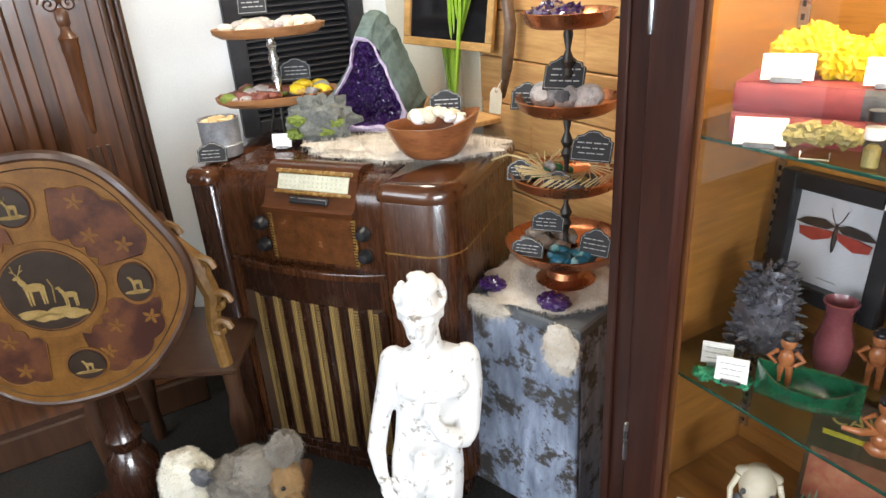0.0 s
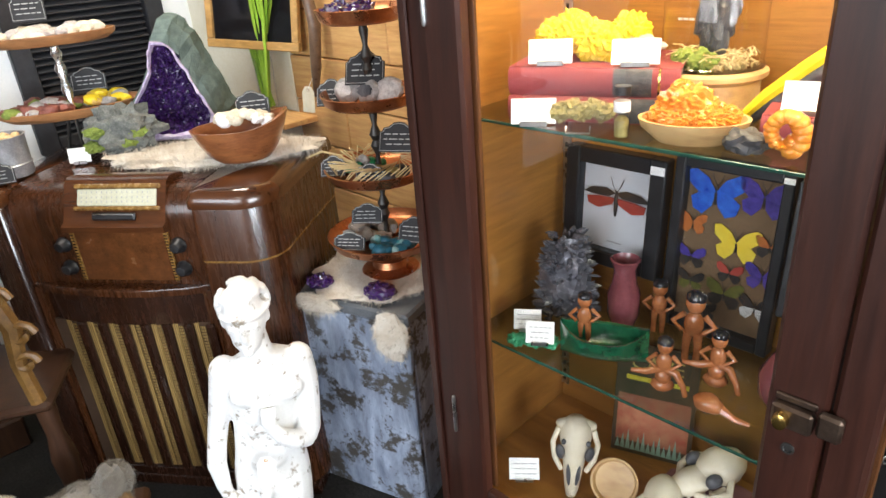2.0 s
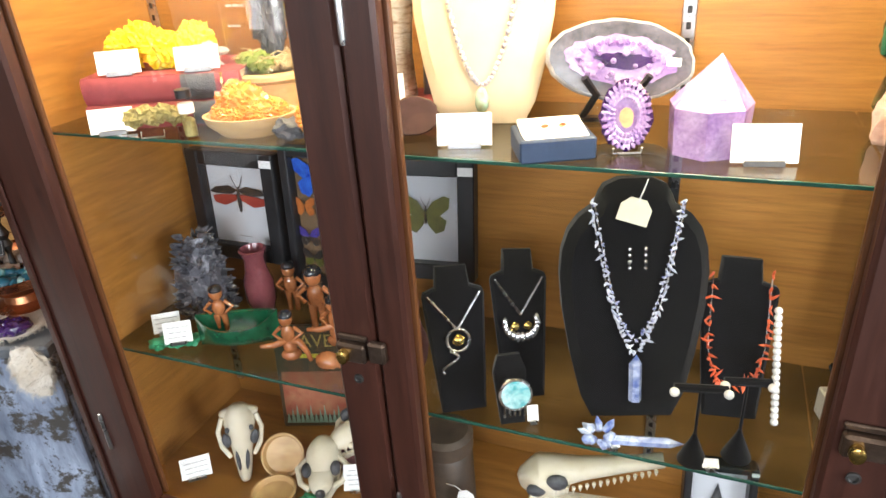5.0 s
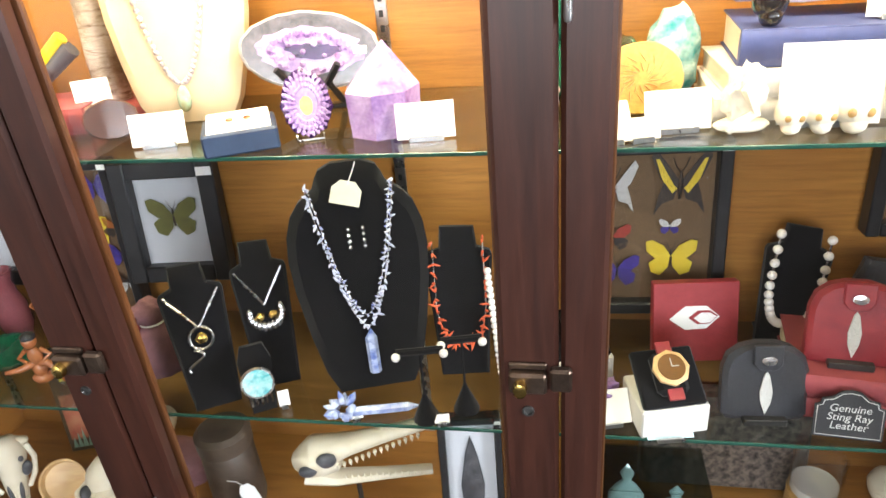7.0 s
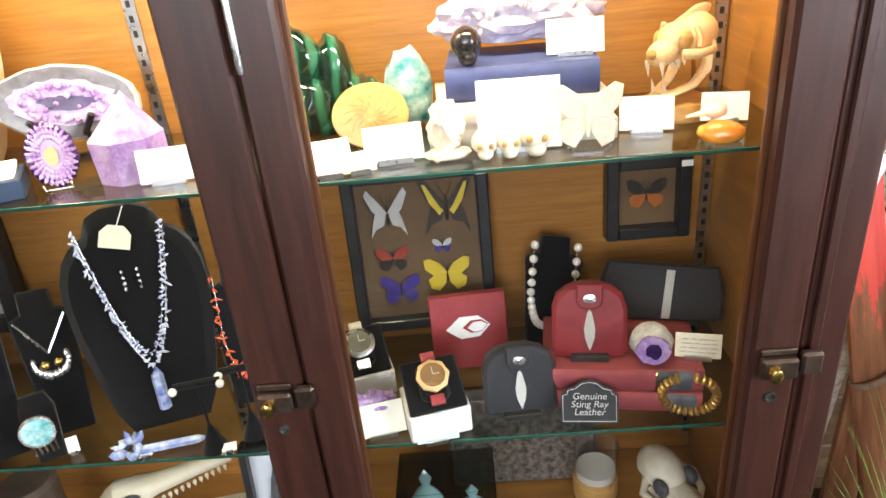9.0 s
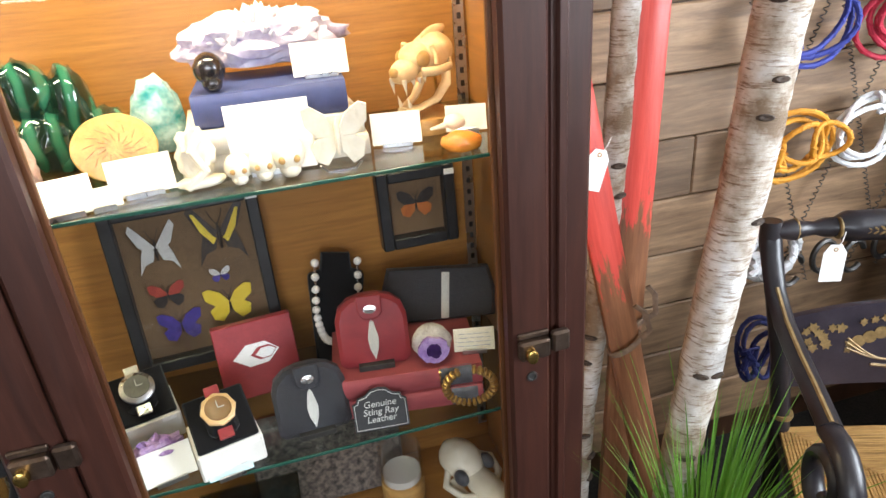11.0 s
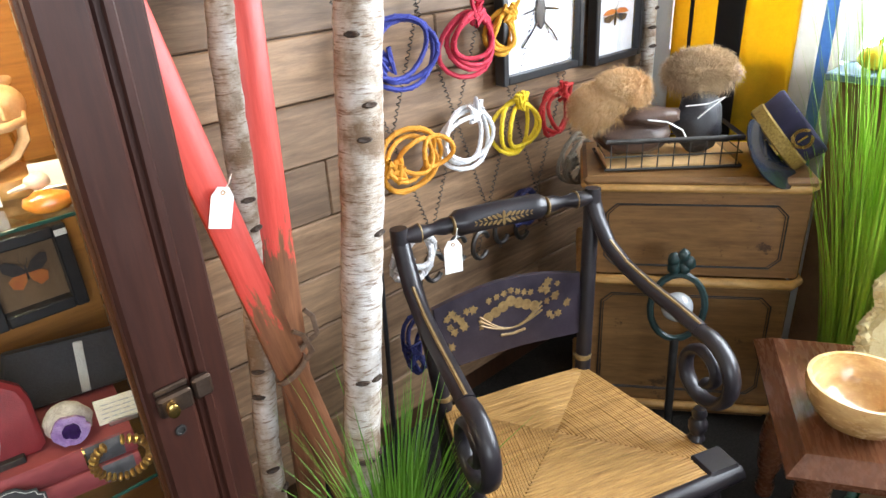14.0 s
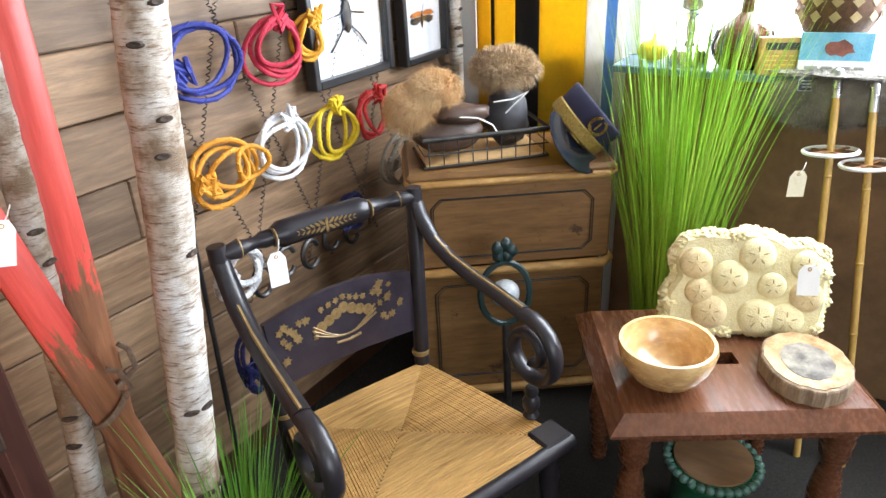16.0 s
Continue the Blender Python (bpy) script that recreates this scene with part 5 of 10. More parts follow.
def grass(name, m, count, h0, h1, spread, lean, seed, w, label, green):
    rnd = random.Random(seed)
    root = thing(name, m, label, "grass")
    v, f = [], []
    for i in range(count):
        a, rr = rnd.uniform(0, 6.283), spread * math.sqrt(rnd.random())
        p = Vector((rr * math.cos(a), rr * math.sin(a), 0.10))
        h = rnd.uniform(h0, h1)
        out = Vector((math.cos(a), math.sin(a), 0)) * lean * rnd.uniform(0.1, 1.0) * h + Vector((rnd.uniform(-1, 1), rnd.uniform(-1, 1), 0)) * 0.04 * h
        side_v = Vector((math.cos(a + 1.57 + rnd.uniform(-0.7, 0.7)), math.sin(a + 1.57 + rnd.uniform(-0.7, 0.7)), 0))
        k0 = len(v)
        n = 6
        for k in range(n + 1):
            u = k / n
            q = p + Vector((0, 0, h * u * (1 - 0.12 * u * lean))) + out * u * u
            ww = w * (1 - u) ** 0.6 * (0.6 + 0.4 * u if u < 0.3 else 1)
            v += [tuple(q - side_v * ww), tuple(q + side_v * ww * 0.0 + Vector((0, 0, 0)) + Vector((side_v.y, -side_v.x, 0)) * ww * 0.4), tuple(q + side_v * ww)]
        for k in range(n):
            b = k0 + 3 * k
            f += [(b, b + 1, b + 4, b + 3), (b + 1, b + 2, b + 5, b + 4)]
    part("blade_tuft", (v, f), green, root, "slender green blades", smooth=0)
    part("pot", lathe([(spread * 0.8, 0.0), (spread * 0.95, 0.01), (spread * 1.15, 0.12), (spread * 1.1, 0.12), (spread * 1.0, 0.10), (0.0, 0.10)], 20), BLACK, root, "dark pot")
    return root


grass("tall_grass_plant", pose(3.06, 0.36, 0), 420, 0.75, 1.35, 0.10, 0.20, 4, 0.0045, "tall bright green artificial grass in a pot", GREEN)
grass("low_grass_plant", pose(1.675, 0.835, 0), 260, 0.30, 0.62, 0.07, 0.42, 9, 0.004, "bushy green artificial grass in a pot", surface("deep_grass_blade", (0.045, 0.14, 0.012), (0.19, 0.38, 0.04), 0.45, scale=5, fine=60, bump=0.02, spread=0.3))

# ---- materials of the wares ----
BOOKRED = surface("red_cloth_binding", (0.22, 0.035, 0.04), (0.32, 0.06, 0.065), 0.7, scale=40, fine=500, bump=0.15)
BOOKBLUE = surface("blue_cloth_binding", (0.035, 0.05, 0.16), (0.06, 0.085, 0.24), 0.6, scale=40, fine=500, bump=0.15)
PAGES = wood("page_edges", (0.55, 0.47, 0.34), (0.70, 0.62, 0.48), 0.8, (4, 4, 400), bump=0.2)
SULPHUR = surface("yellow_crystal", (0.72, 0.50, 0.01), (0.86, 0.68, 0.03), 0.35, scale=40, bump=0.3, sss=0.2)
PALEROCK = surface("pale_rock", (0.32, 0.28, 0.26), (0.62, 0.59, 0.56), 0.7, scale=50, bump=0.4)
PYRITE = surface("green_brown_ore", (0.16, 0.11, 0.03), (0.38, 0.33, 0.12), 0.5, scale=60, bump=0.5)
AMBER = surface("amber_crystal", (0.62, 0.17, 0.015), (0.85, 0.38, 0.06), 0.12, scale=35, bump=0.3, coat=0.8, sss=0.3)
PALEWOOD = wood("pale_turned_wood", (0.50, 0.30, 0.12), (0.68, 0.46, 0.22), 0.4, (14, 14, 30), bump=0.05)
# also colours the skulls' sockets, standing for the shade inside them
DARKROCK_AND_SHADE = surface("dark_rock_and_shade", (0.03, 0.03, 0.034), (0.12, 0.12, 0.13), 0.4, scale=45, bump=0.5)
GREYCRYSTAL = surface("grey_metallic_crystal", (0.07, 0.07, 0.085), (0.22, 0.22, 0.25), 0.25, 0.4, scale=60, bump=0.3)
AMETHYST = surface("amethyst", (0.012, 0.003, 0.035), (0.055, 0.016, 0.12), 0.1, scale=45, bump=0.25, coat=0.8)
LILAC = surface("pale_amethyst", (0.24, 0.10, 0.38), (0.58, 0.44, 0.68), 0.18, scale=25, bump=0.2, coat=0.6, sss=0.2)
WHITEQUARTZ = surface("white_quartz", (0.62, 0.58, 0.66), (0.82, 0.79, 0.84), 0.2, scale=30, bump=0.3, coat=0.5)
CERAMIC = surface("green_glaze", (0.004, 0.045, 0.02), (0.015, 0.13, 0.06), 0.12, scale=40, bump=0.15, coat=0.9)
FIGBROWN = surface("brown_glaze", (0.26, 0.08, 0.025), (0.42, 0.16, 0.06), 0.2, scale=30, bump=0.05, coat=0.7)
FIGBLACK = surface("glazed_black", (0.01, 0.01, 0.012), (0.02, 0.02, 0.025), 0.15, coat=0.7, bump=0.02)
MAUVEGLASS = surface("mauve_pottery", (0.13, 0.03, 0.04), (0.25, 0.075, 0.085), 0.2, scale=12, coat=0.6, bump=0.05)
BONE = surface("bone", (0.60, 0.52, 0.36), (0.78, 0.72, 0.58), 0.55, scale=25, fine=180, bump=0.2)
IVORY = surface("carved_bone", (0.70, 0.62, 0.46), (0.84, 0.78, 0.64), 0.45, scale=40, bump=0.3)
WARMBONE = surface("amber_bone", (0.66, 0.42, 0.18), (0.80, 0.60, 0.34), 0.45, scale=25, bump=0.2)
MALACHITE = bands("malachite", [(0.2, (0.002, 0.018, 0.010)), (0.6, (0.008, 0.065, 0.036)), (0.9, (0.03, 0.16, 0.09))], 9, 0.08, 4, coat=0.9)
TURQ = surface("turquoise_stone", (0.02, 0.26, 0.28), (0.50, 0.70, 0.68), 0.25, scale=28, bump=0.2, coat=0.6, spread=0.15)
YELLOWDISC = surface("ochre_fossil", (0.52, 0.30, 0.06), (0.72, 0.50, 0.16), 0.3, scale=22, bump=0.15, coat=0.5)
LEATHERRED = surface("red_leather", (0.19, 0.015, 0.022), (0.30, 0.03, 0.035), 0.42, scale=30, fine=420, bump=0.35)
LEATHERBLACK = surface("black_stingray_leather", (0.012, 0.012, 0.015), (0.045, 0.045, 0.052), 0.35, scale=300, fine=700, bump=0.6)
STINGRAY = surface("pale_beads", (0.45, 0.45, 0.42), (0.75, 0.75, 0.70), 0.35, scale=400, fine=800, bump=0.6)
PEARL = surface("pearl", (0.72, 0.69, 0.64), (0.85, 0.82, 0.78), 0.2, scale=10, coat=0.8, bump=0)
SILVER = surface("silver", (0.55, 0.55, 0.56), (0.75, 0.75, 0.74), 0.25, 1.0, bump=0.05)
BEAD = surface("pale_blue_bead", (0.40, 0.44, 0.62), (0.75, 0.76, 0.82), 0.15, scale=60, coat=0.7, bump=0.05)
KYANITE = surface("blue_crystal", (0.10, 0.15, 0.42), (0.55, 0.62, 0.80), 0.12, scale=40, coat=0.8, bump=0.15, spread=0.15)
CORAL = surface("red_coral", (0.55, 0.075, 0.025), (0.70, 0.14, 0.05), 0.35, scale=60, bump=0.1)
CREAMFELT = surface("cream_linen", (0.66, 0.52, 0.33), (0.76, 0.62, 0.42), 0.9, scale=30, fine=700, bump=0.2)
GREENROCK = surface("green_mineral", (0.01, 0.14, 0.06), (0.05, 0.34, 0.16), 0.4, scale=60, bump=0.5)
BLUEWING = surface("blue_wing", (0.015, 0.05, 0.42), (0.05, 0.20, 0.75), 0.3, scale=60, coat=0.3, bump=0)
VIOLETWING = surface("violet_wing", (0.03, 0.02, 0.16), (0.10, 0.07, 0.38), 0.3, scale=60, coat=0.3, bump=0)
YELLOWWING = surface("yellow_wing", (0.72, 0.50, 0.015), (0.80, 0.64, 0.06), 0.5, scale=60, bump=0)
ORANGEWING = surface("orange_wing", (0.38, 0.09, 0.015), (0.50, 0.17, 0.03), 0.5, scale=60, bump=0)
REDWING = surface("red_wing", (0.30, 0.025, 0.02), (0.42, 0.07, 0.04), 0.5, scale=60, bump=0)
GREENWING = surface("green_wing", (0.085, 0.085, 0.012), (0.16, 0.16, 0.025), 0.5, scale=60, bump=0)
DARKWING = surface("dark_wing", (0.012, 0.010, 0.010), (0.05, 0.035, 0.025), 0.5, scale=60, bump=0)
PALEWING = surface("pale_wing", (0.50, 0.50, 0.48), (0.70, 0.70, 0.68), 0.6, scale=60, bump=0)
MOUNTWHITE = surface("mount_board", (0.62, 0.64, 0.68), (0.70, 0.72, 0.75), 0.8, scale=10, bump=0.02)
MOUNTTAN = surface("tan_mount", (0.14, 0.085, 0.042), (0.20, 0.125, 0.062), 0.8, scale=10, bump=0.05)
GRANITE = surface("speckled_granite", (0.04, 0.035, 0.032), (0.22, 0.18, 0.15), 0.3, scale=70, fine=400, bump=0.1, spread=0.12, coat=0.4)
CASEWHITE = surface("box_card", (0.62, 0.60, 0.54), (0.72, 0.70, 0.64), 0.6, bump=0.03)
STRAW = surface("straw", (0.50, 0.38, 0.18), (0.66, 0.54, 0.30), 0.8, bump=0.1)
MOSSG = surface("moss", (0.10, 0.15, 0.02), (0.28, 0.34, 0.07), 0.9, scale=80, bump=0.6)
CLOTHPINK = surface("mauve_cloth", (0.20, 0.085, 0.10), (0.30, 0.15, 0.17), 0.8, bump=0.1)


# ---- kinds of wares ----
def card(x, y, z, w, h, yaw, label="blank-looking white price card on a small stand", seed=0, lean=14, rows=0, material=PAPER):
    c = thing("price_card", pose(x, y, z, 0, 0, yaw), label, "card")
    part("sheet", mv(span(-w / 2, w / 2, -0.0008, 0.0008, 0, h, 0.0003), 0, 0, 0.003, -lean, 0, 0), material, c)
    part("stand", join(mv(span(-w * 0.3, w * 0.3, -0.007, -0.0035, 0, 0.009, 0.001), 0, 0, 0, 0, 0, 0), span(-w * 0.3, w * 0.3, -0.007, 0.018, 0, 0.002, 0.0005)), STEEL, c)
    if rows:
        part("print", mv(strokes(w * 0.8, h * 0.7, rows, seed), 0, -0.0012, h * 0.5 + 0.003, 0, 0, 0) if lean == 0 else xf(mv(strokes(w * 0.8, h * 0.7, rows, seed), 0, -0.0016, h * 0.5), pose(0, 0, 0.003, -lean, 0, 0)), INK, c)
    return c


def chalk_outline(w, h):
    o = [(-w / 2, 0), (w / 2, 0), (w / 2, h * 0.66)]
    o += [(w * 0.42, h * 0.70), (w * 0.40, h * 0.80), (w * 0.26, h * 0.84), (w * 0.14, h * 0.97), (0, h), (-w * 0.14, h * 0.97), (-w * 0.26, h * 0.84), (-w * 0.40, h * 0.80), (-w * 0.42, h * 0.70), (-w / 2, h * 0.66)]
    return o


def words(body, size):
    cu = bpy.data.curves.new("writing", "FONT")
    cu.body, cu.size, cu.align_x, cu.align_y, cu.extrude, cu.shear = body, size, "CENTER", "CENTER", 0.0003, 0.15
    cu.space_line = 0.85
    return cu


def chalk_sign(m, w, h, seed, text="", label="small black chalkboard sign with white chalk lettering", lean=15):
    s = thing("chalkboard_sign", m, label, "sign", "chalkboard signs")
    L = pose(0, 0, 0, -lean, 0, 0)
    b = part("board", xf(plate(chalk_outline(w, h), 0.004), L), CHALK, s)
    part("border", xf(tube([(x * 0.93, -0.0025, h * 0.45 + (z - h * 0.45) * 0.90) for x, z in chalk_outline(w, h)], 0.0008, 4, True), L), CHALKWHITE, b)
    if text:
        ob = new("writing", words(text, h * 0.215))
        ob.data.materials.append(CHALKWHITE)
        ob.parent = s
        ob.matrix_local = L @ pose(0, -0.0028, h * 0.44, 90, 0, 0)
    else:
        part("chalk_lines", xf(mv(strokes(w * 0.76, h * 0.5, 3, seed), 0, -0.003, h * 0.42), L), CHALKWHITE, b)
    part("foot", span(-w * 0.2, w * 0.2, 0.0, 0.03, 0, 0.003, 0.001), CHALK, s)
    return s


def book(m, w, d, h, cover, label, bands_at=(), title=True):
    b = thing("book", m, label, "book")
    part("pages", span(-w / 2 + 0.004, w / 2 - 0.004, -d / 2 + 0.004, d / 2 - 0.005, 0.003, h - 0.003, 0.001), PAGES, b)
    part("cover", join(span(-w / 2, w / 2, -d / 2 + 0.003, d / 2, 0, 0.003, 0.001), span(-w / 2, w / 2, -d / 2 + 0.003, d / 2, h - 0.003, h, 0.001)), cover, b)
    part("spine", mv(tube([(-w / 2, 0, 0), (w / 2, 0, 0)], h / 2, 12, False, 0.35), 0, -d / 2 + 0.006, h / 2), cover, b)
    for x, ww in bands_at:
        part("label_band", mv(tube([(x, 0, 0), (x + ww, 0, 0)], h / 2 + 0.0006, 12, False, 0.36), 0, -d / 2 + 0.0058, h / 2), DARKROCK_AND_SHADE if ww > 0.01 else BRASS, b, "dark title band")
    return b


def rock(name, x, y, z, w, d, h, material, label, cat="rock", seed=0, amp=0.35, sub=4, yaw=0, m=None):
    return single(name, mv(blob(w / 2, d / 2, h / 2 * 1.12, amp, 1.8, seed, sub, True), 0, 0, h * 0.42), material, m or pose(x, y, z, 0, 0, yaw), label, cat, smooth=35)


def cluster(r, n, seed, cr=(0.004, 0.009), ch=(0.015, 0.03), flat=0.5, centre=(0, 0, 0), ell=(1, 1, 1)):
    """Many small crystals that point outwards from a lump."""
    rnd = random.Random(seed)
    g = []
    for i in range(n):
        d = Vector((rnd.gauss(0, 1), rnd.gauss(0, 1), abs(rnd.gauss(0, 1)) * flat + 0.15)).normalized()
        p = Vector((d.x * r * ell[0] * 0.8, d.y * r * ell[1] * 0.8, d.z * r * ell[2] * 0.8)) + Vector(centre)
        g.append(aim(crystal(rnd.uniform(*cr), rnd.uniform(*ch)), p, d + Vector((rnd.uniform(-.3, .3), rnd.uniform(-.3, .3), rnd.uniform(-.2, .4)))))
    return join(*g)


def insect_frame(m, w, h, bw, mount, label):
    f = thing("framed_insects", m, label, "picture frame", "framed insects")
    part("backing", span(-w / 2 + 0.003, w / 2 - 0.003, -0.003, 0.004, 0.003, h - 0.003, 0.0005), mount, f, "mount board")
    for a in (span(-w / 2, -w / 2 + bw, -0.032, 0.006, 0, h, 0.003), span(w / 2 - bw, w / 2, -0.032, 0.006, 0, h, 0.003), span(-w / 2 + bw, w / 2 - bw, -0.031, 0.005, 0, bw, 0.003), span(-w / 2 + bw, w / 2 - bw, -0.031, 0.005, h - bw, h, 0.003)):
        part("moulding", a, BLACK, f)
    g = part("glass", span(-w / 2 + bw, w / 2 - bw, -0.020, -0.0185, bw, h - bw, 0), GLASS, f)
    part("price_sticker", span(w / 2 - bw * 0.95, w / 2 - bw * 0.95 + bw * 0.9, -0.0335, -0.0322, h - bw * 0.9, h - bw * 0.4, 0.0002), PAPER, f)
    return f


def wing_shape(kind, s):
    if kind == "bug":
        return [[(0.0, 0.30), (0.3, 0.42), (0.75, 0.36), (1.0, 0.2), (0.7, 0.16), (0.2, 0.18)], [(0.02, 0.16), (0.5, 0.14), (0.9, 0.08), (0.85, -0.12), (0.5, -0.2), (0.1, -0.02)]]
    if kind == "tail":
        return [[(0.0, 0.1), (0.35, 0.6), (0.62, 0.95), (0.72, 0.75), (0.5, 0.2), (0.2, -0.05)], [(0.05, 0.0), (0.4, 0.1), (0.5, -0.2), (0.62, -0.75), (0.42, -0.45), (0.15, -0.35)]]
    return [[(0.0, 0.1), (0.3, 0.55), (0.75, 0.8), (1.0, 0.72), (0.95, 0.3), (0.6, 0.0), (0.1, 0.0)], [(0.03, 0.02), (0.6, -0.02), (0.85, -0.2), (0.75, -0.6), (0.4, -0.75), (0.1, -0.4)]]


def insect(parent, x, z, s, top, low, kind="fly", tilt=0):
    gs = []
    sh = wing_shape(kind, s)
    body = part("insect_body", mv(blob(s * 0.06, s * 0.06, s * 0.38, 0.15, 3, 1, 2), x, -0.008, z, 0, tilt, 0), DARKWING, parent, "dark pinned insect body")
    for k, mt in ((0, top), (1, low)):
        for sg in (-1, 1):
            part("wing", mv(plate([(sg * px * s, pz * s) for px, pz in (sh[k] if sg > 0 else sh[k][::-1])], 0.0012), x, -0.009 - 0.0015 * (1 - k), z, 0, tilt, 0), mt, body)
    part("feelers", mv(join(tube([(0, 0, s * 0.3), (s * 0.12, 0, s * 0.5), (s * 0.2, 0, s * 0.72)], s * 0.012, 4), tube([(0, 0, s * 0.3), (-s * 0.12, 0, s * 0.5), (-s * 0.2, 0, s * 0.72)], s * 0.012, 4)), x, -0.008, z, 0, tilt, 0), DARKWING, body)


def bust(m, w, h, material, label, neck=0.45, slab_t=0.05, lean=12):
    """A padded display bust: neck, sloping shoulders, tapering to its foot."""
    b = thing("jewellery_bust", m, label, "jewellery stand", "jewellery busts")
    nk = w * neck / 2
    half = [(0.28, 0.0), (0.36, 0.10), (0.43, 0.28), (0.485, 0.48), (0.50, 0.62), (0.485, 0.72), (0.44, 0.80), (0.37, 0.855), (neck * 0.62, 0.90), (neck * 0.56, 0.94), (neck * 0.48, 0.975), (neck * 0.25, 1.0)]
    o = [(x * w, z * h) for x, z in half] + [(-x * w, z * h) for x, z in half[::-1]]
    part("form", xf(plate(o, slab_t, slab_t * 0.35), pose(0, 0.0, 0, -lean, 0, 0)), material, b)
    part("easel", xf(span(-0.01, 0.01, slab_t * 0.5, slab_t * 0.5 + 0.004, 0.0, h * 0.6, 0.001), pose(0, 0.03, 0, 4, 0, 0)), material, b)
    return b


def small_bust(m, w, h, label, lean=18):
    b = thing("jewellery_bust", m, label, "jewellery stand", "jewellery busts")
    o = [(-w * 0.36, 0.0), (w * 0.36, 0.0), (w * 0.5, h * 0.80), (w * 0.47, h * 0.83), (w * 0.28, h * 0.86), (w * 0.25, h * 0.99), (-w * 0.25, h), (-w * 0.28, h * 0.86), (-w * 0.47, h * 0.83), (-w * 0.5, h * 0.80)]
    part("form", xf(plate(o, 0.02, 0.005), pose(0, 0.0, 0, -lean, 0, 0)), FELT, b)
    part("prop", span(-w * 0.2, w * 0.2, 0.012, 0.012 + h * 0.36, 0, 0.004, 0.001), FELT, b)
    return b


def on_slope(lean, y, z0=0.0):
    return pose(0, 0, 0, -lean, 0, 0) @ pose(0, y, z0)


def bead_string(name, parent_m, pts, r, material, label, spike=0.0, seed=0):
    rnd = random.Random(seed)
    n = thing(name, parent_m, label, "necklace")
    g = []
    for x, z in pts:
        if spike:
            for k in range(2):
                g.append(aim(crystal(r * 0.45, spike * rnd.uniform(0.6, 1.3), 5, 0.5), (x, 0, z), (rnd.uniform(-1, 1), rnd.uniform(-0.9, 0.2), rnd.uniform(-1, 1))))
        else:
            g.append(mv(blob(r, r, r, 0.06, 2, rnd.randint(0, 99), 2), x, 0, z))
    part("beads", join(*g), material, n)
    part("cord", tube([(x, 0.001, z) for x, z in pts], r * 0.25, 5), SILVER, n)
    return n


def figurine(m, h, seed, label, pose_kind="stand"):
    """A glazed doll, one plain mesh."""
    s = h
    g = [mv(blob(0.13 * s, 0.13 * s, 0.15 * s, 0.05, 2, seed, 2), 0, 0, 0.85 * s), mv(blob(0.13 * s, 0.09 * s, 0.20 * s, 0.08, 2, seed + 1, 2), 0, 0, 0.54 * s)]
    if pose_kind == "sit":
        g += [tube([(0.05 * s, 0, 0.4 * s), (0.22 * s, -0.1 * s, 0.42 * s), (0.34 * s, -0.12 * s, 0.2 * s), (0.38 * s, -0.12 * s, 0.03 * s)], [0.07 * s, 0.065 * s, 0.05 * s, 0.045 * s], 8), tube([(-0.05 * s, 0, 0.4 * s), (-0.26 * s, -0.12 * s, 0.38 * s), (-0.5 * s, -0.12 * s, 0.36 * s)], [0.07 * s, 0.06 * s, 0.04 * s], 8), mv(blob(0.14 * s, 0.12 * s, 0.16 * s, 0.1, 2, 1, 2), 0, 0, 0.26 * s), mv(blob(0.2 * s, 0.14 * s, 0.13 * s, 0.1, 2, 2, 2), 0, 0, 0.1 * s)]
    else:
        g += [tube([(k * 0.06 * s, 0, 0.42 * s), (k * 0.075 * s, 0, 0.2 * s), (k * 0.07 * s, -0.02 * s, 0.0)], [0.07 * s, 0.055 * s, 0.05 * s], 8) for k in (-1, 1)]
    g += [tube([(k * 0.12 * s, 0, 0.68 * s), (k * 0.26 * s, -0.01 * s, 0.55 * s), (k * 0.13 * s, -0.07 * s, 0.46 * s)], [0.045 * s, 0.04 * s, 0.035 * s], 7) for k in (-1, 1)]
    body = join(*g)
    cap = mv(blob(0.135 * s, 0.138 * s, 0.10 * s, 0.06, 2, seed, 2), 0, 0.015 * s, 0.93 * s)
    ob = single("glazed_figurine", join(body, cap), [FIGBROWN, FIGBLACK], m, label, "figurine", "canoe figurines", smooth=60)
    for p in list(ob.data.polygons)[len(body[1]):]:
        p.material_index = 1
    return ob


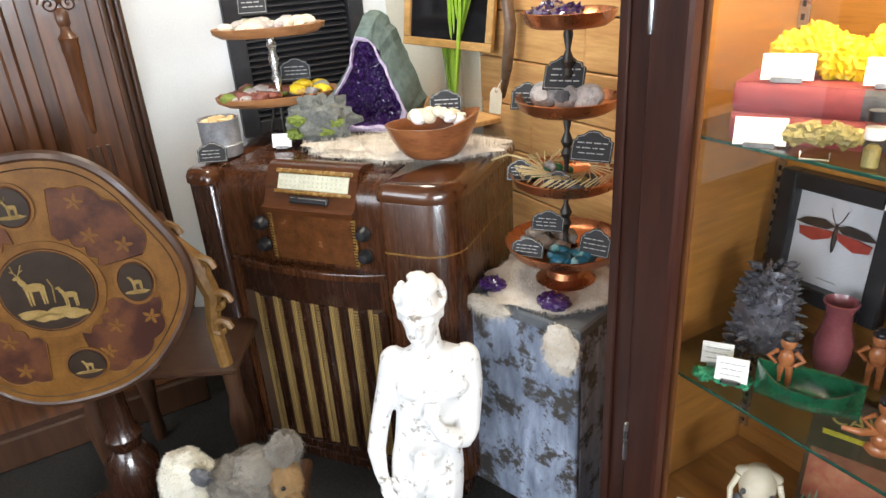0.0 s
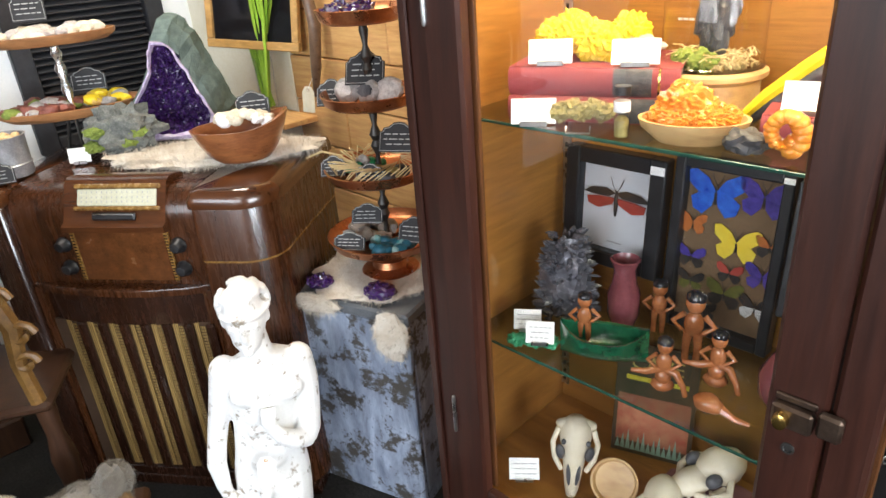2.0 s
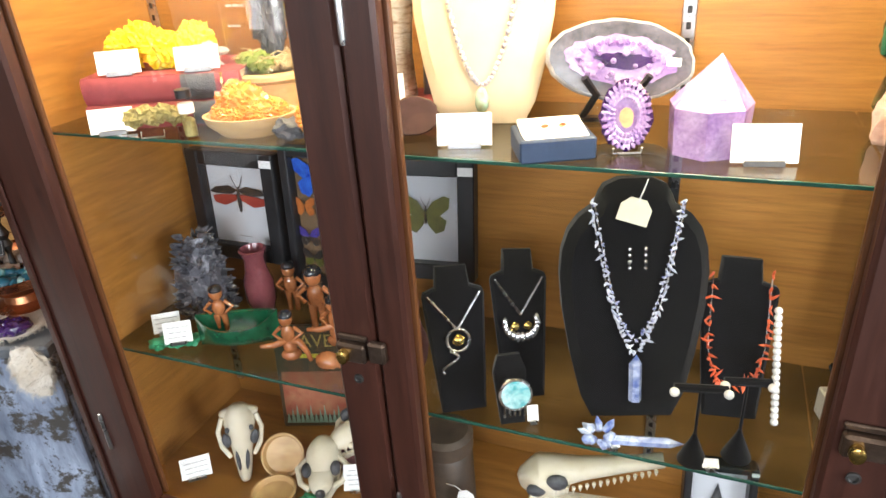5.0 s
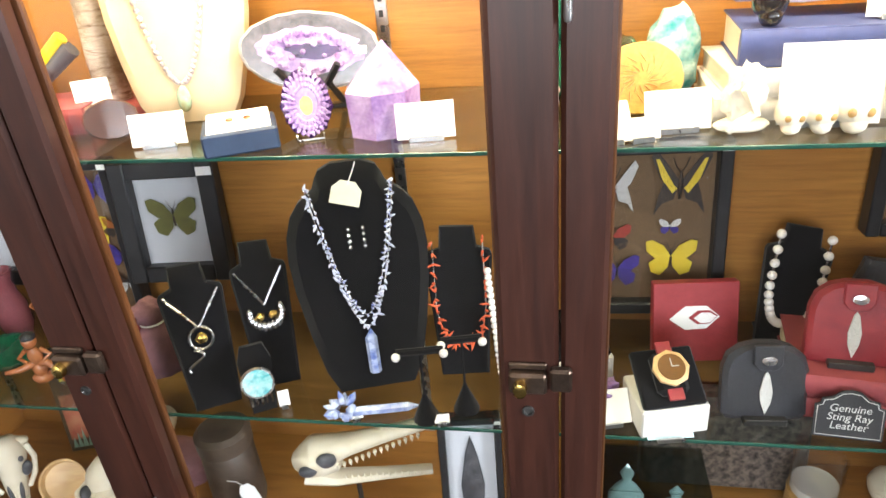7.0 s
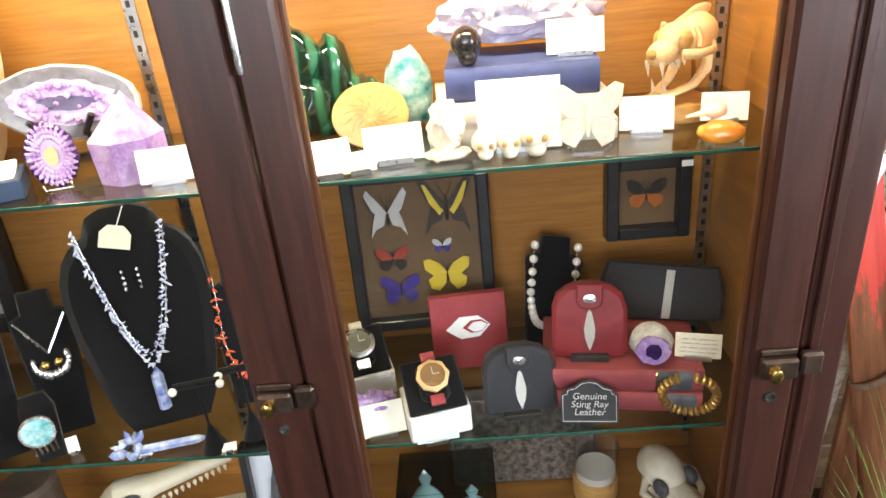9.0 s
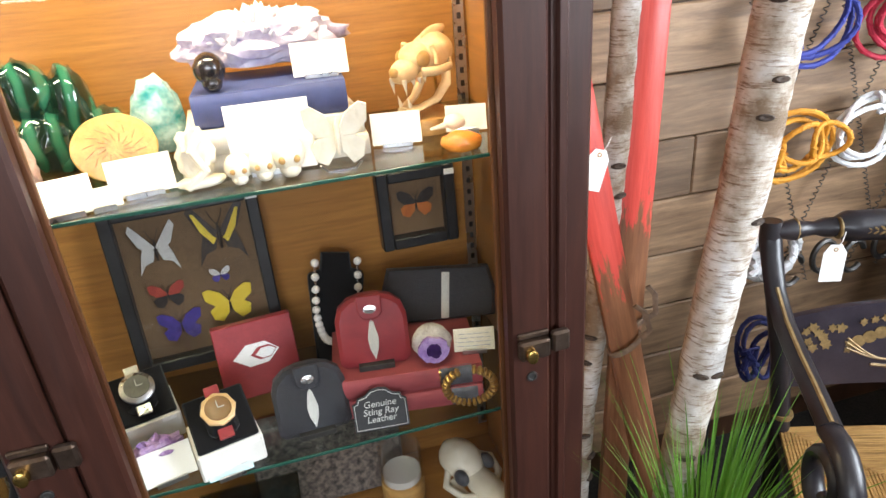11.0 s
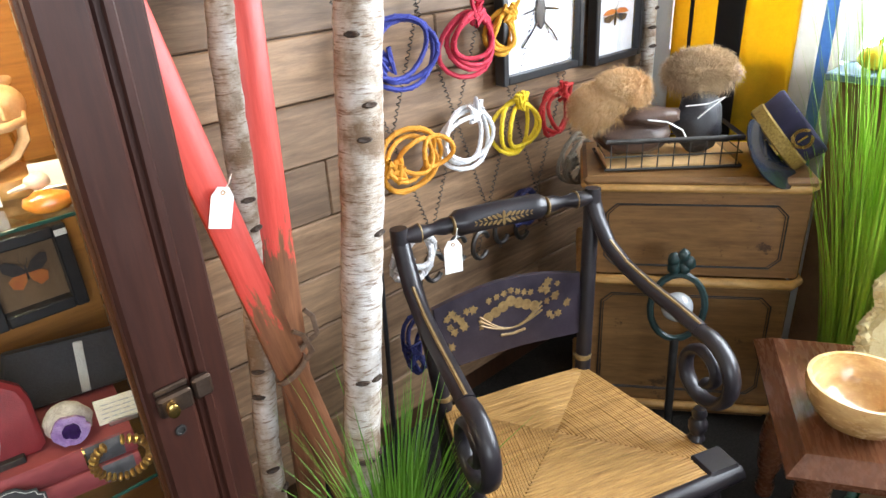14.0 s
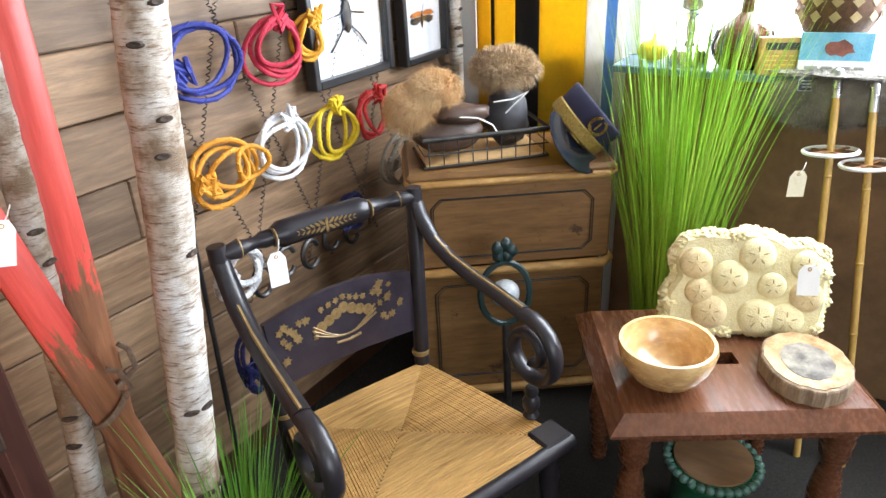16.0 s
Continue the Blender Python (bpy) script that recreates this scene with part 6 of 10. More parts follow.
def skull(m, s, material, label, long=1.6, dark=DARKROCK_AND_SHADE, name="animal_skull"):
    """Braincase, snout along -y, cheek arches, eye sockets, teeth."""
    k = thing(name, m, label, "skull", "skulls")
    cr = join(mv(blob(0.29 * s, 0.38 * s, 0.26 * s, 0.08, 2, 3, 3), 0, 0.1 * s, 0.40 * s), mv(blob(0.22 * s, 0.5 * s * long * 0.62, 0.17 * s, 0.06, 2, 5, 3), 0, -0.42 * s * long * 0.7, 0.34 * s), *[tube([(q * 0.22 * s, 0.12 * s, 0.36 * s), (q * 0.44 * s, -0.08 * s, 0.32 * s), (q * 0.36 * s, -0.34 * s, 0.30 * s), (q * 0.2 * s, -0.46 * s, 0.30 * s)], 0.055 * s, 7) for q in (-1, 1)])
    part("cranium", cr, material, k, smooth=60)
    # solid dark lumps put the hollows' shade into colour
    for q in (-1, 1):
        part("eye_socket", mv(blob(0.09 * s, 0.13 * s, 0.12 * s, 0.05, 2, 1, 2), q * 0.25 * s, -0.18 * s, 0.46 * s), dark, k, "eye socket with its shade coloured dark")
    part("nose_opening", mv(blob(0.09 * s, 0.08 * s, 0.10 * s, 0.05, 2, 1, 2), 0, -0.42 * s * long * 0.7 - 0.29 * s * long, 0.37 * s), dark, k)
    part("jaw", tube([(-0.26 * s, 0.0, 0.22 * s), (-0.2 * s, -0.3 * s * long, 0.08 * s), (-0.06 * s, -0.55 * s * long, 0.07 * s), (0.06 * s, -0.55 * s * long, 0.07 * s), (0.2 * s, -0.3 * s * long, 0.08 * s), (0.26 * s, 0.0, 0.22 * s)], 0.06 * s, 7), material, k)
    part("teeth", join(*[mv(crystal(0.03 * s, 0.12 * s, 5, 0.7), q * (0.09 + 0.03 * i) * s, (-0.52 * long + 0.10 * i) * s, 0.24 * s, 180, 0, 0) for q in (-1, 1) for i in range(5)]), material, k)
    return k


def watch_box(m, face, strap, label, tilt=20):
    b = thing("boxed_watch", m, label, "watch", "boxed watches")
    part("box", span(-0.056, 0.056, -0.05, 0.05, 0, 0.055, 0.003), CASEWHITE, b)
    part("lining", mv(span(-0.052, 0.052, -0.048, 0.052, 0.0, 0.014, 0.003), 0, 0.0, 0.0745, 32, 0, 0), FELT, b, "black padded lining")
    part("cushion", mv(span(-0.026, 0.026, -0.036, 0.036, 0.0, 0.022, 0.008), 0, 0.0, 0.083, 32, 0, 0), FELT, b)
    T = pose(0, -0.008, 0.103, 32, 0, 0) @ Matrix.Scale(1.15, 4)
    part("case", xf(lathe([(0.0, 0), (0.022, 0), (0.0265, 0.004), (0.0265, 0.009), (0.022, 0.012), (0, 0.012)], 8 if strap is LEATHERRED else 20), T), face, b)
    d = part("dial", xf(lathe([(0, 0.012), (0.0195, 0.0121), (0.019, 0.0132), (0, 0.0133)], 24), T), MARQ_RIM if strap is LEATHERRED else IRON, b)
    part("pointer", xf(join(box(0, 0.006, 0.0142, 0.0016, 0.012, 0.0008, 0.0002), box(0.005, 0, 0.0142, 0.010, 0.0016, 0.0008, 0.0002)), T), INK, d)
    part("strap", xf(join(box(0, 0.033, 0.0, 0.022, 0.018, 0.005, 0.001), box(0, -0.034, -0.002, 0.022, 0.02, 0.005, 0.001)), T), strap, b)
    part("price_sticker", span(0.022, 0.048, -0.0512, -0.0503, 0.044, 0.053, 0.0002), PAPER, b)
    return b


def wallet(m, w, h, material, label, lean=14):
    b = thing("leather_wallet", m, label, "wallet", "stingray wallets")
    o = [(-w / 2, 0.01), (-w / 2 + 0.01, 0), (w / 2 - 0.01, 0), (w / 2, 0.01), (w / 2, h * 0.66), (w * 0.44, h * 0.84), (w * 0.3, h * 0.95), (0.12 * w, h), (-0.12 * w, h), (-w * 0.3, h * 0.95), (-w * 0.44, h * 0.84), (-w / 2, h * 0.66)]
    L = pose(0, 0, 0, -lean, 0, 0)
    bd = part("body", xf(plate(o, 0.026, 0.008), L), material, b)
    part("flap", xf(mv(plate([(-0.17 * w, h * 1.0), (-0.17 * w, h * 0.76), (-0.1 * w, h * 0.68), (0.1 * w, h * 0.68), (0.17 * w, h * 0.76), (0.17 * w, h * 1.0)], 0.006, 0.002), 0, -0.0165, 0), L), material, b)
    part("snap", xf(mv(lathe([(0, 0), (0.009, 0), (0.008, 0.004), (0, 0.005)], 14, 1.5, 1), 0, -0.0195, h * 0.82, 90, 0, 0), L), SILVER, b, "oval silver concho snap")
    part("stingray_diamond", xf(mv(plate([(0, h * 0.10), (0.06 * w, h * 0.26), (0.075 * w, h * 0.4), (0.03 * w, h * 0.62), (0, h * 0.66), (-0.03 * w, h * 0.62), (-0.075 * w, h * 0.4), (-0.06 * w, h * 0.26)], 0.003), 0, -0.0145, 0), L), STINGRAY, b, "pale pearl-beaded inlay")
    part("stand", span(-w * 0.25, w * 0.25, -0.022, 0.02, 0, 0.012, 0.001), IRON, b)
    return b


# ---- bay one, upper shelf ----
Z1, Z2, Z3 = SHELF_1, SHELF_2, SHELF_3
book(pose(-0.622, 1.13, Z1, 0, 0, 22), 0.30, 0.18, 0.046, BOOKRED, "thick faded red cloth-bound book lying flat", [(0.05, 0.07)])
book(pose(-0.622, 1.135, Z1 + 0.0465, 0, 0, 20), 0.30, 0.18, 0.05, BOOKRED, "worn red book stacked on another", [(0.04, 0.065), (0.115, 0.004)])
sul = thing("sulphur_crystal", pose(-0.63, 1.12, Z1 + 0.098, 0, 0, 25), "bright yellow sulphur crystal on the books", "mineral")
part("lump", mv(join(*[mv(blob(0.036, 0.032, 0.036, 0.32, 5.5, i, 4), -0.07 + i * 0.033, 0.006 * math.sin(i * 2), 0.036 + 0.012 * math.sin(i * 1.7)) for i in range(5)]), 0, 0, 0), SULPHUR, sul, smooth=25)
rock("white_quartz_cluster", -0.555, 1.14, Z1 + 0.098, 0.08, 0.05, 0.045, PALEROCK, "pale quartz cluster on the books", seed=3, amp=0.6)
card(-0.665, 1.035, Z1 + 0.098, 0.078, 0.042, 30)
card(-0.525, 1.085, Z1 + 0.098, 0.08, 0.042, 26)
card(-0.665, 0.985, Z1, 0.08, 0.045, 33)
py = thing("ore_specimen", pose(-0.575, 0.995, Z1, 0, 0, 30), "green-brown ore specimen on a clear stand", "mineral")
part("specimen", join(*[mv(blob(0.018, 0.015, 0.016, 0.5, 4.5, i, 3), -0.03 + 0.018 * i, 0, 0.034 + 0.006 * (i % 2)) for i in range(5)]), PYRITE, py, smooth=25)
part("stand", tube([(-0.02, -0.012, 0.012), (-0.02, -0.018, 0.0015), (0.02, -0.018, 0.0015), (0.02, -0.012, 0.012)], 0.0015, 5), STEEL, py)
vi = thing("specimen_vial", pose(-0.495, 1.0, Z1), "small glass vial with black cap and flakes", "vial")
part("glass", lathe([(0.0, 0.001), (0.013, 0.001), (0.013, 0.068), (0.011, 0.07), (0.0, 0.07)], 16), GLASS, vi)
part("filling", lathe([(0.0, 0.003), (0.0115, 0.003), (0.0115, 0.030), (0.006, 0.036), (0.0, 0.034)], 14), PYRITE, vi, "brown mineral flakes")
part("label", lathe([(0.0132, 0.044), (0.0136, 0.0445), (0.0136, 0.0605), (0.0132, 0.061)], 16), PAPER, vi, "small white label")
part("cap", lathe([(0.0, 0.071), (0.0135, 0.071), (0.0135, 0.085), (0, 0.086)], 16), BLACK, vi)
bw = thing("amber_bowl", pose(-0.395, 1.045, Z1, 0, 0, 20), "shallow pale wooden bowl heaped with amber crystal", "bowl")
part("bowl", lathe([(0.0, 0.0), (0.055, 0.0), (0.08, 0.022), (0.085, 0.036), (0.079, 0.036), (0.07, 0.02), (0.0, 0.016)], 28, 1.0, 0.7), PALEWOOD, bw)
part("amber", join(*[mv(blob(0.026, 0.022, 0.020, 0.30, 6.0, i + 20, 4), 0.044 * math.cos(i * 1.05), 0.029 * math.sin(i * 1.05), 0.038) for i in range(6)], mv(blob(0.044, 0.034, 0.036, 0.28, 6.0, 9, 4), -0.012, 0, 0.052), mv(blob(0.016, 0.014, 0.012, 0.3, 5, 7, 3), -0.02, 0, 0.084)), AMBER, bw, smooth=20)
cl = thing("glass_cloche", pose(-0.455, 1.22, Z1 + 0.0), "glass dome on a wooden base with moss and a figure", "cloche")
part("base", lathe([(0.0, 0.0), (0.088, 0.0), (0.092, 0.012), (0.084, 0.022), (0.084, 0.060), (0.095, 0.068), (0.095, 0.076), (0.088, 0.080), (0, 0.080)], 32), PALEWOOD, cl)
part("dome", lathe([(0.085, 0.081), (0.0855, 0.085), (0.085, 0.215), (0.07, 0.275), (0.04, 0.305), (0.0, 0.315)], 32), GLASS, cl)
part("dome_foot", lathe([(0.0835, 0.0805), (0.0885, 0.0815), (0.0885, 0.0865), (0.086, 0.089), (0.0835, 0.087)], 32), GLASS, cl)
part("moss", join(*[mv(blob(0.024, 0.024, 0.018, 0.5, 5, i, 3), -0.028 + 0.018 * i, -0.040 + 0.012 * math.sin(i * 1.9), 0.096) for i in range(3)]), MOSSG, cl)
rnd = random.Random(3)
straw = []
for i in range(150):
    a, q = rnd.uniform(0, 6.28), 0.072 * math.sqrt(rnd.random())
    b, k = rnd.uniform(0, 6.28), rnd.uniform(0.012, 0.028)
    x, y, z = q * math.cos(a), q * math.sin(a), 0.086 + rnd.uniform(0, 0.024)
    k = min(k, 0.082 - q)
    straw.append(tube([(x - k * math.cos(b), y - k * math.sin(b), max(0.083, z - 0.006)), (x, y, z + rnd.uniform(0, 0.006)), (x + k * math.cos(b), y + k * math.sin(b), max(0.083, z - rnd.uniform(-0.006, 0.012)))], 0.0011, 4))
part("straw", join(*straw), STRAW, cl)
part("petrified_wood", mv(blob(0.032, 0.028, 0.085, 0.35, 5, 11, 4), 0, 0.01, 0.180), DARKROCK_AND_SHADE, cl, smooth=30)
part("painted_words", join(mv(strokes(0.05, 0.04, 2, 4), 0.0, -0.0865, 0.215), mv(strokes(0.03, 0.02, 1, 5), -0.01, -0.0865, 0.17)), CHALKWHITE, cl)
ft = thing("painted_branch", pose(-0.30, 1.17, Z1, 0, 0, 10), "yellow and blue-grey striped curved horn", "horn")
part("stripe", tube([(-0.07, 0, 0.01), (-0.03, 0, 0.055), (0.02, 0, 0.10), (0.08, 0, 0.15)], [0.008, 0.011, 0.012, 0.012], 8), SULPHUR, ft)
part("horn", tube([(-0.058, 0.002, 0.008), (-0.012, 0.002, 0.05), (0.035, 0.002, 0.09), (0.09, 0.002, 0.13)], [0.008, 0.011, 0.014, 0.016], 10), DARKROCK_AND_SHADE, ft)
rock("split_stone", -0.305, 1.03, Z1, 0.065, 0.05, 0.035, DARKROCK_AND_SHADE, "dark split stone with a pale cut face", seed=8)
am = thing("ammonite", pose(-0.245, 1.01, Z1, 0, 0, 15), "iridescent ribbed ammonite fossil", "fossil")
part("shell", join(*[mv(blob(0.016 * (1 - i * 0.03), 0.02, 0.013 * (1 - i * 0.03), 0.1, 2, i, 2), 0.024 * (1 - i * 0.03) * math.cos(i * 0.42 - 1), 0, 0.042 + 0.028 * (1 - i * 0.03) * math.sin(i * 0.42 - 1)) for i in range(17)]), AMBER, am)
book(pose(-0.25, 1.16, Z1, 0, 0, 12), 0.14, 0.14, 0.045, BOOKRED, "small red book lying flat", [(0.0, 0.03)])
card(-0.255, 1.10, Z1 + 0.0455, 0.06, 0.045, 12)

# ---- bay one, middle shelf ----
fm = insect_frame(pose(-0.686, 1.305, 0.775, -4, 0, 0), 0.25, 0.275, 0.036, MOUNTWHITE, "black-framed red-winged insect on white card")
insect(fm, 0, 0.15, 0.085, DARKWING, REDWING, "bug")
part("caption_bar", span(-0.02, 0.02, -0.0035, -0.0031, 0.052, 0.055, 0.0001), INK, fm)
fb = insect_frame(pose(-0.425, 1.30, Z2, -4, 0, 0), 0.235, 0.385, 0.022, MOUNTTAN, "black-framed collection of many coloured butterflies")
for x, z, s, a, b in ((-0.035, 0.31, 0.06, BLUEWING, BLUEWING), (0.06, 0.32, 0.05, VIOLETWING, VIOLETWING), (0.02, 0.215, 0.048, YELLOWWING, YELLOWWING), (-0.075, 0.24, 0.03, ORANGEWING, ORANGEWING), (0.085, 0.225, 0.03, ORANGEWING, DARKWING), (-0.07, 0.165, 0.032, VIOLETWING, DARKWING), (0.015, 0.15, 0.028, REDWING, DARKWING), (0.08, 0.16, 0.036, VIOLETWING, VIOLETWING), (-0.065, 0.11, 0.03, DARKWING, GREENWING), (0.01, 0.10, 0.04, GREENWING, DARKWING), (0.075, 0.09, 0.035, DARKWING, PALEWING), (-0.03, 0.05, 0.03, DARKWING, DARKWING)):
    insect(fb, x, z, s, a, b)
gc = thing("grey_crystal_specimen", pose(-0.715, 1.16, Z2, 0, 0, 30), "tall spiky dark grey crystal specimen", "mineral")
part("core", mv(blob(0.055, 0.035, 0.11, 0.3, 2, 5, 3, True), 0, 0, 0.09), GREYCRYSTAL, gc, smooth=20)
rnd = random.Random(6)
sp = []
for i in range(240):
    z = rnd.uniform(0.005, 0.215)
    a = rnd.uniform(0, 6.283)
    rr = 0.055 * (1 - (z / 0.24) ** 2) ** 0.5
    d = Vector((math.cos(a), 0.7 * math.sin(a), rnd.uniform(-0.2, 0.8)))
    sp.append(aim(crystal(rnd.uniform(0.003, 0.007), rnd.uniform(0.014, 0.03), 4, 0.4), (rr * math.cos(a), 0.65 * rr * math.sin(a), z), d))
part("crystals", join(*sp), GREYCRYSTAL, gc, smooth=0)
cn_ = thing("ceramic_canoe", pose(-0.56, 1.075, Z2, 0, 0, 24), "glossy green ceramic canoe with ribbed sides", "canoe")
v, f = [], []
N, K = 22, 9
for i in range(N + 1):
    t = -1 + 2 * i / N
    hw = 0.044 * (1 - abs(t) ** 2.6) + 0.003
    zt = 0.058 + 0.022 * abs(t) ** 3
    ring = []
    for k in range(K):
        u = -1 + 2 * k / (K - 1)
        rib = 1 + 0.03 * (i % 2)
        ring.append((t * 0.09, hw * rib * math.sin(u * 1.45), zt - (zt - 0.002) * math.cos(u * 1.45) ** 0.8 if abs(u) < 1 else zt))
    for k in range(K - 1, -1, -1):
        p = ring[k]
        ring.append((p[0] * 0.95, p[1] * 0.84, max(p[2] - 0.002, 0.016)))
    v += ring
M2 = 2 * K
for i in range(N):
    for k in range(M2):
        f.append((i * M2 + k, (i + 1) * M2 + k, (i + 1) * M2 + (k + 1) % M2, i * M2 + (k + 1) % M2))
part("hull", (v, f), CERAMIC, cn_, smooth=50)
for x, y, z, h, yw, sd, kd in ((-0.615, 1.085, Z2 + 0.012, 0.118, 30, 1, "stand"), (-0.525, 1.235, Z2, 0.125, 20, 2, "stand"), (-0.42, 1.18, Z2, 0.155, 15, 3, "stand"), (-0.415, 1.055, Z2, 0.115, 20, 4, "sit"), (-0.345, 1.13, Z2, 0.12, 10, 5, "sit")):
    figurine(pose(x, y, z, 0, 0, yw), h, sd, "small glossy brown glazed figurine with black cap", kd)
single("glazed_shell", join(mv(blob(0.026, 0.02, 0.02, 0.2, 2, 4, 3), -0.02, 0, 0.019), tube([(0, 0, 0.015), (0.03, -0.01, 0.008), (0.055, -0.01, 0.006)], [0.01, 0.006, 0.004], 7)), FIGBROWN, pose(-0.30, 1.05, Z2, 0, 0, 10), "small glossy pinkish-brown glazed tail piece", "figurine")
single("mauve_vase", lathe([(0, 0), (0.026, 0), (0.036, 0.03), (0.036, 0.08), (0.026, 0.11), (0.024, 0.14), (0.033, 0.162), (0.029, 0.164), (0.02, 0.14), (0.02, 0.1), (0.0, 0.09)], 24), MAUVEGLASS, pose(-0.60, 1.215, Z2), "dark mauve glazed pottery vase", "vase")
single("mauve_pot", lathe([(0, 0), (0.025, 0), (0.05, 0.04), (0.052, 0.08), (0.035, 0.115), (0.03, 0.12), (0, 0.12)], 24), MAUVEGLASS, pose(-0.215, 1.13, Z2), "rounded dark mauve glazed pot", "pot")
card(-0.725, 1.03, Z2 + 0.022, 0.06, 0.045, 34, "white card with printed lines beside green mineral", 3, 20, 3)
card(-0.672, 1.005, Z2 + 0.02, 0.06, 0.048, 32, "white card with printed lines beside green mineral", 4, 20, 3)
single("green_mineral", join(*[mv(blob(0.02, 0.018, 0.012, 0.6, 2.5, i, 3, True), -0.036 + 0.018 * i, 0.006 * (i % 2), 0.010) for i in range(5)]), GREENROCK, pose(-0.70, 1.02, Z2, 0, 0, 30), "crusty bright green mineral on the glass", "mineral", smooth=20)

# ---- bay one, bottom ----
ls = thing("long_skull", pose(-0.605, 1.03, Z3 + 0.003, -14, 4, 36) @ Matrix.Scale(0.82, 4), "long pale animal skull standing on its snout", "skull", "skulls")
part("cranium", join(tube([(0, 0, 0.0), (0, 0, 0.02), (0, 0.004, 0.08), (0, 0.006, 0.14), (0, 0.008, 0.18), (0, 0.010, 0.215), (0, 0.012, 0.236)], [0.014, 0.019, 0.028, 0.036, 0.046, 0.044, 0.020], 18, False, 1.12), mv(blob(0.058, 0.030, 0.020, 0.06, 2, 3, 3), 0, 0.010, 0.212),
                     *[tube([(q * 0.048, -0.004, 0.205), (q * 0.062, -0.010, 0.165), (q * 0.054, -0.014, 0.120), (q * 0.034, -0.014, 0.085)], [0.008, 0.0075, 0.008, 0.007], 8) for q in (-1, 1)]), BONE, ls, smooth=60)
# sockets and slits are dark lumps, shade given as colour
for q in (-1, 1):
    part("eye_socket", mv(blob(0.013, 0.010, 0.023, 0.05, 2, 1, 2), q * 0.040, -0.022, 0.142, 0, q * 12, 0), DARKROCK_AND_SHADE, ls, "eye socket with its shade coloured dark")
    part("brow_hole", mv(blob(0.007, 0.006, 0.009, 0.05, 2, 1, 2), q * 0.034, -0.034, 0.178), DARKROCK_AND_SHADE, ls)
    part("snout_slit", mv(blob(0.0065, 0.006, 0.034, 0.05, 2, 1, 2), q * 0.013, -0.024, 0.075, 0, q * 5, 0), DARKROCK_AND_SHADE, ls, "nasal slit with its shade coloured dark")
cav = thing("paperback_book", pose(-0.535, 1.262, Z3, -8, 0, 18), "upright booklet with a red and green cave picture cover", "book")
part("pages", span(-0.092, 0.092, -0.003, 0.016, 0.004, 0.292, 0.001), PAGES, cav)
part("cover", span(-0.095, 0.095, -0.006, -0.0035, 0.0, 0.297, 0.001), surface("dark_cover", (0.05, 0.035, 0.02), (0.11, 0.07, 0.03), 0.4, bump=0.03, coat=0.4), cav)
t_ = new("writing", words("CAVE", 0.05))
t_.data.materials.append(YELLOWDISC)
t_.data.shear = 0.0
t_.parent = cav
t_.matrix_local = pose(0, -0.0075, 0.252, 90, 0, 0)
part("title_bar", span(-0.07, 0.075, -0.0075, -0.0065, 0.205, 0.217, 0.0003), YELLOWWING, cav)
part("cover_picture", span(-0.085, 0.085, -0.0075, -0.0065, 0.035, 0.165, 0.0003), surface("cover_picture_print", (0.30, 0.05, 0.03), (0.42, 0.20, 0.10), 0.5, scale=35, bump=0), cav, "red-brown cover picture")
part("cover_grass", join(*[mv(plate([(0, 0), (0.012, 0), (0.006, 0.03 + 0.012 * (i % 3))], 0.001), -0.085 + i * 0.0125, -0.0082, 0.012) for i in range(13)]), surface("pale_green_print", (0.20, 0.34, 0.26), (0.30, 0.46, 0.36), 0.5, bump=0), cav)
for x, y, tl in ((-0.53, 1.10, -55), (-0.50, 1.00, 0)):
    single("wooden_dish", mv(lathe([(0, 0), (0.035, 0.0), (0.05, 0.012), (0.054, 0.026), (0.049, 0.027), (0.044, 0.014), (0, 0.008)], 26), 0, 0, 0.03 if tl else 0.0, -tl, 0, 0), PALEWOOD, pose(x, y, Z3 + (0.012 if tl else 0), 0, 0, 20), "small turned wooden dish", "dish", "wooden dishes")
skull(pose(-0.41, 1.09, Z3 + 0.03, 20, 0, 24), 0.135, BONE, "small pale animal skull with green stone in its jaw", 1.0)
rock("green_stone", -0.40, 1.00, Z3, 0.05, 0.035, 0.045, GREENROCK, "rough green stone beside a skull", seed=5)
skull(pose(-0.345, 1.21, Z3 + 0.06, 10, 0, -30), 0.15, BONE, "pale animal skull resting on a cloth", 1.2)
single("dark_cloth", slab(ellipse(0, 0, 0.12, 0.07, 28, 0.08, 3), 0, 0.06, 0.015), CLOTHPINK, pose(-0.33, 1.19, Z3), "folded dark mauve cloth under a skull", "cloth")
card(-0.69, 0.965, Z3 + 0.04, 0.07, 0.05, 40, "pale blue printed card on the bottom board", 5, 30, 3)
card(-0.30, 1.06, Z3 + 0.03, 0.075, 0.06, 22, "white printed card on the bottom board", 6, 30, 4)

# ---- bay two, upper shelf ----
bust(pose(0.0, 1.165, Z1, 0, 0, 12), 0.24, 0.36, CREAMFELT, "cream linen jewellery bust with shell necklace", 0.55, 0.05)
pts = [(0.075 * math.copysign(abs(t) ** 0.8, t), 0.30 - 0.235 * (1 - abs(t) ** 1.5)) for t in [-1 + 2 * i / 44 for i in range(45)]]
bead_string("shell_necklace", pose(0.0, 1.165, Z1, 0, 0, 12) @ on_slope(12, -0.030), pts, 0.0048, surface("mixed_bead", (0.25, 0.18, 0.20), (0.72, 0.68, 0.66), 0.25, scale=90, coat=0.5, bump=0), "beaded necklace of pale and mauve shells")
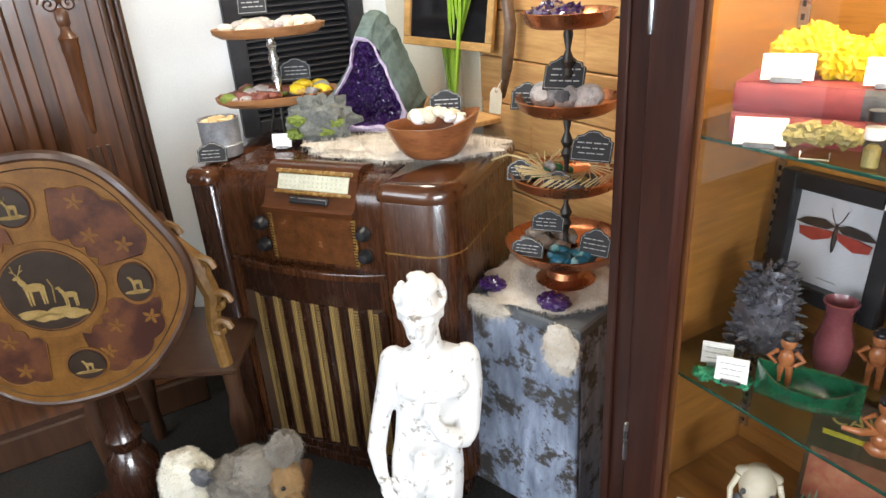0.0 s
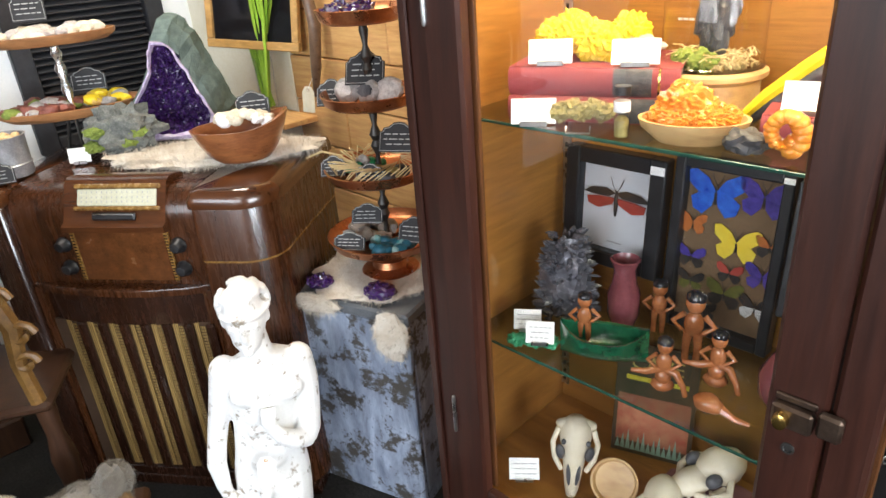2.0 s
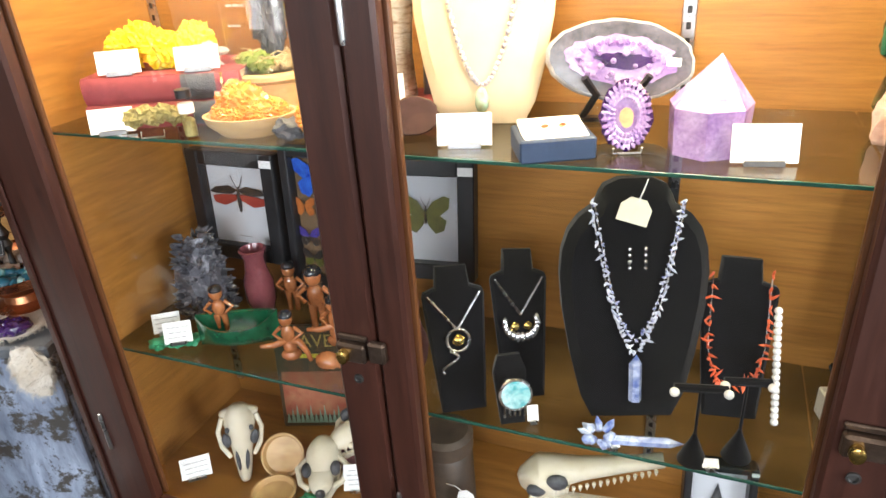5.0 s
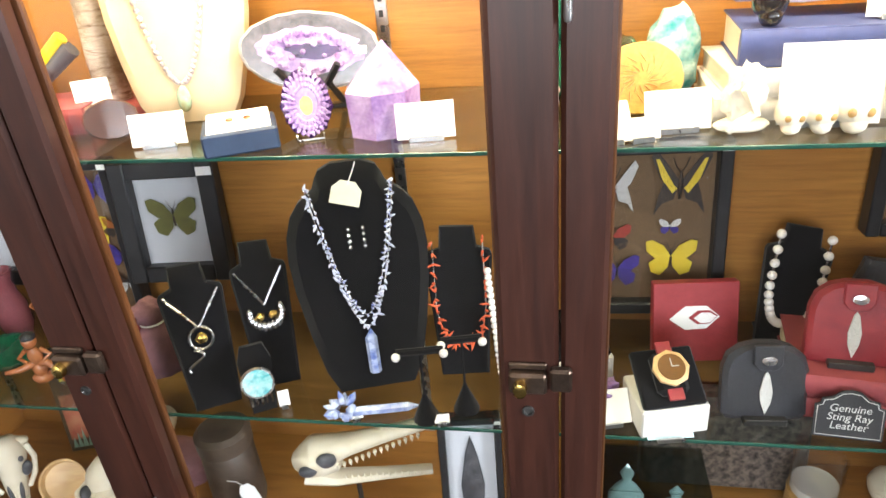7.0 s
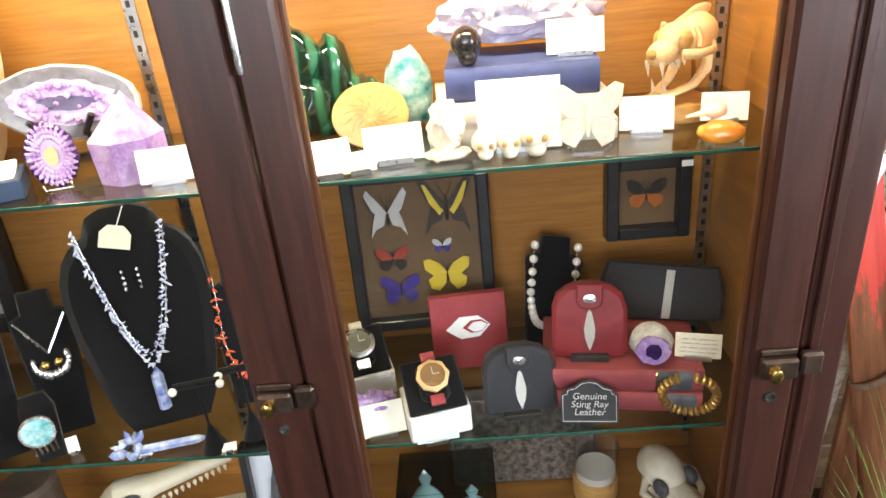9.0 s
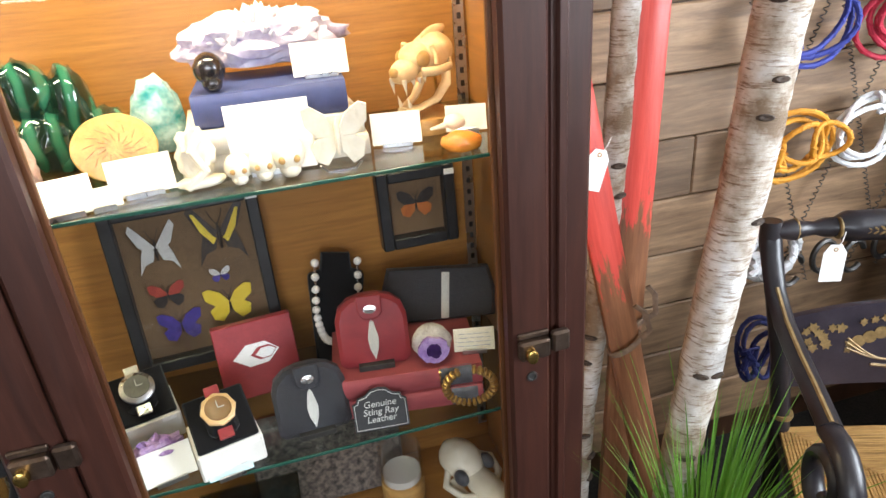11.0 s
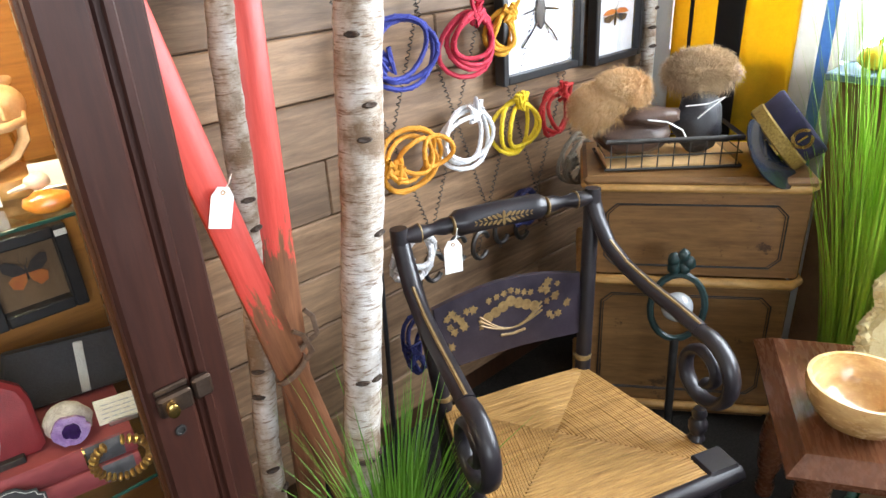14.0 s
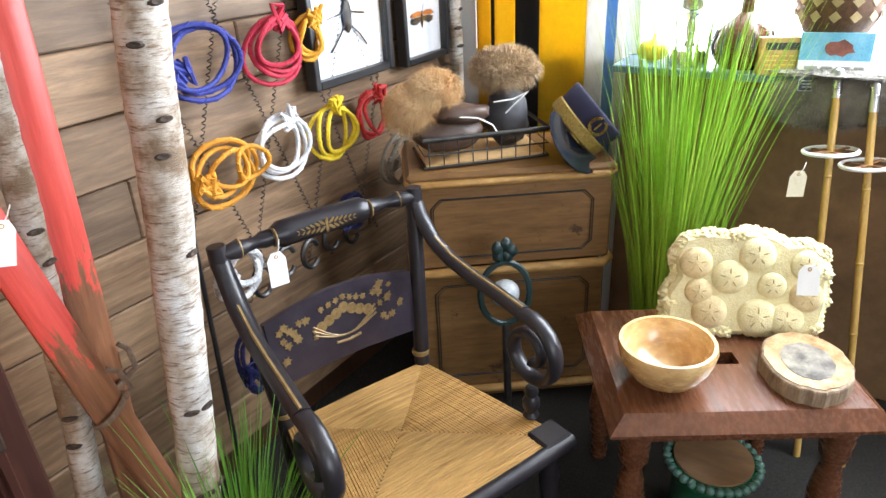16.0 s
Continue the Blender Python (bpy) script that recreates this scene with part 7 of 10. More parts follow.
single("drop_pendant", blob(0.012, 0.008, 0.022, 0.05, 2, 1, 3), surface("iridescent_glass", (0.35, 0.30, 0.10), (0.30, 0.55, 0.50), 0.08, scale=40, coat=0.9, bump=0), pose(0.0, 1.165, Z1, 0, 0, 12) @ on_slope(12, -0.034, 0.04), "iridescent glass teardrop pendant", "pendant")
card(0.012, 1.03, Z1, 0.086, 0.05, 14)
gb = thing("gift_box", pose(0.15, 1.03, Z1, 0, 0, 25), "dark blue jewellery box with small earrings on white", "box")
part("box", span(-0.055, 0.055, -0.045, 0.045, 0, 0.034, 0.003), surface("blue_box", (0.015, 0.03, 0.07), (0.03, 0.055, 0.11), 0.5), gb)
part("pad", mv(span(-0.047, 0.047, -0.038, 0.038, 0, 0.008, 0.002), 0, 0, 0.032, 8, 0, 0), PAPER, gb, "white pad")
part("earring", join(*[mv(blob(0.006, 0.003, 0.003, 0.1, 2, 1, 2), x, -0.005, 0.043) for x in (-0.012, 0.014)]), COPPER, gb)
single("polished_stone_disc", mv(plate(ellipse(0, 0.032, 0.043, 0.032, 30, 0.03, 2), 0.02, 0.003), 0, 0, 0, -15, 0, 0), surface("brown_stone", (0.05, 0.025, 0.022), (0.13, 0.07, 0.06), 0.2, scale=30, coat=0.6), pose(-0.09, 1.07, Z1 + 0.002, 0, 0, 30), "polished dark brown stone slice standing up", "stone")
book(pose(-0.13, 1.22, Z1, 0, 0, 26), 0.17, 0.14, 0.03, BOOKRED, "thin red book lying flat", [])
pb = thing("birch_bark_piece", pose(-0.15, 1.23, Z1 + 0.0305, 0, 0, 25), "upright curled bark piece with dark base", "bark")
part("bark", tube([(-0.03, 0, 0), (-0.032, 0, 0.08), (-0.026, 0, 0.16), (-0.03, 0, 0.26)], [0.03, 0.027, 0.028, 0.027], 14), BIRCH, pb)
part("dark_wing", mv(plate([(0, 0), (0.05, 0), (0.035, 0.02), (0.03, 0.1), (0.028, 0.26), (0.01, 0.26)], 0.02, 0.004), 0.01, 0, 0), DARKROCK_AND_SHADE, pb)
card(-0.175, 1.155, Z1 + 0.0305, 0.06, 0.048, 30)
ge = thing("geode_slice", pose(0.214, 1.19, Z1, 0, 0, 14), "large oval amethyst geode slice on a black stand", "geode")
GT = pose(0, 0, 0.036, -14, 6, 0)
part("rind", xf(plate(ellipse(0, 0.066, 0.117, 0.064, 40, 0.02, 4), 0.026, 0.004), GT), PALEROCK, ge, "pale stone rind")
part("agate_band", xf(mv(plate(ellipse(0, 0.066, 0.111, 0.059, 40, 0.02, 4), 0.004), 0, -0.0145, 0), GT), surface("grey_agate", (0.045, 0.045, 0.055), (0.17, 0.165, 0.20), 0.15, scale=40, coat=0.8), ge)
part("crystal_field", xf(mv(plate(ellipse(0, 0.066, 0.086, 0.038, 40, 0.08, 4), 0.004), 0, -0.0175, 0), GT), LILAC, ge)
part("hollow", xf(mv(plate(ellipse(0.005, 0.066, 0.045, 0.012, 24, 0.2, 5), 0.003), 0, -0.0200, 0), GT), AMETHYST, ge, "dark violet hollow")
part("crystals", xf(mv(cluster(0.080, 130, 4, (0.003, 0.006), (0.006, 0.012), 0.1, (0, 0, 0), (1, 0.42, 0.1)), 0, -0.016, 0.065, 90, 0, 0), GT), LILAC, ge, smooth=0)
part("stand", join(tube([(-0.05, 0.03, 0.003), (-0.03, -0.02, 0.055), (-0.05, -0.03, 0.085)], 0.006, 6), tube([(0.05, 0.03, 0.003), (0.03, -0.02, 0.055), (0.05, -0.03, 0.085)], 0.006, 6), span(-0.06, 0.06, 0.015, 0.035, 0, 0.008, 0.002)), BLACK, ge, "black wooden easel")
part("price_sticker", xf(span(0.07, 0.092, -0.0225, -0.0215, 0.062, 0.075, 0.0002), GT), PAPER, ge)
fs = thing("amethyst_flower_slice", pose(0.252, 1.055, Z1, 0, 0, 18), "purple-edged agate slice on a wire stand", "mineral")
part("slice", mv(plate(ellipse(0, 0.052, 0.034, 0.046, 40, 0.07, 9), 0.010, 0.002), 0, 0, 0, -12, 0, 0), LILAC, fs)
part("purple_rim", mv(tube([(x, -0.004, z) for x, z in ellipse(0, 0.052, 0.033, 0.045, 36, 0.07, 9)], 0.0055, 6, True), 0, 0, 0, -12, 0, 0), AMETHYST, fs)
part("crystals", mv(join(*[aim(crystal(0.005, 0.008, 5, 0.6), (0.030 * k * math.cos(a), -0.005, 0.052 + 0.043 * k * math.sin(a)), (math.cos(a) * 0.8, -0.5, math.sin(a) * 0.8)) for k in (0.6, 0.8, 1.0) for a in [i * 0.224 + k for i in range(28)]]), 0, 0, 0, -12, 0, 0), LILAC, fs, smooth=0)
part("centre", mv(plate(ellipse(0, 0.052, 0.010, 0.014, 20, 0.1, 3), 0.003), 0, -0.010, 0, -12, 0, 0), PALEWOOD, fs)
part("stand", tube([(-0.02, -0.02, 0.012), (-0.02, -0.014, 0.002), (0.02, -0.014, 0.002), (0.02, -0.02, 0.012)], 0.0018, 5), STEEL, fs)
ap_ = thing("amethyst_point", pose(0.362, 1.085, Z1, 0, 0, 12), "large pale purple polished amethyst point", "crystal")
part("point", mv(crystal(0.058, 0.135, 7, 0.5, 0.95), 0, 0, 0), LILAC, ap_, smooth=0)
card(0.436, 1.03, Z1, 0.085, 0.052, 10)

# ---- bay two, middle shelf ----
fl = insect_frame(pose(-0.185, 1.285, 0.80, -8, 0, 6), 0.225, 0.265, 0.036, MOUNTWHITE, "black-framed green leaf insect on white card")
insect(fl, 0, 0.14, 0.055, GREENWING, GREENWING, "fly")
fl["label"] = "black-framed green leaf insect leaning on the back"


def pendant_bust(x, y, w, h, yaw, kind, seed):
    m = pose(x, y, Z2, 0, 0, yaw)
    small_bust(m, w, h, "flat black velvet necklace stand")
    n = thing("pendant_necklace", m @ on_slope(18, -0.012), "silver chain with a silver and gold pendant", "necklace", "pendant necklaces")
    part("chain", join(tube([(-w * 0.42, 0, h * 0.81), (0, -0.002, h * 0.57)], 0.003, 5), tube([(w * 0.42, 0, h * 0.81), (0, -0.002, h * 0.57)], 0.003, 5)), SILVER, n)
    if kind == 0:
        part("pendant", join(tube([(0.021 * math.cos(a), -0.003, h * 0.50 + 0.021 * math.sin(a)) for a in [i * 0.449 for i in range(14)]], 0.003, 6, True), tube([(-0.018 + 0.016 * math.sin(i * 0.6), -0.003, h * 0.43 - i * 0.0045) for i in range(10)], 0.003, 6)), SILVER, n)
        part("gold_boss", mv(blob(0.011, 0.005, 0.011, 0.2, 3, 1, 2), 0, -0.004, h * 0.50), BRASS, n)
    else:
        part("pendant", join(*[mv(blob(0.006, 0.004, 0.010, 0.1, 2, i, 2), 0.03 * math.cos(-3.3 + i * 0.3), -0.003, h * 0.51 + 0.026 * math.sin(-3.3 + i * 0.3), 0, 0, 0) for i in range(13)]), SILVER, n)
        part("gold_boss", join(*[mv(blob(0.009, 0.005, 0.008, 0.2, 3, 1, 2), q * 0.012, -0.004, h * 0.495) for q in (-1, 1)]), BRASS, n)


pendant_bust(-0.006, 1.008, 0.115, 0.275, 30, 0, 1)
pendant_bust(0.090, 1.078, 0.105, 0.285, 24, 1, 2)
BM = pose(0.285, 1.085, Z2, 0, 0, 18)
bust(BM, 0.25, 0.43, FELT, "large black velvet jewellery bust", 0.42, 0.05)
pts = [(0.076 * math.copysign(abs(t) ** 0.75, t), 0.395 - 0.262 * (1 - abs(t) ** 1.35)) for t in [-1 + 2 * i / 52 for i in range(53)]]
bead_string("crystal_necklace", BM @ on_slope(12, -0.031), pts, 0.0055, BEAD, "long necklace of pale blue crystal chips", 0.011, 5)
pts2 = [(0.070 * math.copysign(abs(t) ** 0.75, t), 0.392 - 0.236 * (1 - abs(t) ** 1.35)) for t in [-1 + 2 * i / 46 for i in range(47)]]
bead_string("crystal_necklace", BM @ on_slope(12, -0.033), pts2, 0.0042, surface("blue_white_bead", (0.22, 0.25, 0.55), (0.80, 0.80, 0.84), 0.15, scale=120, coat=0.7, bump=0.05, spread=0.1), "inner strand of blue and white beads", 0.007, 8)
single("crystal_pendant", crystal(0.011, 0.085, 6, 0.2), KYANITE, BM @ on_slope(12, -0.036, 0.045), "blue kyanite crystal pendant", "pendant", smooth=0)
for q in (-0.012, 0.014):
    single("drop_earring", join(*[mv(blob(0.0038, 0.0038, 0.0045, 0.05, 2, 1, 2), 0, 0, -k * 0.011) for k in range(4)]), SILVER, BM @ on_slope(12, -0.029, 0.315) @ pose(q, 0, 0), "silver bead drop earring pinned on velvet", "earring", "bead earrings")
tg = thing("price_tag", BM @ on_slope(12, -0.033, 0.36) @ pose(-0.012, 0, 0, 0, 18, 0), "cream paper tag on a string", "tag", "paper tags")
part("paper", plate([(-0.026, 0.0), (0.026, 0.0), (0.026, 0.028), (0.013, 0.042), (-0.013, 0.042), (-0.026, 0.028)], 0.001), TAGPAPER, tg)
part("string", tube([(0, -0.001, 0.036), (0.004, 0.006, 0.06), (0.006, 0.012, 0.075)], 0.001, 4), PAPER, tg)
st_ = thing("brooch_stand", pose(0.09, 1.0, Z2, 0, 0, 28), "small black velvet stand with turquoise silver brooch", "jewellery stand")
part("form", mv(plate([(-0.022, 0), (0.022, 0), (0.03, 0.10), (0.02, 0.13), (-0.02, 0.13), (-0.03, 0.10)], 0.016, 0.004), 0, 0, 0, -14, 0, 0), FELT, st_)
part("brooch", mv(lathe([(0, 0), (0.027, 0), (0.028, 0.003), (0.024, 0.005), (0, 0.005)], 24), 0, -0.028, 0.085, 90 - 14, 0, 0), TURQ, st_, "round turquoise brooch")
part("brooch_rim", mv(tube([(0.027 * math.cos(a), 0.027 * math.sin(a), 0.003) for a in [i * 0.2618 for i in range(24)]], 0.003, 6, True), 0, -0.028, 0.085, 90 - 14, 0, 0), SILVER, st_)
part("fringe", join(*[tube([(-0.018 + i * 0.009, -0.023, 0.058), (-0.018 + i * 0.009, -0.02, 0.03)], 0.0022, 5) for i in range(5)]), SILVER, st_)
sk_ = thing("mauve_gift_bag", pose(-0.155, 1.09, Z2, 0, 0, 34), "small mauve cloth bag with drawn top", "bag")
part("bag", join(mv(blob(0.042, 0.025, 0.075, 0.12, 2.5, 3, 3, True), 0, 0, 0.06), mv(blob(0.03, 0.02, 0.03, 0.3, 3, 4, 3), 0, 0, 0.15)), CLOTHPINK, sk_)
part("cord", tube([(0.022 * math.cos(i * 0.5), 0.018 * math.sin(i * 0.5), 0.128) for i in range(13)], 0.002, 5), PAPER, sk_)
CMm = pose(0.448, 1.13, Z2, 0, 0, 8)
small_bust(CMm, 0.125, 0.29, "flat black velvet necklace stand", 14)
pts = [(0.046 * math.copysign(min(1, abs(t) * 1.6) ** 0.6, t), 0.265 - 0.20 * (1 - abs(t) ** 2.2)) for t in [-1 + 2 * i / 40 for i in range(41)]]
bead_string("coral_necklace", CMm @ on_slope(14, -0.018), pts, 0.005, CORAL, "spiky red branch-coral necklace", 0.016, 7)
bead_string("pearl_strand", pose(0.515, 1.10, Z2, 0, 0, 6) @ on_slope(10, 0), [(-0.012 + 0.016 * (i / 17), 0.225 - i * 0.0118) for i in range(18)], 0.0068, PEARL, "hanging strand of round white pearls")
for x, y, w, h in ((0.395, 1.0, 0.08, 0.145), (0.462, 1.03, 0.07, 0.15)):
    tb = thing("earring_stand", pose(x, y, Z2, 0, 0, 12), "small black T-shaped earring stand with pearl studs", "earring stand", "earring stands")
    part("base", lathe([(0.0, 0), (0.024, 0.0), (0.02, 0.01), (0.006, 0.045), (0.003, 0.055), (0, 0.055)], 16), FELT, tb)
    part("pole", tube([(0, 0, 0.05), (0, 0, h)], 0.0025, 6), FELT, tb)
    part("bar", tube([(-w / 2, 0, h), (w / 2, 0, h)], 0.007, 8), FELT, tb)
    for q in (-1, 1):
        part("stud", mv(blob(0.008, 0.008, 0.008, 0.02, 2, 1, 2), q * w / 2, -0.008, h - 0.003), PEARL, tb)
wd = thing("crystal_wand", pose(0.285, 1.0, Z2, 0, 0, 12), "pale blue crystal sceptre lying on the glass", "crystal")
part("shaft", mv(crystal(0.009, 0.13, 6, 0.2), -0.03, 0, 0.011, 0, 90, 0), KYANITE, wd, smooth=0)
part("head", cluster(0.02, 14, 3, (0.005, 0.009), (0.015, 0.03), 0.4, (-0.04, 0, 0.012)), KYANITE, wd, smooth=0)
card(0.27, 0.985, Z2, 0.024, 0.016, 20, "tiny white price ticket lying on glass", 0, 60)
card(0.425, 0.985, Z2, 0.026, 0.016, 12, "tiny white price ticket lying on glass", 0, 60)
card(0.125, 1.01, Z2, 0.02, 0.03, 24, "tiny white price ticket on glass", 0, 20)

# ---- bay two, bottom ----
cr = thing("crocodile_skull", pose(0.20, 1.10, Z3 + 0.10, 0, 0, 14), "cream crocodile skull with open toothed jaws", "skull", "skulls")
part("upper_jaw", join(mv(blob(0.055, 0.045, 0.04, 0.15, 2, 2, 3), -0.07, 0, 0.09), tube([(-0.08, 0, 0.10), (0.0, 0, 0.115), (0.08, 0, 0.13), (0.155, 0, 0.145)], [0.034, 0.021, 0.015, 0.013], 10, False, 1.3)), BONE, cr, smooth=60)
part("lower_jaw", tube([(-0.10, 0, 0.05), (-0.04, -0.01, 0.035), (0.06, -0.01, 0.03), (0.16, 0, 0.015)], [0.022, 0.015, 0.011, 0.009], 8, False, 1.5), BONE, cr)
# socket shade is a dark lump on the bone
part("eye_socket", join(mv(blob(0.022, 0.012, 0.018, 0.1, 2, 1, 2), -0.05, -0.038, 0.11), mv(blob(0.02, 0.012, 0.014, 0.1, 2, 1, 2), -0.09, -0.04, 0.09)), DARKROCK_AND_SHADE, cr)
part("teeth", join(*[mv(crystal(0.004, 0.016, 5, 0.7), -0.03 + i * 0.013, -0.03 + 0.001 * i, 0.088 + i * 0.0035, 180, 0, 0) for i in range(14)], *[mv(crystal(0.003, 0.012, 5, 0.7), -0.02 + i * 0.013, -0.026, 0.045 - i * 0.0012) for i in range(13)]), IVORY, cr, smooth=0)
part("stand", tube([(0, 0, -0.10), (0, 0, 0.03)], 0.006, 6), IRON, cr)
ff = insect_frame(pose(0.455, 1.06, Z3, -12, 0, 8), 0.125, 0.30, 0.014, MOUNTWHITE, "narrow black frame with a dark arrow-shaped specimen")
part("specimen", mv(plate([(-0.018, 0.0), (0.018, 0.0), (0.024, 0.08), (0.012, 0.15), (0, 0.19), (-0.012, 0.15), (-0.024, 0.08)], 0.006, 0.002), 0, -0.007, 0.06), DARKROCK_AND_SHADE, ff)
single("lidded_jar", lathe([(0, 0), (0.055, 0), (0.06, 0.02), (0.058, 0.16), (0.05, 0.17), (0.06, 0.175), (0.061, 0.21), (0.05, 0.22), (0, 0.222)], 28), surface("dark_pottery", (0.05, 0.035, 0.025), (0.12, 0.085, 0.06), 0.5), pose(-0.10, 1.12, Z3), "dark brown lidded cylindrical jar", "jar")
tg2 = thing("price_tag", pose(-0.015, 1.05, Z3 + 0.05, -10, -18, 20), "pale paper tag on a string", "tag", "paper tags")
part("paper", plate([(-0.018, 0.0), (0.018, 0.0), (0.018, 0.06), (0.009, 0.075), (-0.009, 0.075), (-0.018, 0.06)], 0.001), PAPER, tg2)
part("string", tube([(0, 0, 0.07), (-0.01, 0, 0.09), (-0.03, 0.01, 0.095)], 0.001, 4), PAPER, tg2)

# ---- bay three, upper shelf ----
ml = thing("malachite_sculpture", pose(0.66, 1.24, Z1, 0, 0, 12), "polished dark green banded malachite sculpture", "sculpture")
part("lobes", join(mv(blob(0.04, 0.035, 0.05, 0.2, 2, 1, 3), -0.045, 0, 0.135), mv(blob(0.036, 0.035, 0.085, 0.2, 2, 2, 3), 0.015, 0.01, 0.085), mv(blob(0.045, 0.04, 0.055, 0.2, 2, 3, 3), -0.035, -0.01, 0.05), mv(blob(0.04, 0.04, 0.05, 0.2, 2, 4, 3), 0.06, 0, 0.045), mv(blob(0.075, 0.045, 0.03, 0.1, 2, 5, 3, True), 0.005, 0, 0.022)), MALACHITE, ml, smooth=70)
rock("pink_mineral", 0.60, 1.15, Z1, 0.05, 0.04, 0.085, surface("pink_mineral_stone", (0.50, 0.26, 0.20), (0.72, 0.55, 0.48), 0.5, scale=40, bump=0.3), "pink and cream rough mineral", seed=6)
fd = single("fossil_disc", mv(plate(ellipse(0, 0.052, 0.062, 0.052, 36, 0.012, 2), 0.012, 0.002), 0, 0, 0, -16, 0, 0), YELLOWDISC, pose(0.745, 1.12, Z1 + 0.001, 0, 0, 10), "round ochre fossil slab with dark veins", "fossil")
part("vein", xf(join(*[tube([(0.05 * math.cos(a) * r0, -0.0075, 0.052 + 0.04 * math.sin(a) * r0), (0.05 * math.cos(a + 0.25) * (r0 + 0.3), -0.0075, 0.052 + 0.04 * math.sin(a + 0.25) * (r0 + 0.3))], 0.0009, 4) for a in [i * 0.45 for i in range(14)] for r0 in (0.25, 0.6)]), pose(0, 0, 0, -16, 0, 0)), RATTAN, fd, "dark branching veins")
card(0.785, 1.035, Z1, 0.09, 0.055, 10)
card(0.685, 0.99, Z1, 0.085, 0.06, 14, "white card standing at the shelf edge", 0, 45)
card(0.735, 1.0, Z1, 0.05, 0.03, 14, "small cream card on the shelf", 0, 20, 0, TAGPAPER)
tq = thing("turquoise_specimen", pose(0.80, 1.24, Z1, 0, 0, 6), "polished turquoise and white stone tower", "mineral")
part("stone", mv(blob(0.04, 0.03, 0.075, 0.25, 1.8, 9, 3, True), 0, 0, 0.062), TURQ, tq, smooth=30)
for k, (w, d, h, z) in enumerate(((0.29, 0.20, 0.032, 0), (0.27, 0.19, 0.034, 0.0325))):
    book(pose(0.985, 1.17, Z1 + z, 0, 0, -2 + 4 * k), w, d, h, CASEWHITE, "white-bound book lying flat in a stack", [(-0.02, 0.05)] if k else [])
book(pose(0.99, 1.18, Z1 + 0.067, 0, 0, -3), 0.235, 0.17, 0.052, BOOKBLUE, "thick dark blue book on white books", [])
cc = thing("amethyst_cluster", pose(0.99, 1.215, Z1 + 0.1195, 0, 0, -2), "large pale amethyst cluster on stacked books", "mineral")
part("matrix", mv(blob(0.125, 0.05, 0.05, 0.35, 2.2, 4, 4, True), 0, 0, 0.055), surface("pale_lilac_matrix", (0.34, 0.27, 0.46), (0.78, 0.75, 0.84), 0.3, scale=45, bump=0.3, coat=0.4), cc, smooth=20)
part("crystals", cluster(0.1, 170, 8, (0.004, 0.009), (0.012, 0.026), 0.6, (0, 0, 0.05), (1.15, 0.5, 0.55)), WHITEQUARTZ, cc, smooth=0)
single("black_glass_skull", join(mv(blob(0.024, 0.026, 0.026, 0.06, 2, 2, 3), 0, 0, 0.033), mv(blob(0.016, 0.018, 0.016, 0.1, 2, 3, 2), 0, -0.008, 0.014)), FIGBLACK, pose(0.905, 1.125, Z1 + 0.1195, 0, 0, 5), "glossy black carved skull", "skull", "skulls")
card(1.072, 1.125, Z1 + 0.1195, 0.088, 0.052, -4)
card(0.975, 1.045, Z1 + 0.0, 0.125, 0.105, -2, "large white card against the books", 0, 10)
cv = thing("bone_carving", pose(0.865, 1.035, Z1, 0, 0, 5), "pierced cream bone carving", "carving")
part("carving", join(mv(blob(0.026, 0.016, 0.040, 0.28, 3.6, 3, 4), 0, 0, 0.048), tube([(-0.02, -0.01, 0.005), (0.01, -0.02, 0.03), (-0.005, -0.02, 0.06), (0.015, -0.01, 0.085)], 0.007, 7), mv(blob(0.036, 0.02, 0.01, 0.1, 2, 2, 3), 0, 0, 0.009)), IVORY, cv, smooth=40)
for x, s in ((0.921, 0.020), (0.957, 0.021), (0.995, 0.026)):
    ks = single("carved_skull", join(mv(blob(s, s * 1.05, s, 0.05, 2, 2, 3), 0, 0, s * 1.35), mv(blob(s * 0.62, s * 0.7, s * 0.55, 0.08, 2, 3, 2), 0, -s * 0.25, s * 0.55)), IVORY, pose(x, 1.02, Z1, 0, 0, 0), "tiny carved cream bone skull", "skull", "carved skulls")
    # brown spots paint the shade of the tiny sockets
    for q in (-1, 1):
        part("eye_socket", mv(blob(s * 0.22, s * 0.12, s * 0.24, 0.02, 2, 1, 2), q * s * 0.4, -s * 0.93, s * 1.25), RATTAN, ks)
bo = thing("bone_butterfly", pose(1.07, 1.005, Z1, 0, 0, -5), "carved white bone butterfly on a clear stand", "carving")
for q in (-1, 1):
    for k, sh in enumerate(wing_shape("fly", 1)):
        part("wing", mv(plate([(q * px * 0.048, pz * 0.06) for px, pz in (sh if q > 0 else sh[::-1])], 0.004, 0.001), 0, 0, 0.055), IVORY, bo)
part("body", mv(blob(0.005, 0.005, 0.03, 0.1, 2, 1, 2), 0, -0.003, 0.055), IVORY, bo)
part("stand", tube([(-0.03, -0.02, 0.018), (-0.022, 0.0, 0.002), (0.022, 0.0, 0.002), (0.03, -0.02, 0.018)], 0.002, 5), STEEL, bo)
csb = thing("cat_skull", pose(1.256, 1.165, Z1 + 0.034, 8, 0, -56) @ Matrix.Scale(0.84, 4), "golden-cream big cat skull with open fanged jaws", "skull", "skulls")
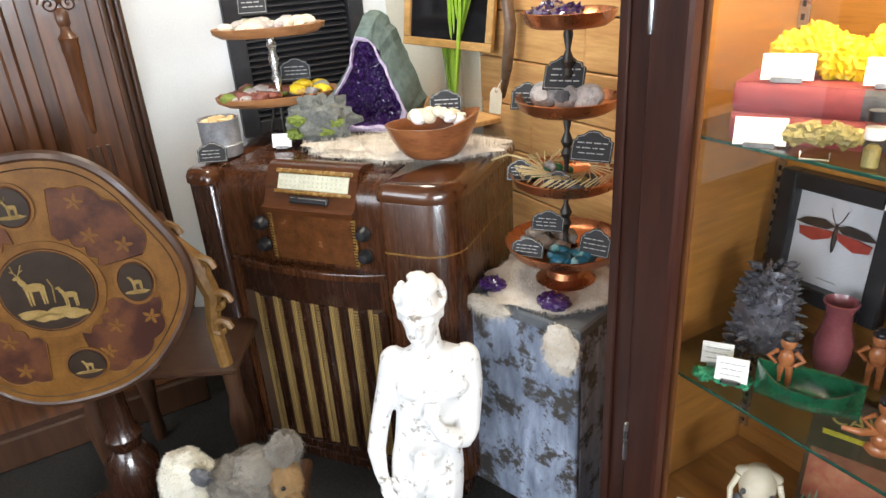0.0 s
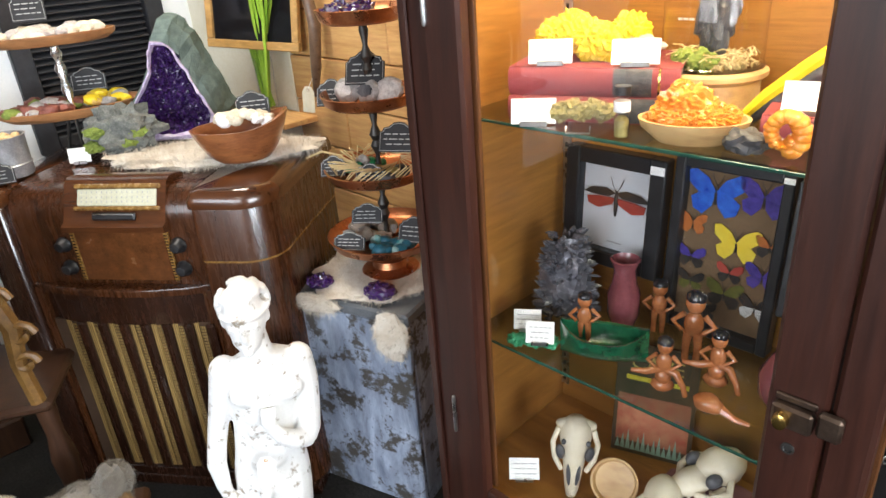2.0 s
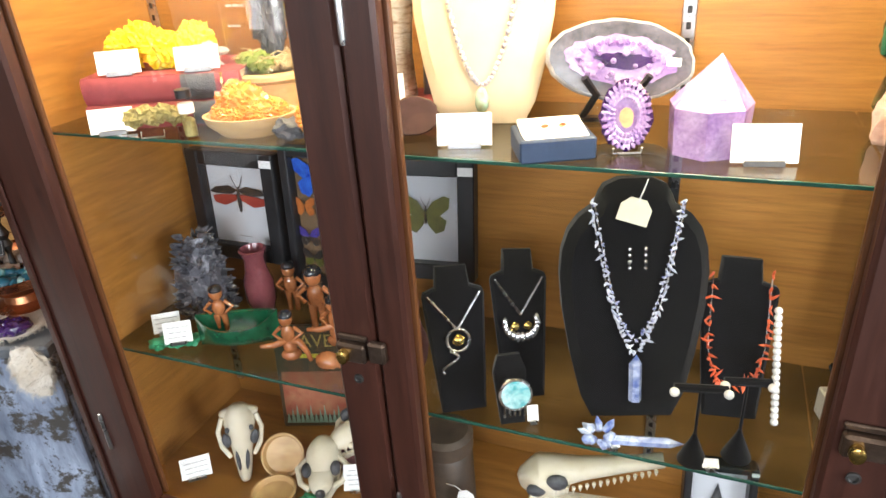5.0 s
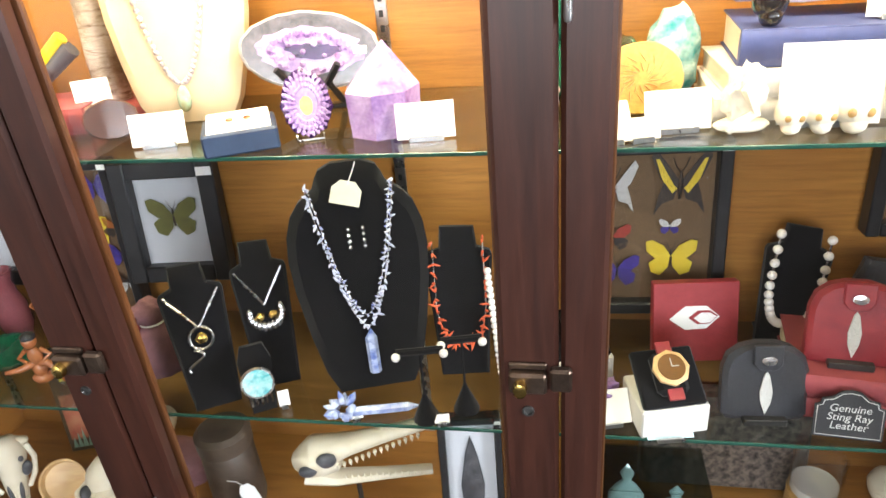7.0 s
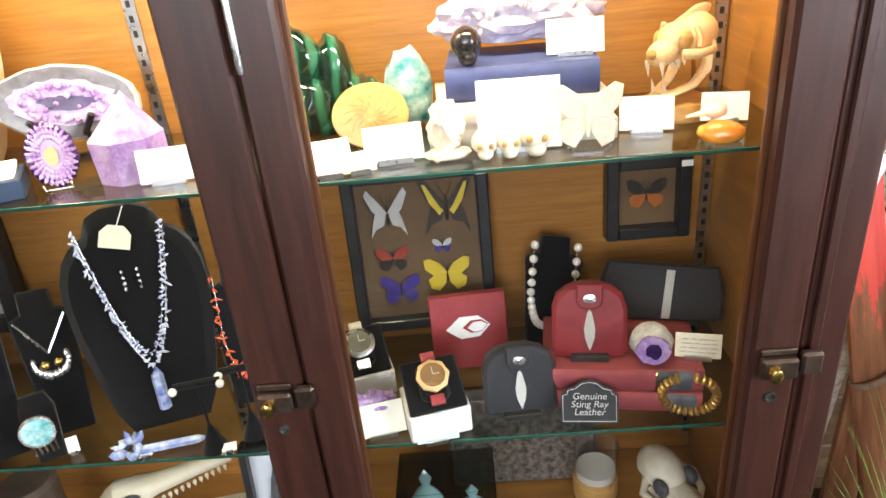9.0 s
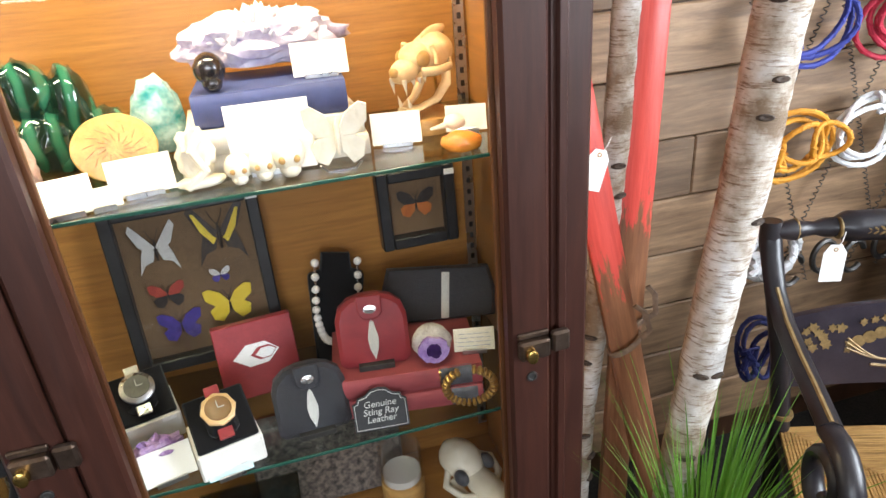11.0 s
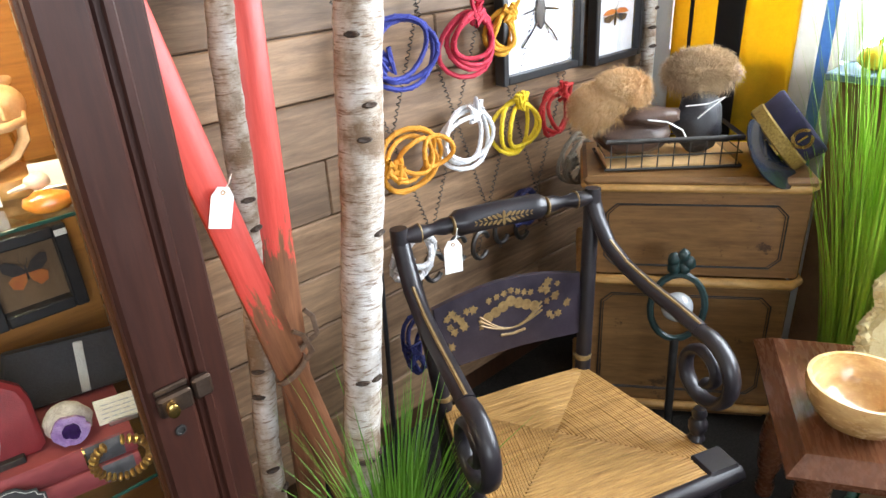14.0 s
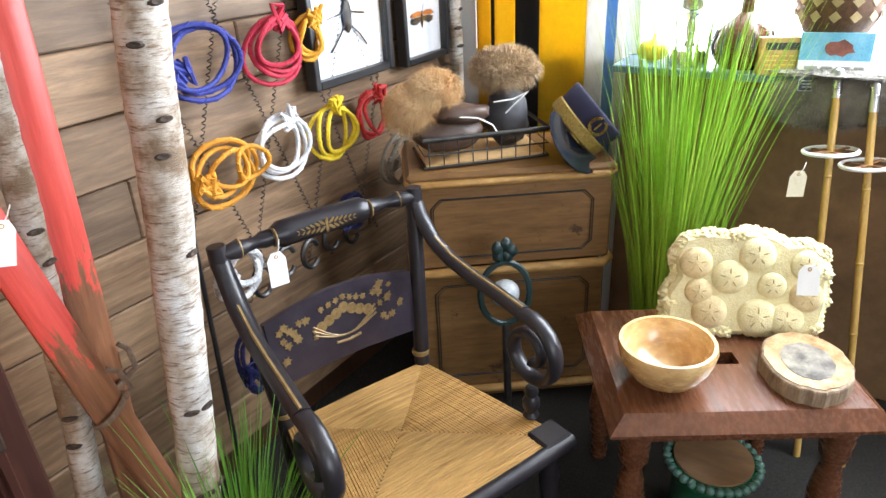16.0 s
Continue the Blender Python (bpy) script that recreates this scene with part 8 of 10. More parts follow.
part("cranium", join(mv(blob(0.040, 0.052, 0.040, 0.05, 2, 3, 3), 0, 0.030, 0.108), mv(blob(0.030, 0.034, 0.028, 0.05, 2, 4, 3), 0, -0.020, 0.116), mv(blob(0.026, 0.034, 0.024, 0.06, 2, 6, 3), 0, -0.056, 0.098), mv(blob(0.006, 0.04, 0.014, 0.05, 2, 5, 2), 0, 0.045, 0.145),
                     *[tube([(q * 0.030, 0.050, 0.092), (q * 0.056, 0.020, 0.088), (q * 0.054, -0.018, 0.090), (q * 0.034, -0.042, 0.094)], [0.006, 0.008, 0.009, 0.010], 8, False, 0.6) for q in (-1, 1)], *[tube([(q * 0.036, -0.006, 0.136), (q * 0.044, -0.004, 0.118), (q * 0.046, -0.008, 0.100)], 0.0055, 6) for q in (-1, 1)]), WARMBONE, csb, smooth=60)
# brown lumps stand for shade in the sockets and the nose opening
for q in (-1, 1):
    part("eye_socket", mv(blob(0.012, 0.017, 0.017, 0.04, 2, 1, 2), q * 0.028, -0.026, 0.114), RATTAN, csb, "eye socket with its shade coloured brown")
    part("fang", mv(crystal(0.005, 0.034, 6, 0.85), q * 0.017, -0.078, 0.090, 180, 0, 0), IVORY, csb)
    part("fang", mv(crystal(0.0042, 0.026, 6, 0.85), q * 0.013, -0.070, 0.030, 12, 0, 0), IVORY, csb)
    part("cheek_tooth", join(*[mv(crystal(0.0045, 0.014, 5, 0.8), q * (0.020 + 0.003 * k), -0.056 + 0.014 * k, 0.082, 180, 0, 0) for k in range(3)]), IVORY, csb)
part("nose_opening", mv(blob(0.012, 0.008, 0.011, 0.04, 2, 1, 2), 0, -0.085, 0.104), RATTAN, csb)
part("jaw", join(*[tube([(q * 0.036, 0.030, 0.086), (q * 0.035, 0.022, 0.050), (q * 0.030, -0.010, 0.026), (q * 0.020, -0.050, 0.022), (q * 0.006, -0.078, 0.026)], [0.010, 0.013, 0.011, 0.010, 0.009], 8, False, 0.6) for q in (-1, 1)]), WARMBONE, csb, smooth=60)
part("post", tube([(0, 0.03, 0.0), (0, 0.03, 0.075)], 0.004, 8), BRASS, csb)
single("wooden_plinth", lathe([(0, 0), (0.06, 0), (0.062, 0.01), (0.055, 0.026), (0.04, 0.032), (0, 0.032)], 24), RATTAN, pose(1.245, 1.17, Z1), "orange-brown wooden plinth under a skull", "plinth")
card(1.175, 1.085, Z1, 0.082, 0.052, -10)
card(1.30, 1.10, Z1, 0.07, 0.044, -14)
single("brown_shell", mv(blob(0.034, 0.022, 0.018, 0.15, 2, 3, 3, True), 0, 0, 0.014), AMBER, pose(1.262, 1.01, Z1, 0, 0, -15), "glossy reddish brown shell", "shell")
single("small_bird_skull", join(mv(blob(0.018, 0.014, 0.013, 0.1, 2, 1, 2), 0, 0, 0.013), tube([(0.01, 0, 0.01), (0.04, 0, 0.004)], [0.006, 0.002], 6)), IVORY, pose(1.262, 1.04, Z1 + 0.026, 0, 0, 170), "tiny cream bird skull", "skull", "skulls")

# ---- bay three, middle shelf ----
f3 = insect_frame(pose(0.785, 1.295, Z2 + 0.050, -6, 0, 3), 0.292, 0.345, 0.024, MOUNTTAN, "black-framed butterflies, yellow and striped")
insect(f3, -0.06, 0.25, 0.06, PALEWING, PALEWING, "tail")
insect(f3, 0.060, 0.255, 0.075, DARKWING, DARKWING, "tail")
for q in (-1, 1):
    part("wing_band", mv(plate([(q * 0.006, -0.004), (q * 0.012, 0.002), (q * 0.040, 0.052), (q * 0.046, 0.052), (q * 0.034, 0.014), (q * 0.014, -0.014)][::q], 0.0008), 0.060, -0.0118, 0.255), YELLOWWING, f3, "yellow wing band")
insect(f3, 0.05, 0.11, 0.048, YELLOWWING, YELLOWWING)
insect(f3, -0.06, 0.155, 0.034, REDWING, DARKWING)
insect(f3, -0.05, 0.085, 0.042, VIOLETWING, VIOLETWING)
insect(f3, 0.045, 0.175, 0.02, PALEWING, VIOLETWING)
f4 = insect_frame(pose(1.245, 1.318, 0.895, -3, 0, 0), 0.165, 0.17, 0.024, MOUNTTAN, "small black-framed dark butterfly on tan card")
insect(f4, 0, 0.09, 0.04, DARKWING, ORANGEWING)
rb = thing("red_gift_box", pose(0.873, 1.195, Z2, -14, 0, 5), "flat red box standing with a white leaf emblem", "box")
part("box", span(-0.077, 0.077, -0.012, 0.012, 0, 0.155, 0.002), surface("red_card", (0.26, 0.02, 0.025), (0.34, 0.035, 0.04), 0.5, bump=0.04), rb)
lf_ = lambda k: [(-0.05 * k, 0), (-0.02 * k, 0.026 * k), (0.02 * k, 0.026 * k), (0.045 * k, 0.004), (0.02 * k, -0.02 * k), (-0.02 * k, -0.022 * k)]
part("emblem", mv(plate(lf_(0.95), 0.0012), 0.0, -0.0128, 0.085), PAPER, rb, "white leaf shape")
part("emblem_gap", mv(plate(lf_(0.55), 0.0012), 0.014, -0.0138, 0.087), surface("red_card_gap", (0.26, 0.02, 0.025), (0.34, 0.035, 0.04), 0.5), rb)
part("emblem_core", mv(plate(lf_(0.42), 0.0012), 0.017, -0.0148, 0.0865), PAPER, rb)
watch_box(pose(0.655, 1.155, Z2, 0, 0, 16), STEEL, STEEL, "steel wristwatch in an open black-lined box")
watch_box(pose(0.80, 1.035, Z2, 0, 0, 14), PALEWOOD, LEATHERRED, "pale wooden wristwatch in an open cream box")
single("amethyst_chunk", join(mv(blob(0.045, 0.028, 0.03, 0.5, 2.4, 8, 4, True), 0, 0, 0.026), cluster(0.035, 40, 3, (0.004, 0.008), (0.01, 0.02), 0.6, (0, 0, 0.02), (1.2, 0.7, 0.7))), LILAC, pose(0.685, 1.05, Z2, 0, 0, 14), "rough pale purple amethyst chunk", "mineral", smooth=15)
card(0.705, 1.0, Z2, 0.086, 0.058, 14, lean=35)
card(0.805, 0.975, Z2, 0.075, 0.05, 10, "pale blue printed card lying at shelf edge", 8, 60, 3, surface("pale_blue_card", (0.42, 0.60, 0.68), (0.5, 0.68, 0.75), 0.6, bump=0))
PM = pose(1.024, 1.215, Z2, 0, 8, -2)
small_bust(PM, 0.115, 0.25, "flat black velvet necklace stand", 16)
pts = [(0.043 * math.copysign(min(1, abs(t) * 1.5) ** 0.55, t), 0.232 - 0.165 * (1 - abs(t) ** 2.4)) for t in [-1 + 2 * i / 26 for i in range(27)]]
bead_string("pearl_necklace", PM @ on_slope(16, -0.018), pts, 0.0088, PEARL, "necklace of large round white pearls")
wallet(pose(0.958, 1.04, Z2, 0, 0, 2), 0.134, 0.135, LEATHERBLACK, "black stingray-leather wallet with silver snap")
book(pose(1.15, 1.12, Z2, 0, 0, -9), 0.28, 0.19, 0.04, BOOKRED, "red book lying flat at the bottom of a pair", [(0.08, 0.05)])
book(pose(1.15, 1.12, Z2 + 0.0405, 0, 0, -8), 0.28, 0.18, 0.044, BOOKRED, "red book with a dark title band", [(0.06, 0.06), (0.058, 0.004)])
wallet(pose(1.09, 1.085, Z2 + 0.085, 0, 0, -7), 0.134, 0.14, LEATHERRED, "red stingray-leather wallet with silver snap")
pu = thing("clutch_purse", pose(1.245, 1.19, Z2 + 0.085, 0, 0, -12), "black leather clutch purse with beaded strip", "purse")
part("body", mv(plate([(-0.115, 0), (0.115, 0), (0.12, 0.06), (0.11, 0.105), (-0.10, 0.115), (-0.118, 0.06)], 0.03, 0.008), 0, 0, 0, -20, 0, 0), LEATHERBLACK, pu)
part("beaded_strip", mv(span(-0.008, 0.008, -0.019, -0.0155, 0.004, 0.10, 0.001), 0.01, 0, 0, -20, 6, 0), STINGRAY, pu)
gd = thing("geode_half", pose(1.195, 1.06, Z2 + 0.085, 0, 0, -10), "small grey geode half with purple crystal hollow", "geode")
part("rind", mv(blob(0.037, 0.028, 0.037, 0.12, 2, 4, 3), 0, 0.006, 0.036), PALEROCK, gd, smooth=40)
part("crystal_face", mv(plate(ellipse(0, 0.036, 0.029, 0.028, 24, 0.08, 2), 0.006), 0, -0.024, 0), LILAC, gd)
part("hollow", mv(plate(ellipse(0.002, 0.036, 0.014, 0.015, 18, 0.2, 3), 0.003), 0, -0.028, 0), AMETHYST, gd)
card(1.275, 1.05, Z2 + 0.085, 0.078, 0.046, -14, "cream printed card on the books", 9, 14, 4, TAGPAPER)
single("chain_bracelet", join(*[aim(mv(tube([(0.008 * math.cos(a), 0.005 * math.sin(a), 0) for a in [k * 0.785 for k in range(8)]], 0.0035, 5, True), 0, 0, 0), (0.045 * math.cos(t), -0.012 * math.sin(t), 0.052 + 0.046 * math.sin(t)), (-math.sin(t), 0, math.cos(t))) for t in [i * 0.232 - 4.2 for i in range(25)]]), surface("gold_chain", (0.40, 0.25, 0.07), (0.56, 0.38, 0.13), 0.35, 0.8), pose(1.245, 0.995, Z2, 0, 0, -14), "thick twisted golden chain bracelet", "bracelet")
chalk_sign(pose(1.075, 1.0, Z2, 0, 0, -6), 0.10, 0.082, 1, "Genuine\nSting Ray\nLeather", "chalkboard sign reading Genuine Sting Ray Leather")

# ---- bay three, bottom ----
single("granite_slab", span(-0.17, 0.17, -0.03, 0.03, 0, 0.23, 0.006), GRANITE, pose(0.97, 1.27, Z3, -6, 0, 0), "speckled dark granite slab leaning on the back", "stone slab")
jr = thing("candle_jar", pose(1.12, 1.16, Z3), "clear glass jar with amber wax", "jar")
part("glass", lathe([(0, 0.001), (0.046, 0.001), (0.048, 0.01), (0.048, 0.19), (0.044, 0.19), (0.044, 0.012), (0, 0.01)], 24), GLASS, jr)
part("wax", lathe([(0, 0.012), (0.043, 0.012), (0.043, 0.12), (0, 0.122)], 24), CASEWHITE, jr)
part("amber_label", lathe([(0.0445, 0.05), (0.0485, 0.052), (0.0485, 0.10), (0.0445, 0.102)], 24), RATTAN, jr)
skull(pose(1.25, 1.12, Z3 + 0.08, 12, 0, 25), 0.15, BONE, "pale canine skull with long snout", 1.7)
acr = thing("acrylic_display_box", pose(0.80, 1.10, Z3), "clear acrylic box with pale blue ornaments", "box")
part("panel", join(span(-0.10, 0.10, -0.06, -0.057, 0, 0.19, 0), span(-0.10, 0.10, 0.057, 0.06, 0, 0.19, 0), span(-0.10, -0.097, -0.056, 0.056, 0, 0.19, 0), span(0.097, 0.10, -0.056, 0.056, 0, 0.19, 0)), SHELFGLASS, acr)
for x, h in ((-0.045, 0.20), (0.05, 0.15)):
    part("ornament", mv(lathe([(0, 0), (0.03, 0), (0.036, h * 0.3), (0.034, h * 0.6), (0.02, h * 0.72), (0.008, h * 0.78), (0.014, h * 0.88), (0, h)], 18, 1.0, 0.5), x, 0, 0.002), surface("pale_blue_enamel", (0.42, 0.60, 0.64), (0.60, 0.74, 0.76), 0.3, scale=30, bump=0.1), acr, "pale blue enamel ornament")
part("lid", span(-0.10, 0.10, -0.06, 0.06, 0.191, 0.194, 0), SHELFGLASS, acr)

# ---- wares on the radio and the pedestal ----
FURPALE = surface("pale_fur", (0.52, 0.42, 0.29), (0.86, 0.82, 0.74), 0.95, scale=18, fine=500, bump=0.6, sheen=0.4)
FURGREY = surface("grey_fur", (0.075, 0.064, 0.050), (0.25, 0.22, 0.18), 0.95, scale=16, fine=500, bump=0.6, sheen=0.3)
FURTAN = surface("tan_fur", (0.52, 0.25, 0.065), (0.88, 0.66, 0.36), 0.95, scale=16, fine=500, bump=0.6, sheen=0.3)


def hairs(g, n, length, r, seed, droop=0.4, flow=(0, 0, 0)):
    """Short curved hairs that stand on a shape's faces."""
    rnd = random.Random(seed)
    v, f = [], []
    gv, gf = g
    for i in range(n):
        q = gf[rnd.randrange(len(gf))]
        a, b, c = Vector(gv[q[0]]), Vector(gv[q[1]]), Vector(gv[q[2]])
        nn = (b - a).cross(c - a)
        if nn.length < 1e-12:
            continue
        nn.normalize()
        w1, w2 = sorted((rnd.random(), rnd.random()))
        p = a * w1 + b * (w2 - w1) + c * (1 - w2)
        d = (nn + Vector((rnd.uniform(-1, 1), rnd.uniform(-1, 1), rnd.uniform(-1, 1))) * 0.5 + Vector(flow)).normalized()
        L = length * rnd.uniform(0.5, 1.2)
        s = d.cross(Vector((rnd.uniform(-1, 1), rnd.uniform(-1, 1), 0.3))).normalized() * r
        m = p + d * L * 0.55
        e = p + d * L + Vector((0, 0, -droop * L))
        k = len(v)
        v += [tuple(p - s), tuple(p + s), tuple(m - s * 0.7), tuple(m + s * 0.7), tuple(e)]
        f += [(k, k + 1, k + 3, k + 2), (k + 2, k + 3, k + 4)]
    return v, f


def furry(name, g, material, m, label, category, n=1500, length=0.02, seed=1, flow=(0, 0, 0), kind=""):
    t = thing(name, m, label, category, kind=kind)
    part("pelt", g, material, t, smooth=60)
    part("hair", hairs(g, int(n * 2.2), length * 0.72, 0.00055, seed, 0.5, flow), material, t, smooth=0)
    return t


RT = RADIO_TOP + 0.004
fp = mv(blob(0.27, 0.12, 0.016, 0.3, 2.5, 3, 4), 0, 0, 0.010)
furry("fur_runner", fp, FURPALE, pose(-1.70, 0.86, RT, 0, 0, 47), "pale grey and cream fur pelt on the radio", "fur", 4500, 0.03, 2)
ct = thing("amethyst_cathedral", pose(-1.925, 0.875, RT + 0.012, 0, 0, 50) @ Matrix.Diagonal((1.06, 1.0, 0.88, 1.0)), "tall grey-green amethyst cathedral geode with purple hollow", "geode")
FO = [(-0.085, 0.0), (-0.03, -0.002), (0.03, 0.0), (0.085, 0.015), (0.098, 0.06), (0.078, 0.13), (0.056, 0.20), (0.032, 0.275), (0.004, 0.325), (-0.028, 0.332), (-0.046, 0.295), (-0.056, 0.235), (-0.088, 0.175), (-0.122, 0.125), (-0.130, 0.085), (-0.110, 0.04)]


def shell_rings(rings, seed, rough, closed=True):
    """The outline FO drawn through depth: scale, depth, shift across and a lift for each ring, roughened."""
    v, f = [], []
    n = len(FO) * 3
    for k, (sc, y, dx, up) in enumerate(rings):
        for i in range(n):
            a, b = FO[i // 3], FO[(i // 3 + 1) % len(FO)]
            u = (i % 3) / 3
            x, z = a[0] + (b[0] - a[0]) * u, a[1] + (b[1] - a[1]) * u
            p = Vector((-0.015 + (x + 0.015) * sc + dx, y, 0.13 + (z - 0.13) * sc + up))
            q = noise.noise(p * 38 + Vector((seed, 0, 0))) * rough
            v.append((p.x + q, p.y + q * 0.6, max(p.z + q, 0.0)))
    for k in range(len(rings) - 1):
        for i in range(n):
            j = (i + 1) % n
            f.append((k * n + i, k * n + j, (k + 1) * n + j, (k + 1) * n + i))
    if closed:
        f.append(tuple(range((len(rings) - 1) * n, len(rings) * n)))
    return v, f


part("shell", shell_rings([(1.0, -0.002, 0, 0), (1.06, 0.012, 0.004, 0.01), (1.16, 0.06, 0.016, 0.03), (1.16, 0.11, 0.024, 0.04), (0.95, 0.17, 0.03, 0.02), (0.5, 0.20, 0.03, -0.03)], 3, 0.008), surface("geode_shell", (0.045, 0.075, 0.072), (0.13, 0.18, 0.165), 0.7, scale=40, bump=0.6), ct, "rough grey-green rock shell", smooth=0)
part("pale_rim", shell_rings([(1.005, -0.001, 0, 0), (1.0, -0.008, 0, 0), (0.93, -0.008, 0, 0.004), (0.88, 0.004, 0, 0.004)], 5, 0.006, False), surface("pale_geode_rim", (0.30, 0.20, 0.42), (0.72, 0.66, 0.78), 0.35, scale=70, bump=0.4), ct, "pale crystal rim", smooth=0)
part("hollow", shell_rings([(0.885, 0.003, 0, 0.004), (0.78, 0.03, 0, 0.004), (0.55, 0.07, 0, 0.0), (0.2, 0.09, 0, 0.0)], 7, 0.008), AMETHYST, ct, "deep purple crystal hollow", smooth=0)
rnd = random.Random(12)
cg = []
for i in range(620):
    k = rnd.randrange(len(FO))
    a, b = FO[k], FO[(k + 1) % len(FO)]
    u, sc = rnd.random(), rnd.uniform(0.12, 0.92)
    x, z = a[0] + (b[0] - a[0]) * u, a[1] + (b[1] - a[1]) * u
    p = Vector((-0.015 + (x + 0.015) * sc, 0.088 * (1 - sc ** 2.2), 0.134 + (z - 0.13) * sc))
    cg.append(aim(crystal(rnd.uniform(0.004, 0.009), rnd.uniform(0.008, 0.018), 6, 0.6), p, (-0.015 - p.x + rnd.uniform(-0.05, 0.05), -0.09, 0.134 - p.z + rnd.uniform(-0.04, 0.08))))
part("crystals", join(*cg), AMETHYST, ct, "faceted purple crystals", smooth=0)
mr = thing("mossy_rock", pose(-1.975, 0.715, RT, 0, 0, 58), "rough grey rock with green moss", "rock")
part("stone", mv(blob(0.10, 0.065, 0.075, 0.45, 2.4, 4, 4, True), 0, 0, 0.064), surface("grey_rough_rock", (0.09, 0.095, 0.085), (0.24, 0.25, 0.23), 0.9, scale=50, bump=0.8), mr, smooth=20)
part("moss_tuft", join(*[mv(blob(0.028, 0.02, 0.016, 0.5, 3, i, 3), x, -0.05, z) for i, (x, z) in enumerate(((-0.06, 0.08), (0.02, 0.045), (0.05, 0.07), (-0.07, 0.04)))]), MOSSG, mr, smooth=20)
wb = thing("carved_wooden_bowl", pose(-1.545, 0.868, RT + 0.010, 0, 0, 58) @ Matrix.Scale(0.92, 4), "boat-shaped reddish wooden bowl filled with white stones", "bowl")
v, f = [], []
N, K = 24, 8
for j in range(2):
    for k in range(K + 1):
        u = k / K
        for i in range(N):
            a = 2 * math.pi * i / N
            r = (0.045 + 0.095 * u ** 0.6) - 0.010 * j
            z = 0.105 * u ** 1.4 + 0.010 * j * (1 - u) + 0.035 * u * max(0, math.cos(a)) ** 2
            v.append((r * 1.0 * math.cos(a), r * 0.68 * math.sin(a), z))
n1 = (K + 1) * N
for k in range(K):
    for i in range(N):
        i2 = (i + 1) % N
        f.append((k * N + i, k * N + i2, (k + 1) * N + i2, (k + 1) * N + i))
        f.append((n1 + k * N + i2, n1 + k * N + i, n1 + (k + 1) * N + i, n1 + (k + 1) * N + i2))
for i in range(N):
    i2 = (i + 1) % N
    f.append((K * N + i, K * N + i2, n1 + K * N + i2, n1 + K * N + i))
f.append(tuple(reversed(range(N))))
f.append(tuple(n1 + i for i in range(N)))
part("bowl", (v, f), wood("reddish_bowl_wood", (0.16, 0.05, 0.018), (0.34, 0.13, 0.045), 0.3, (12, 12, 40), coat=0.5), wb, smooth=60)
rnd = random.Random(2)
for i in range(26):
    a, r = rnd.uniform(0, 6.28), rnd.uniform(0, 0.085)
    part("white_stone", mv(blob(0.02, 0.018, 0.015, 0.3, 2.2, i, 2), r * math.cos(a), r * 0.6 * math.sin(a), 0.108 + 0.022 * (1 - r / 0.09) + rnd.uniform(0, 0.014)), BONE if i % 3 else PAPER, wb)
chalk_sign(pose(-1.575, 0.93, RT + 0.112, 0, 0, 56), 0.09, 0.068, 5)
card(-1.985, 0.585, RT, 0.06, 0.042, 55)
tc = thing("tin_can", pose(-2.055, 0.425, RT), "small galvanised tin bucket filled with pebbles", "bucket")
GALV = surface("galvanised_tin", (0.30, 0.31, 0.33), (0.52, 0.53, 0.55), 0.42, 0.55, scale=40, fine=200, bump=0.05)
part("can", lathe([(0, 0), (0.056, 0), (0.058, 0.006), (0.058, 0.03), (0.0605, 0.033), (0.058, 0.036), (0.059, 0.105), (0.062, 0.11), (0.056, 0.11), (0.055, 0.02), (0, 0.018)], 28), GALV, tc)
part("pebbles", join(*[mv(blob(0.014, 0.014, 0.01, 0.3, 2, i, 2), 0.036 * math.cos(i * 2.4) * (i % 3) / 2, 0.036 * math.sin(i * 2.4) * (i % 3) / 2, 0.105) for i in range(14)]), WARMBONE, tc)
chalk_sign(pose(-1.985, 0.375, RT, 0, 0, 62), 0.085, 0.058, 6)


def tray_stand(m, levels, metal, label, pole=SILVER):
    s = thing("tiered_tray_stand", m, label, "tray stand", "tiered trays")
    part("foot", lathe([(0, 0), (0.075, 0), (0.08, 0.006), (0.05, 0.018), (0.045, 0.035), (0.06, 0.045), (0.03, 0.055), (0, 0.055)], 28), metal, s)
    z_prev = 0.05
    for i, (z, r, oval) in enumerate(levels):
        if z > z_prev + 0.02:
            h = z - z_prev
            part("stem", mv(lathe([(0.008, 0), (0.016, 0.05 * h), (0.008, 0.12 * h), (0.006, 0.3 * h), (0.015, 0.42 * h), (0.009, 0.5 * h), (0.016, 0.58 * h), (0.006, 0.72 * h), (0.012, 0.9 * h), (0.008, h)], 14), 0, 0, z_prev), pole, s)
        part("tray", mv(lathe([(0, 0), (r * 0.8, 0.0), (r * 0.93, 0.010), (r, 0.032), (r * 1.015, 0.034), (r * 0.985, 0.035), (r * 0.9, 0.016), (r * 0.78, 0.007), (0, 0.006)], 40, 1.0, oval), 0, 0, z), metal, s)
        z_prev = z + 0.006
    return s


def heap(m, r, n, size, materials, name, label, seed, oval=1.0, kind="stone"):
    rnd = random.Random(seed)
    h = thing(name, m, label, kind, "tray contents")
    for i in range(n):
        a, rr = rnd.uniform(0, 6.283), r * math.sqrt(rnd.random())
        s = size * rnd.uniform(0.7, 1.25)
        part("stone", mv(blob(s, s * rnd.uniform(0.7, 1), s * rnd.uniform(0.55, 0.8), 0.3, 2, rnd.randint(0, 99), 2), rr * math.cos(a), rr * oval * math.sin(a), s * 0.7 + size * 1.1 * (1 - rr / r) * rnd.random()), rnd.choice(materials), h)
    return h


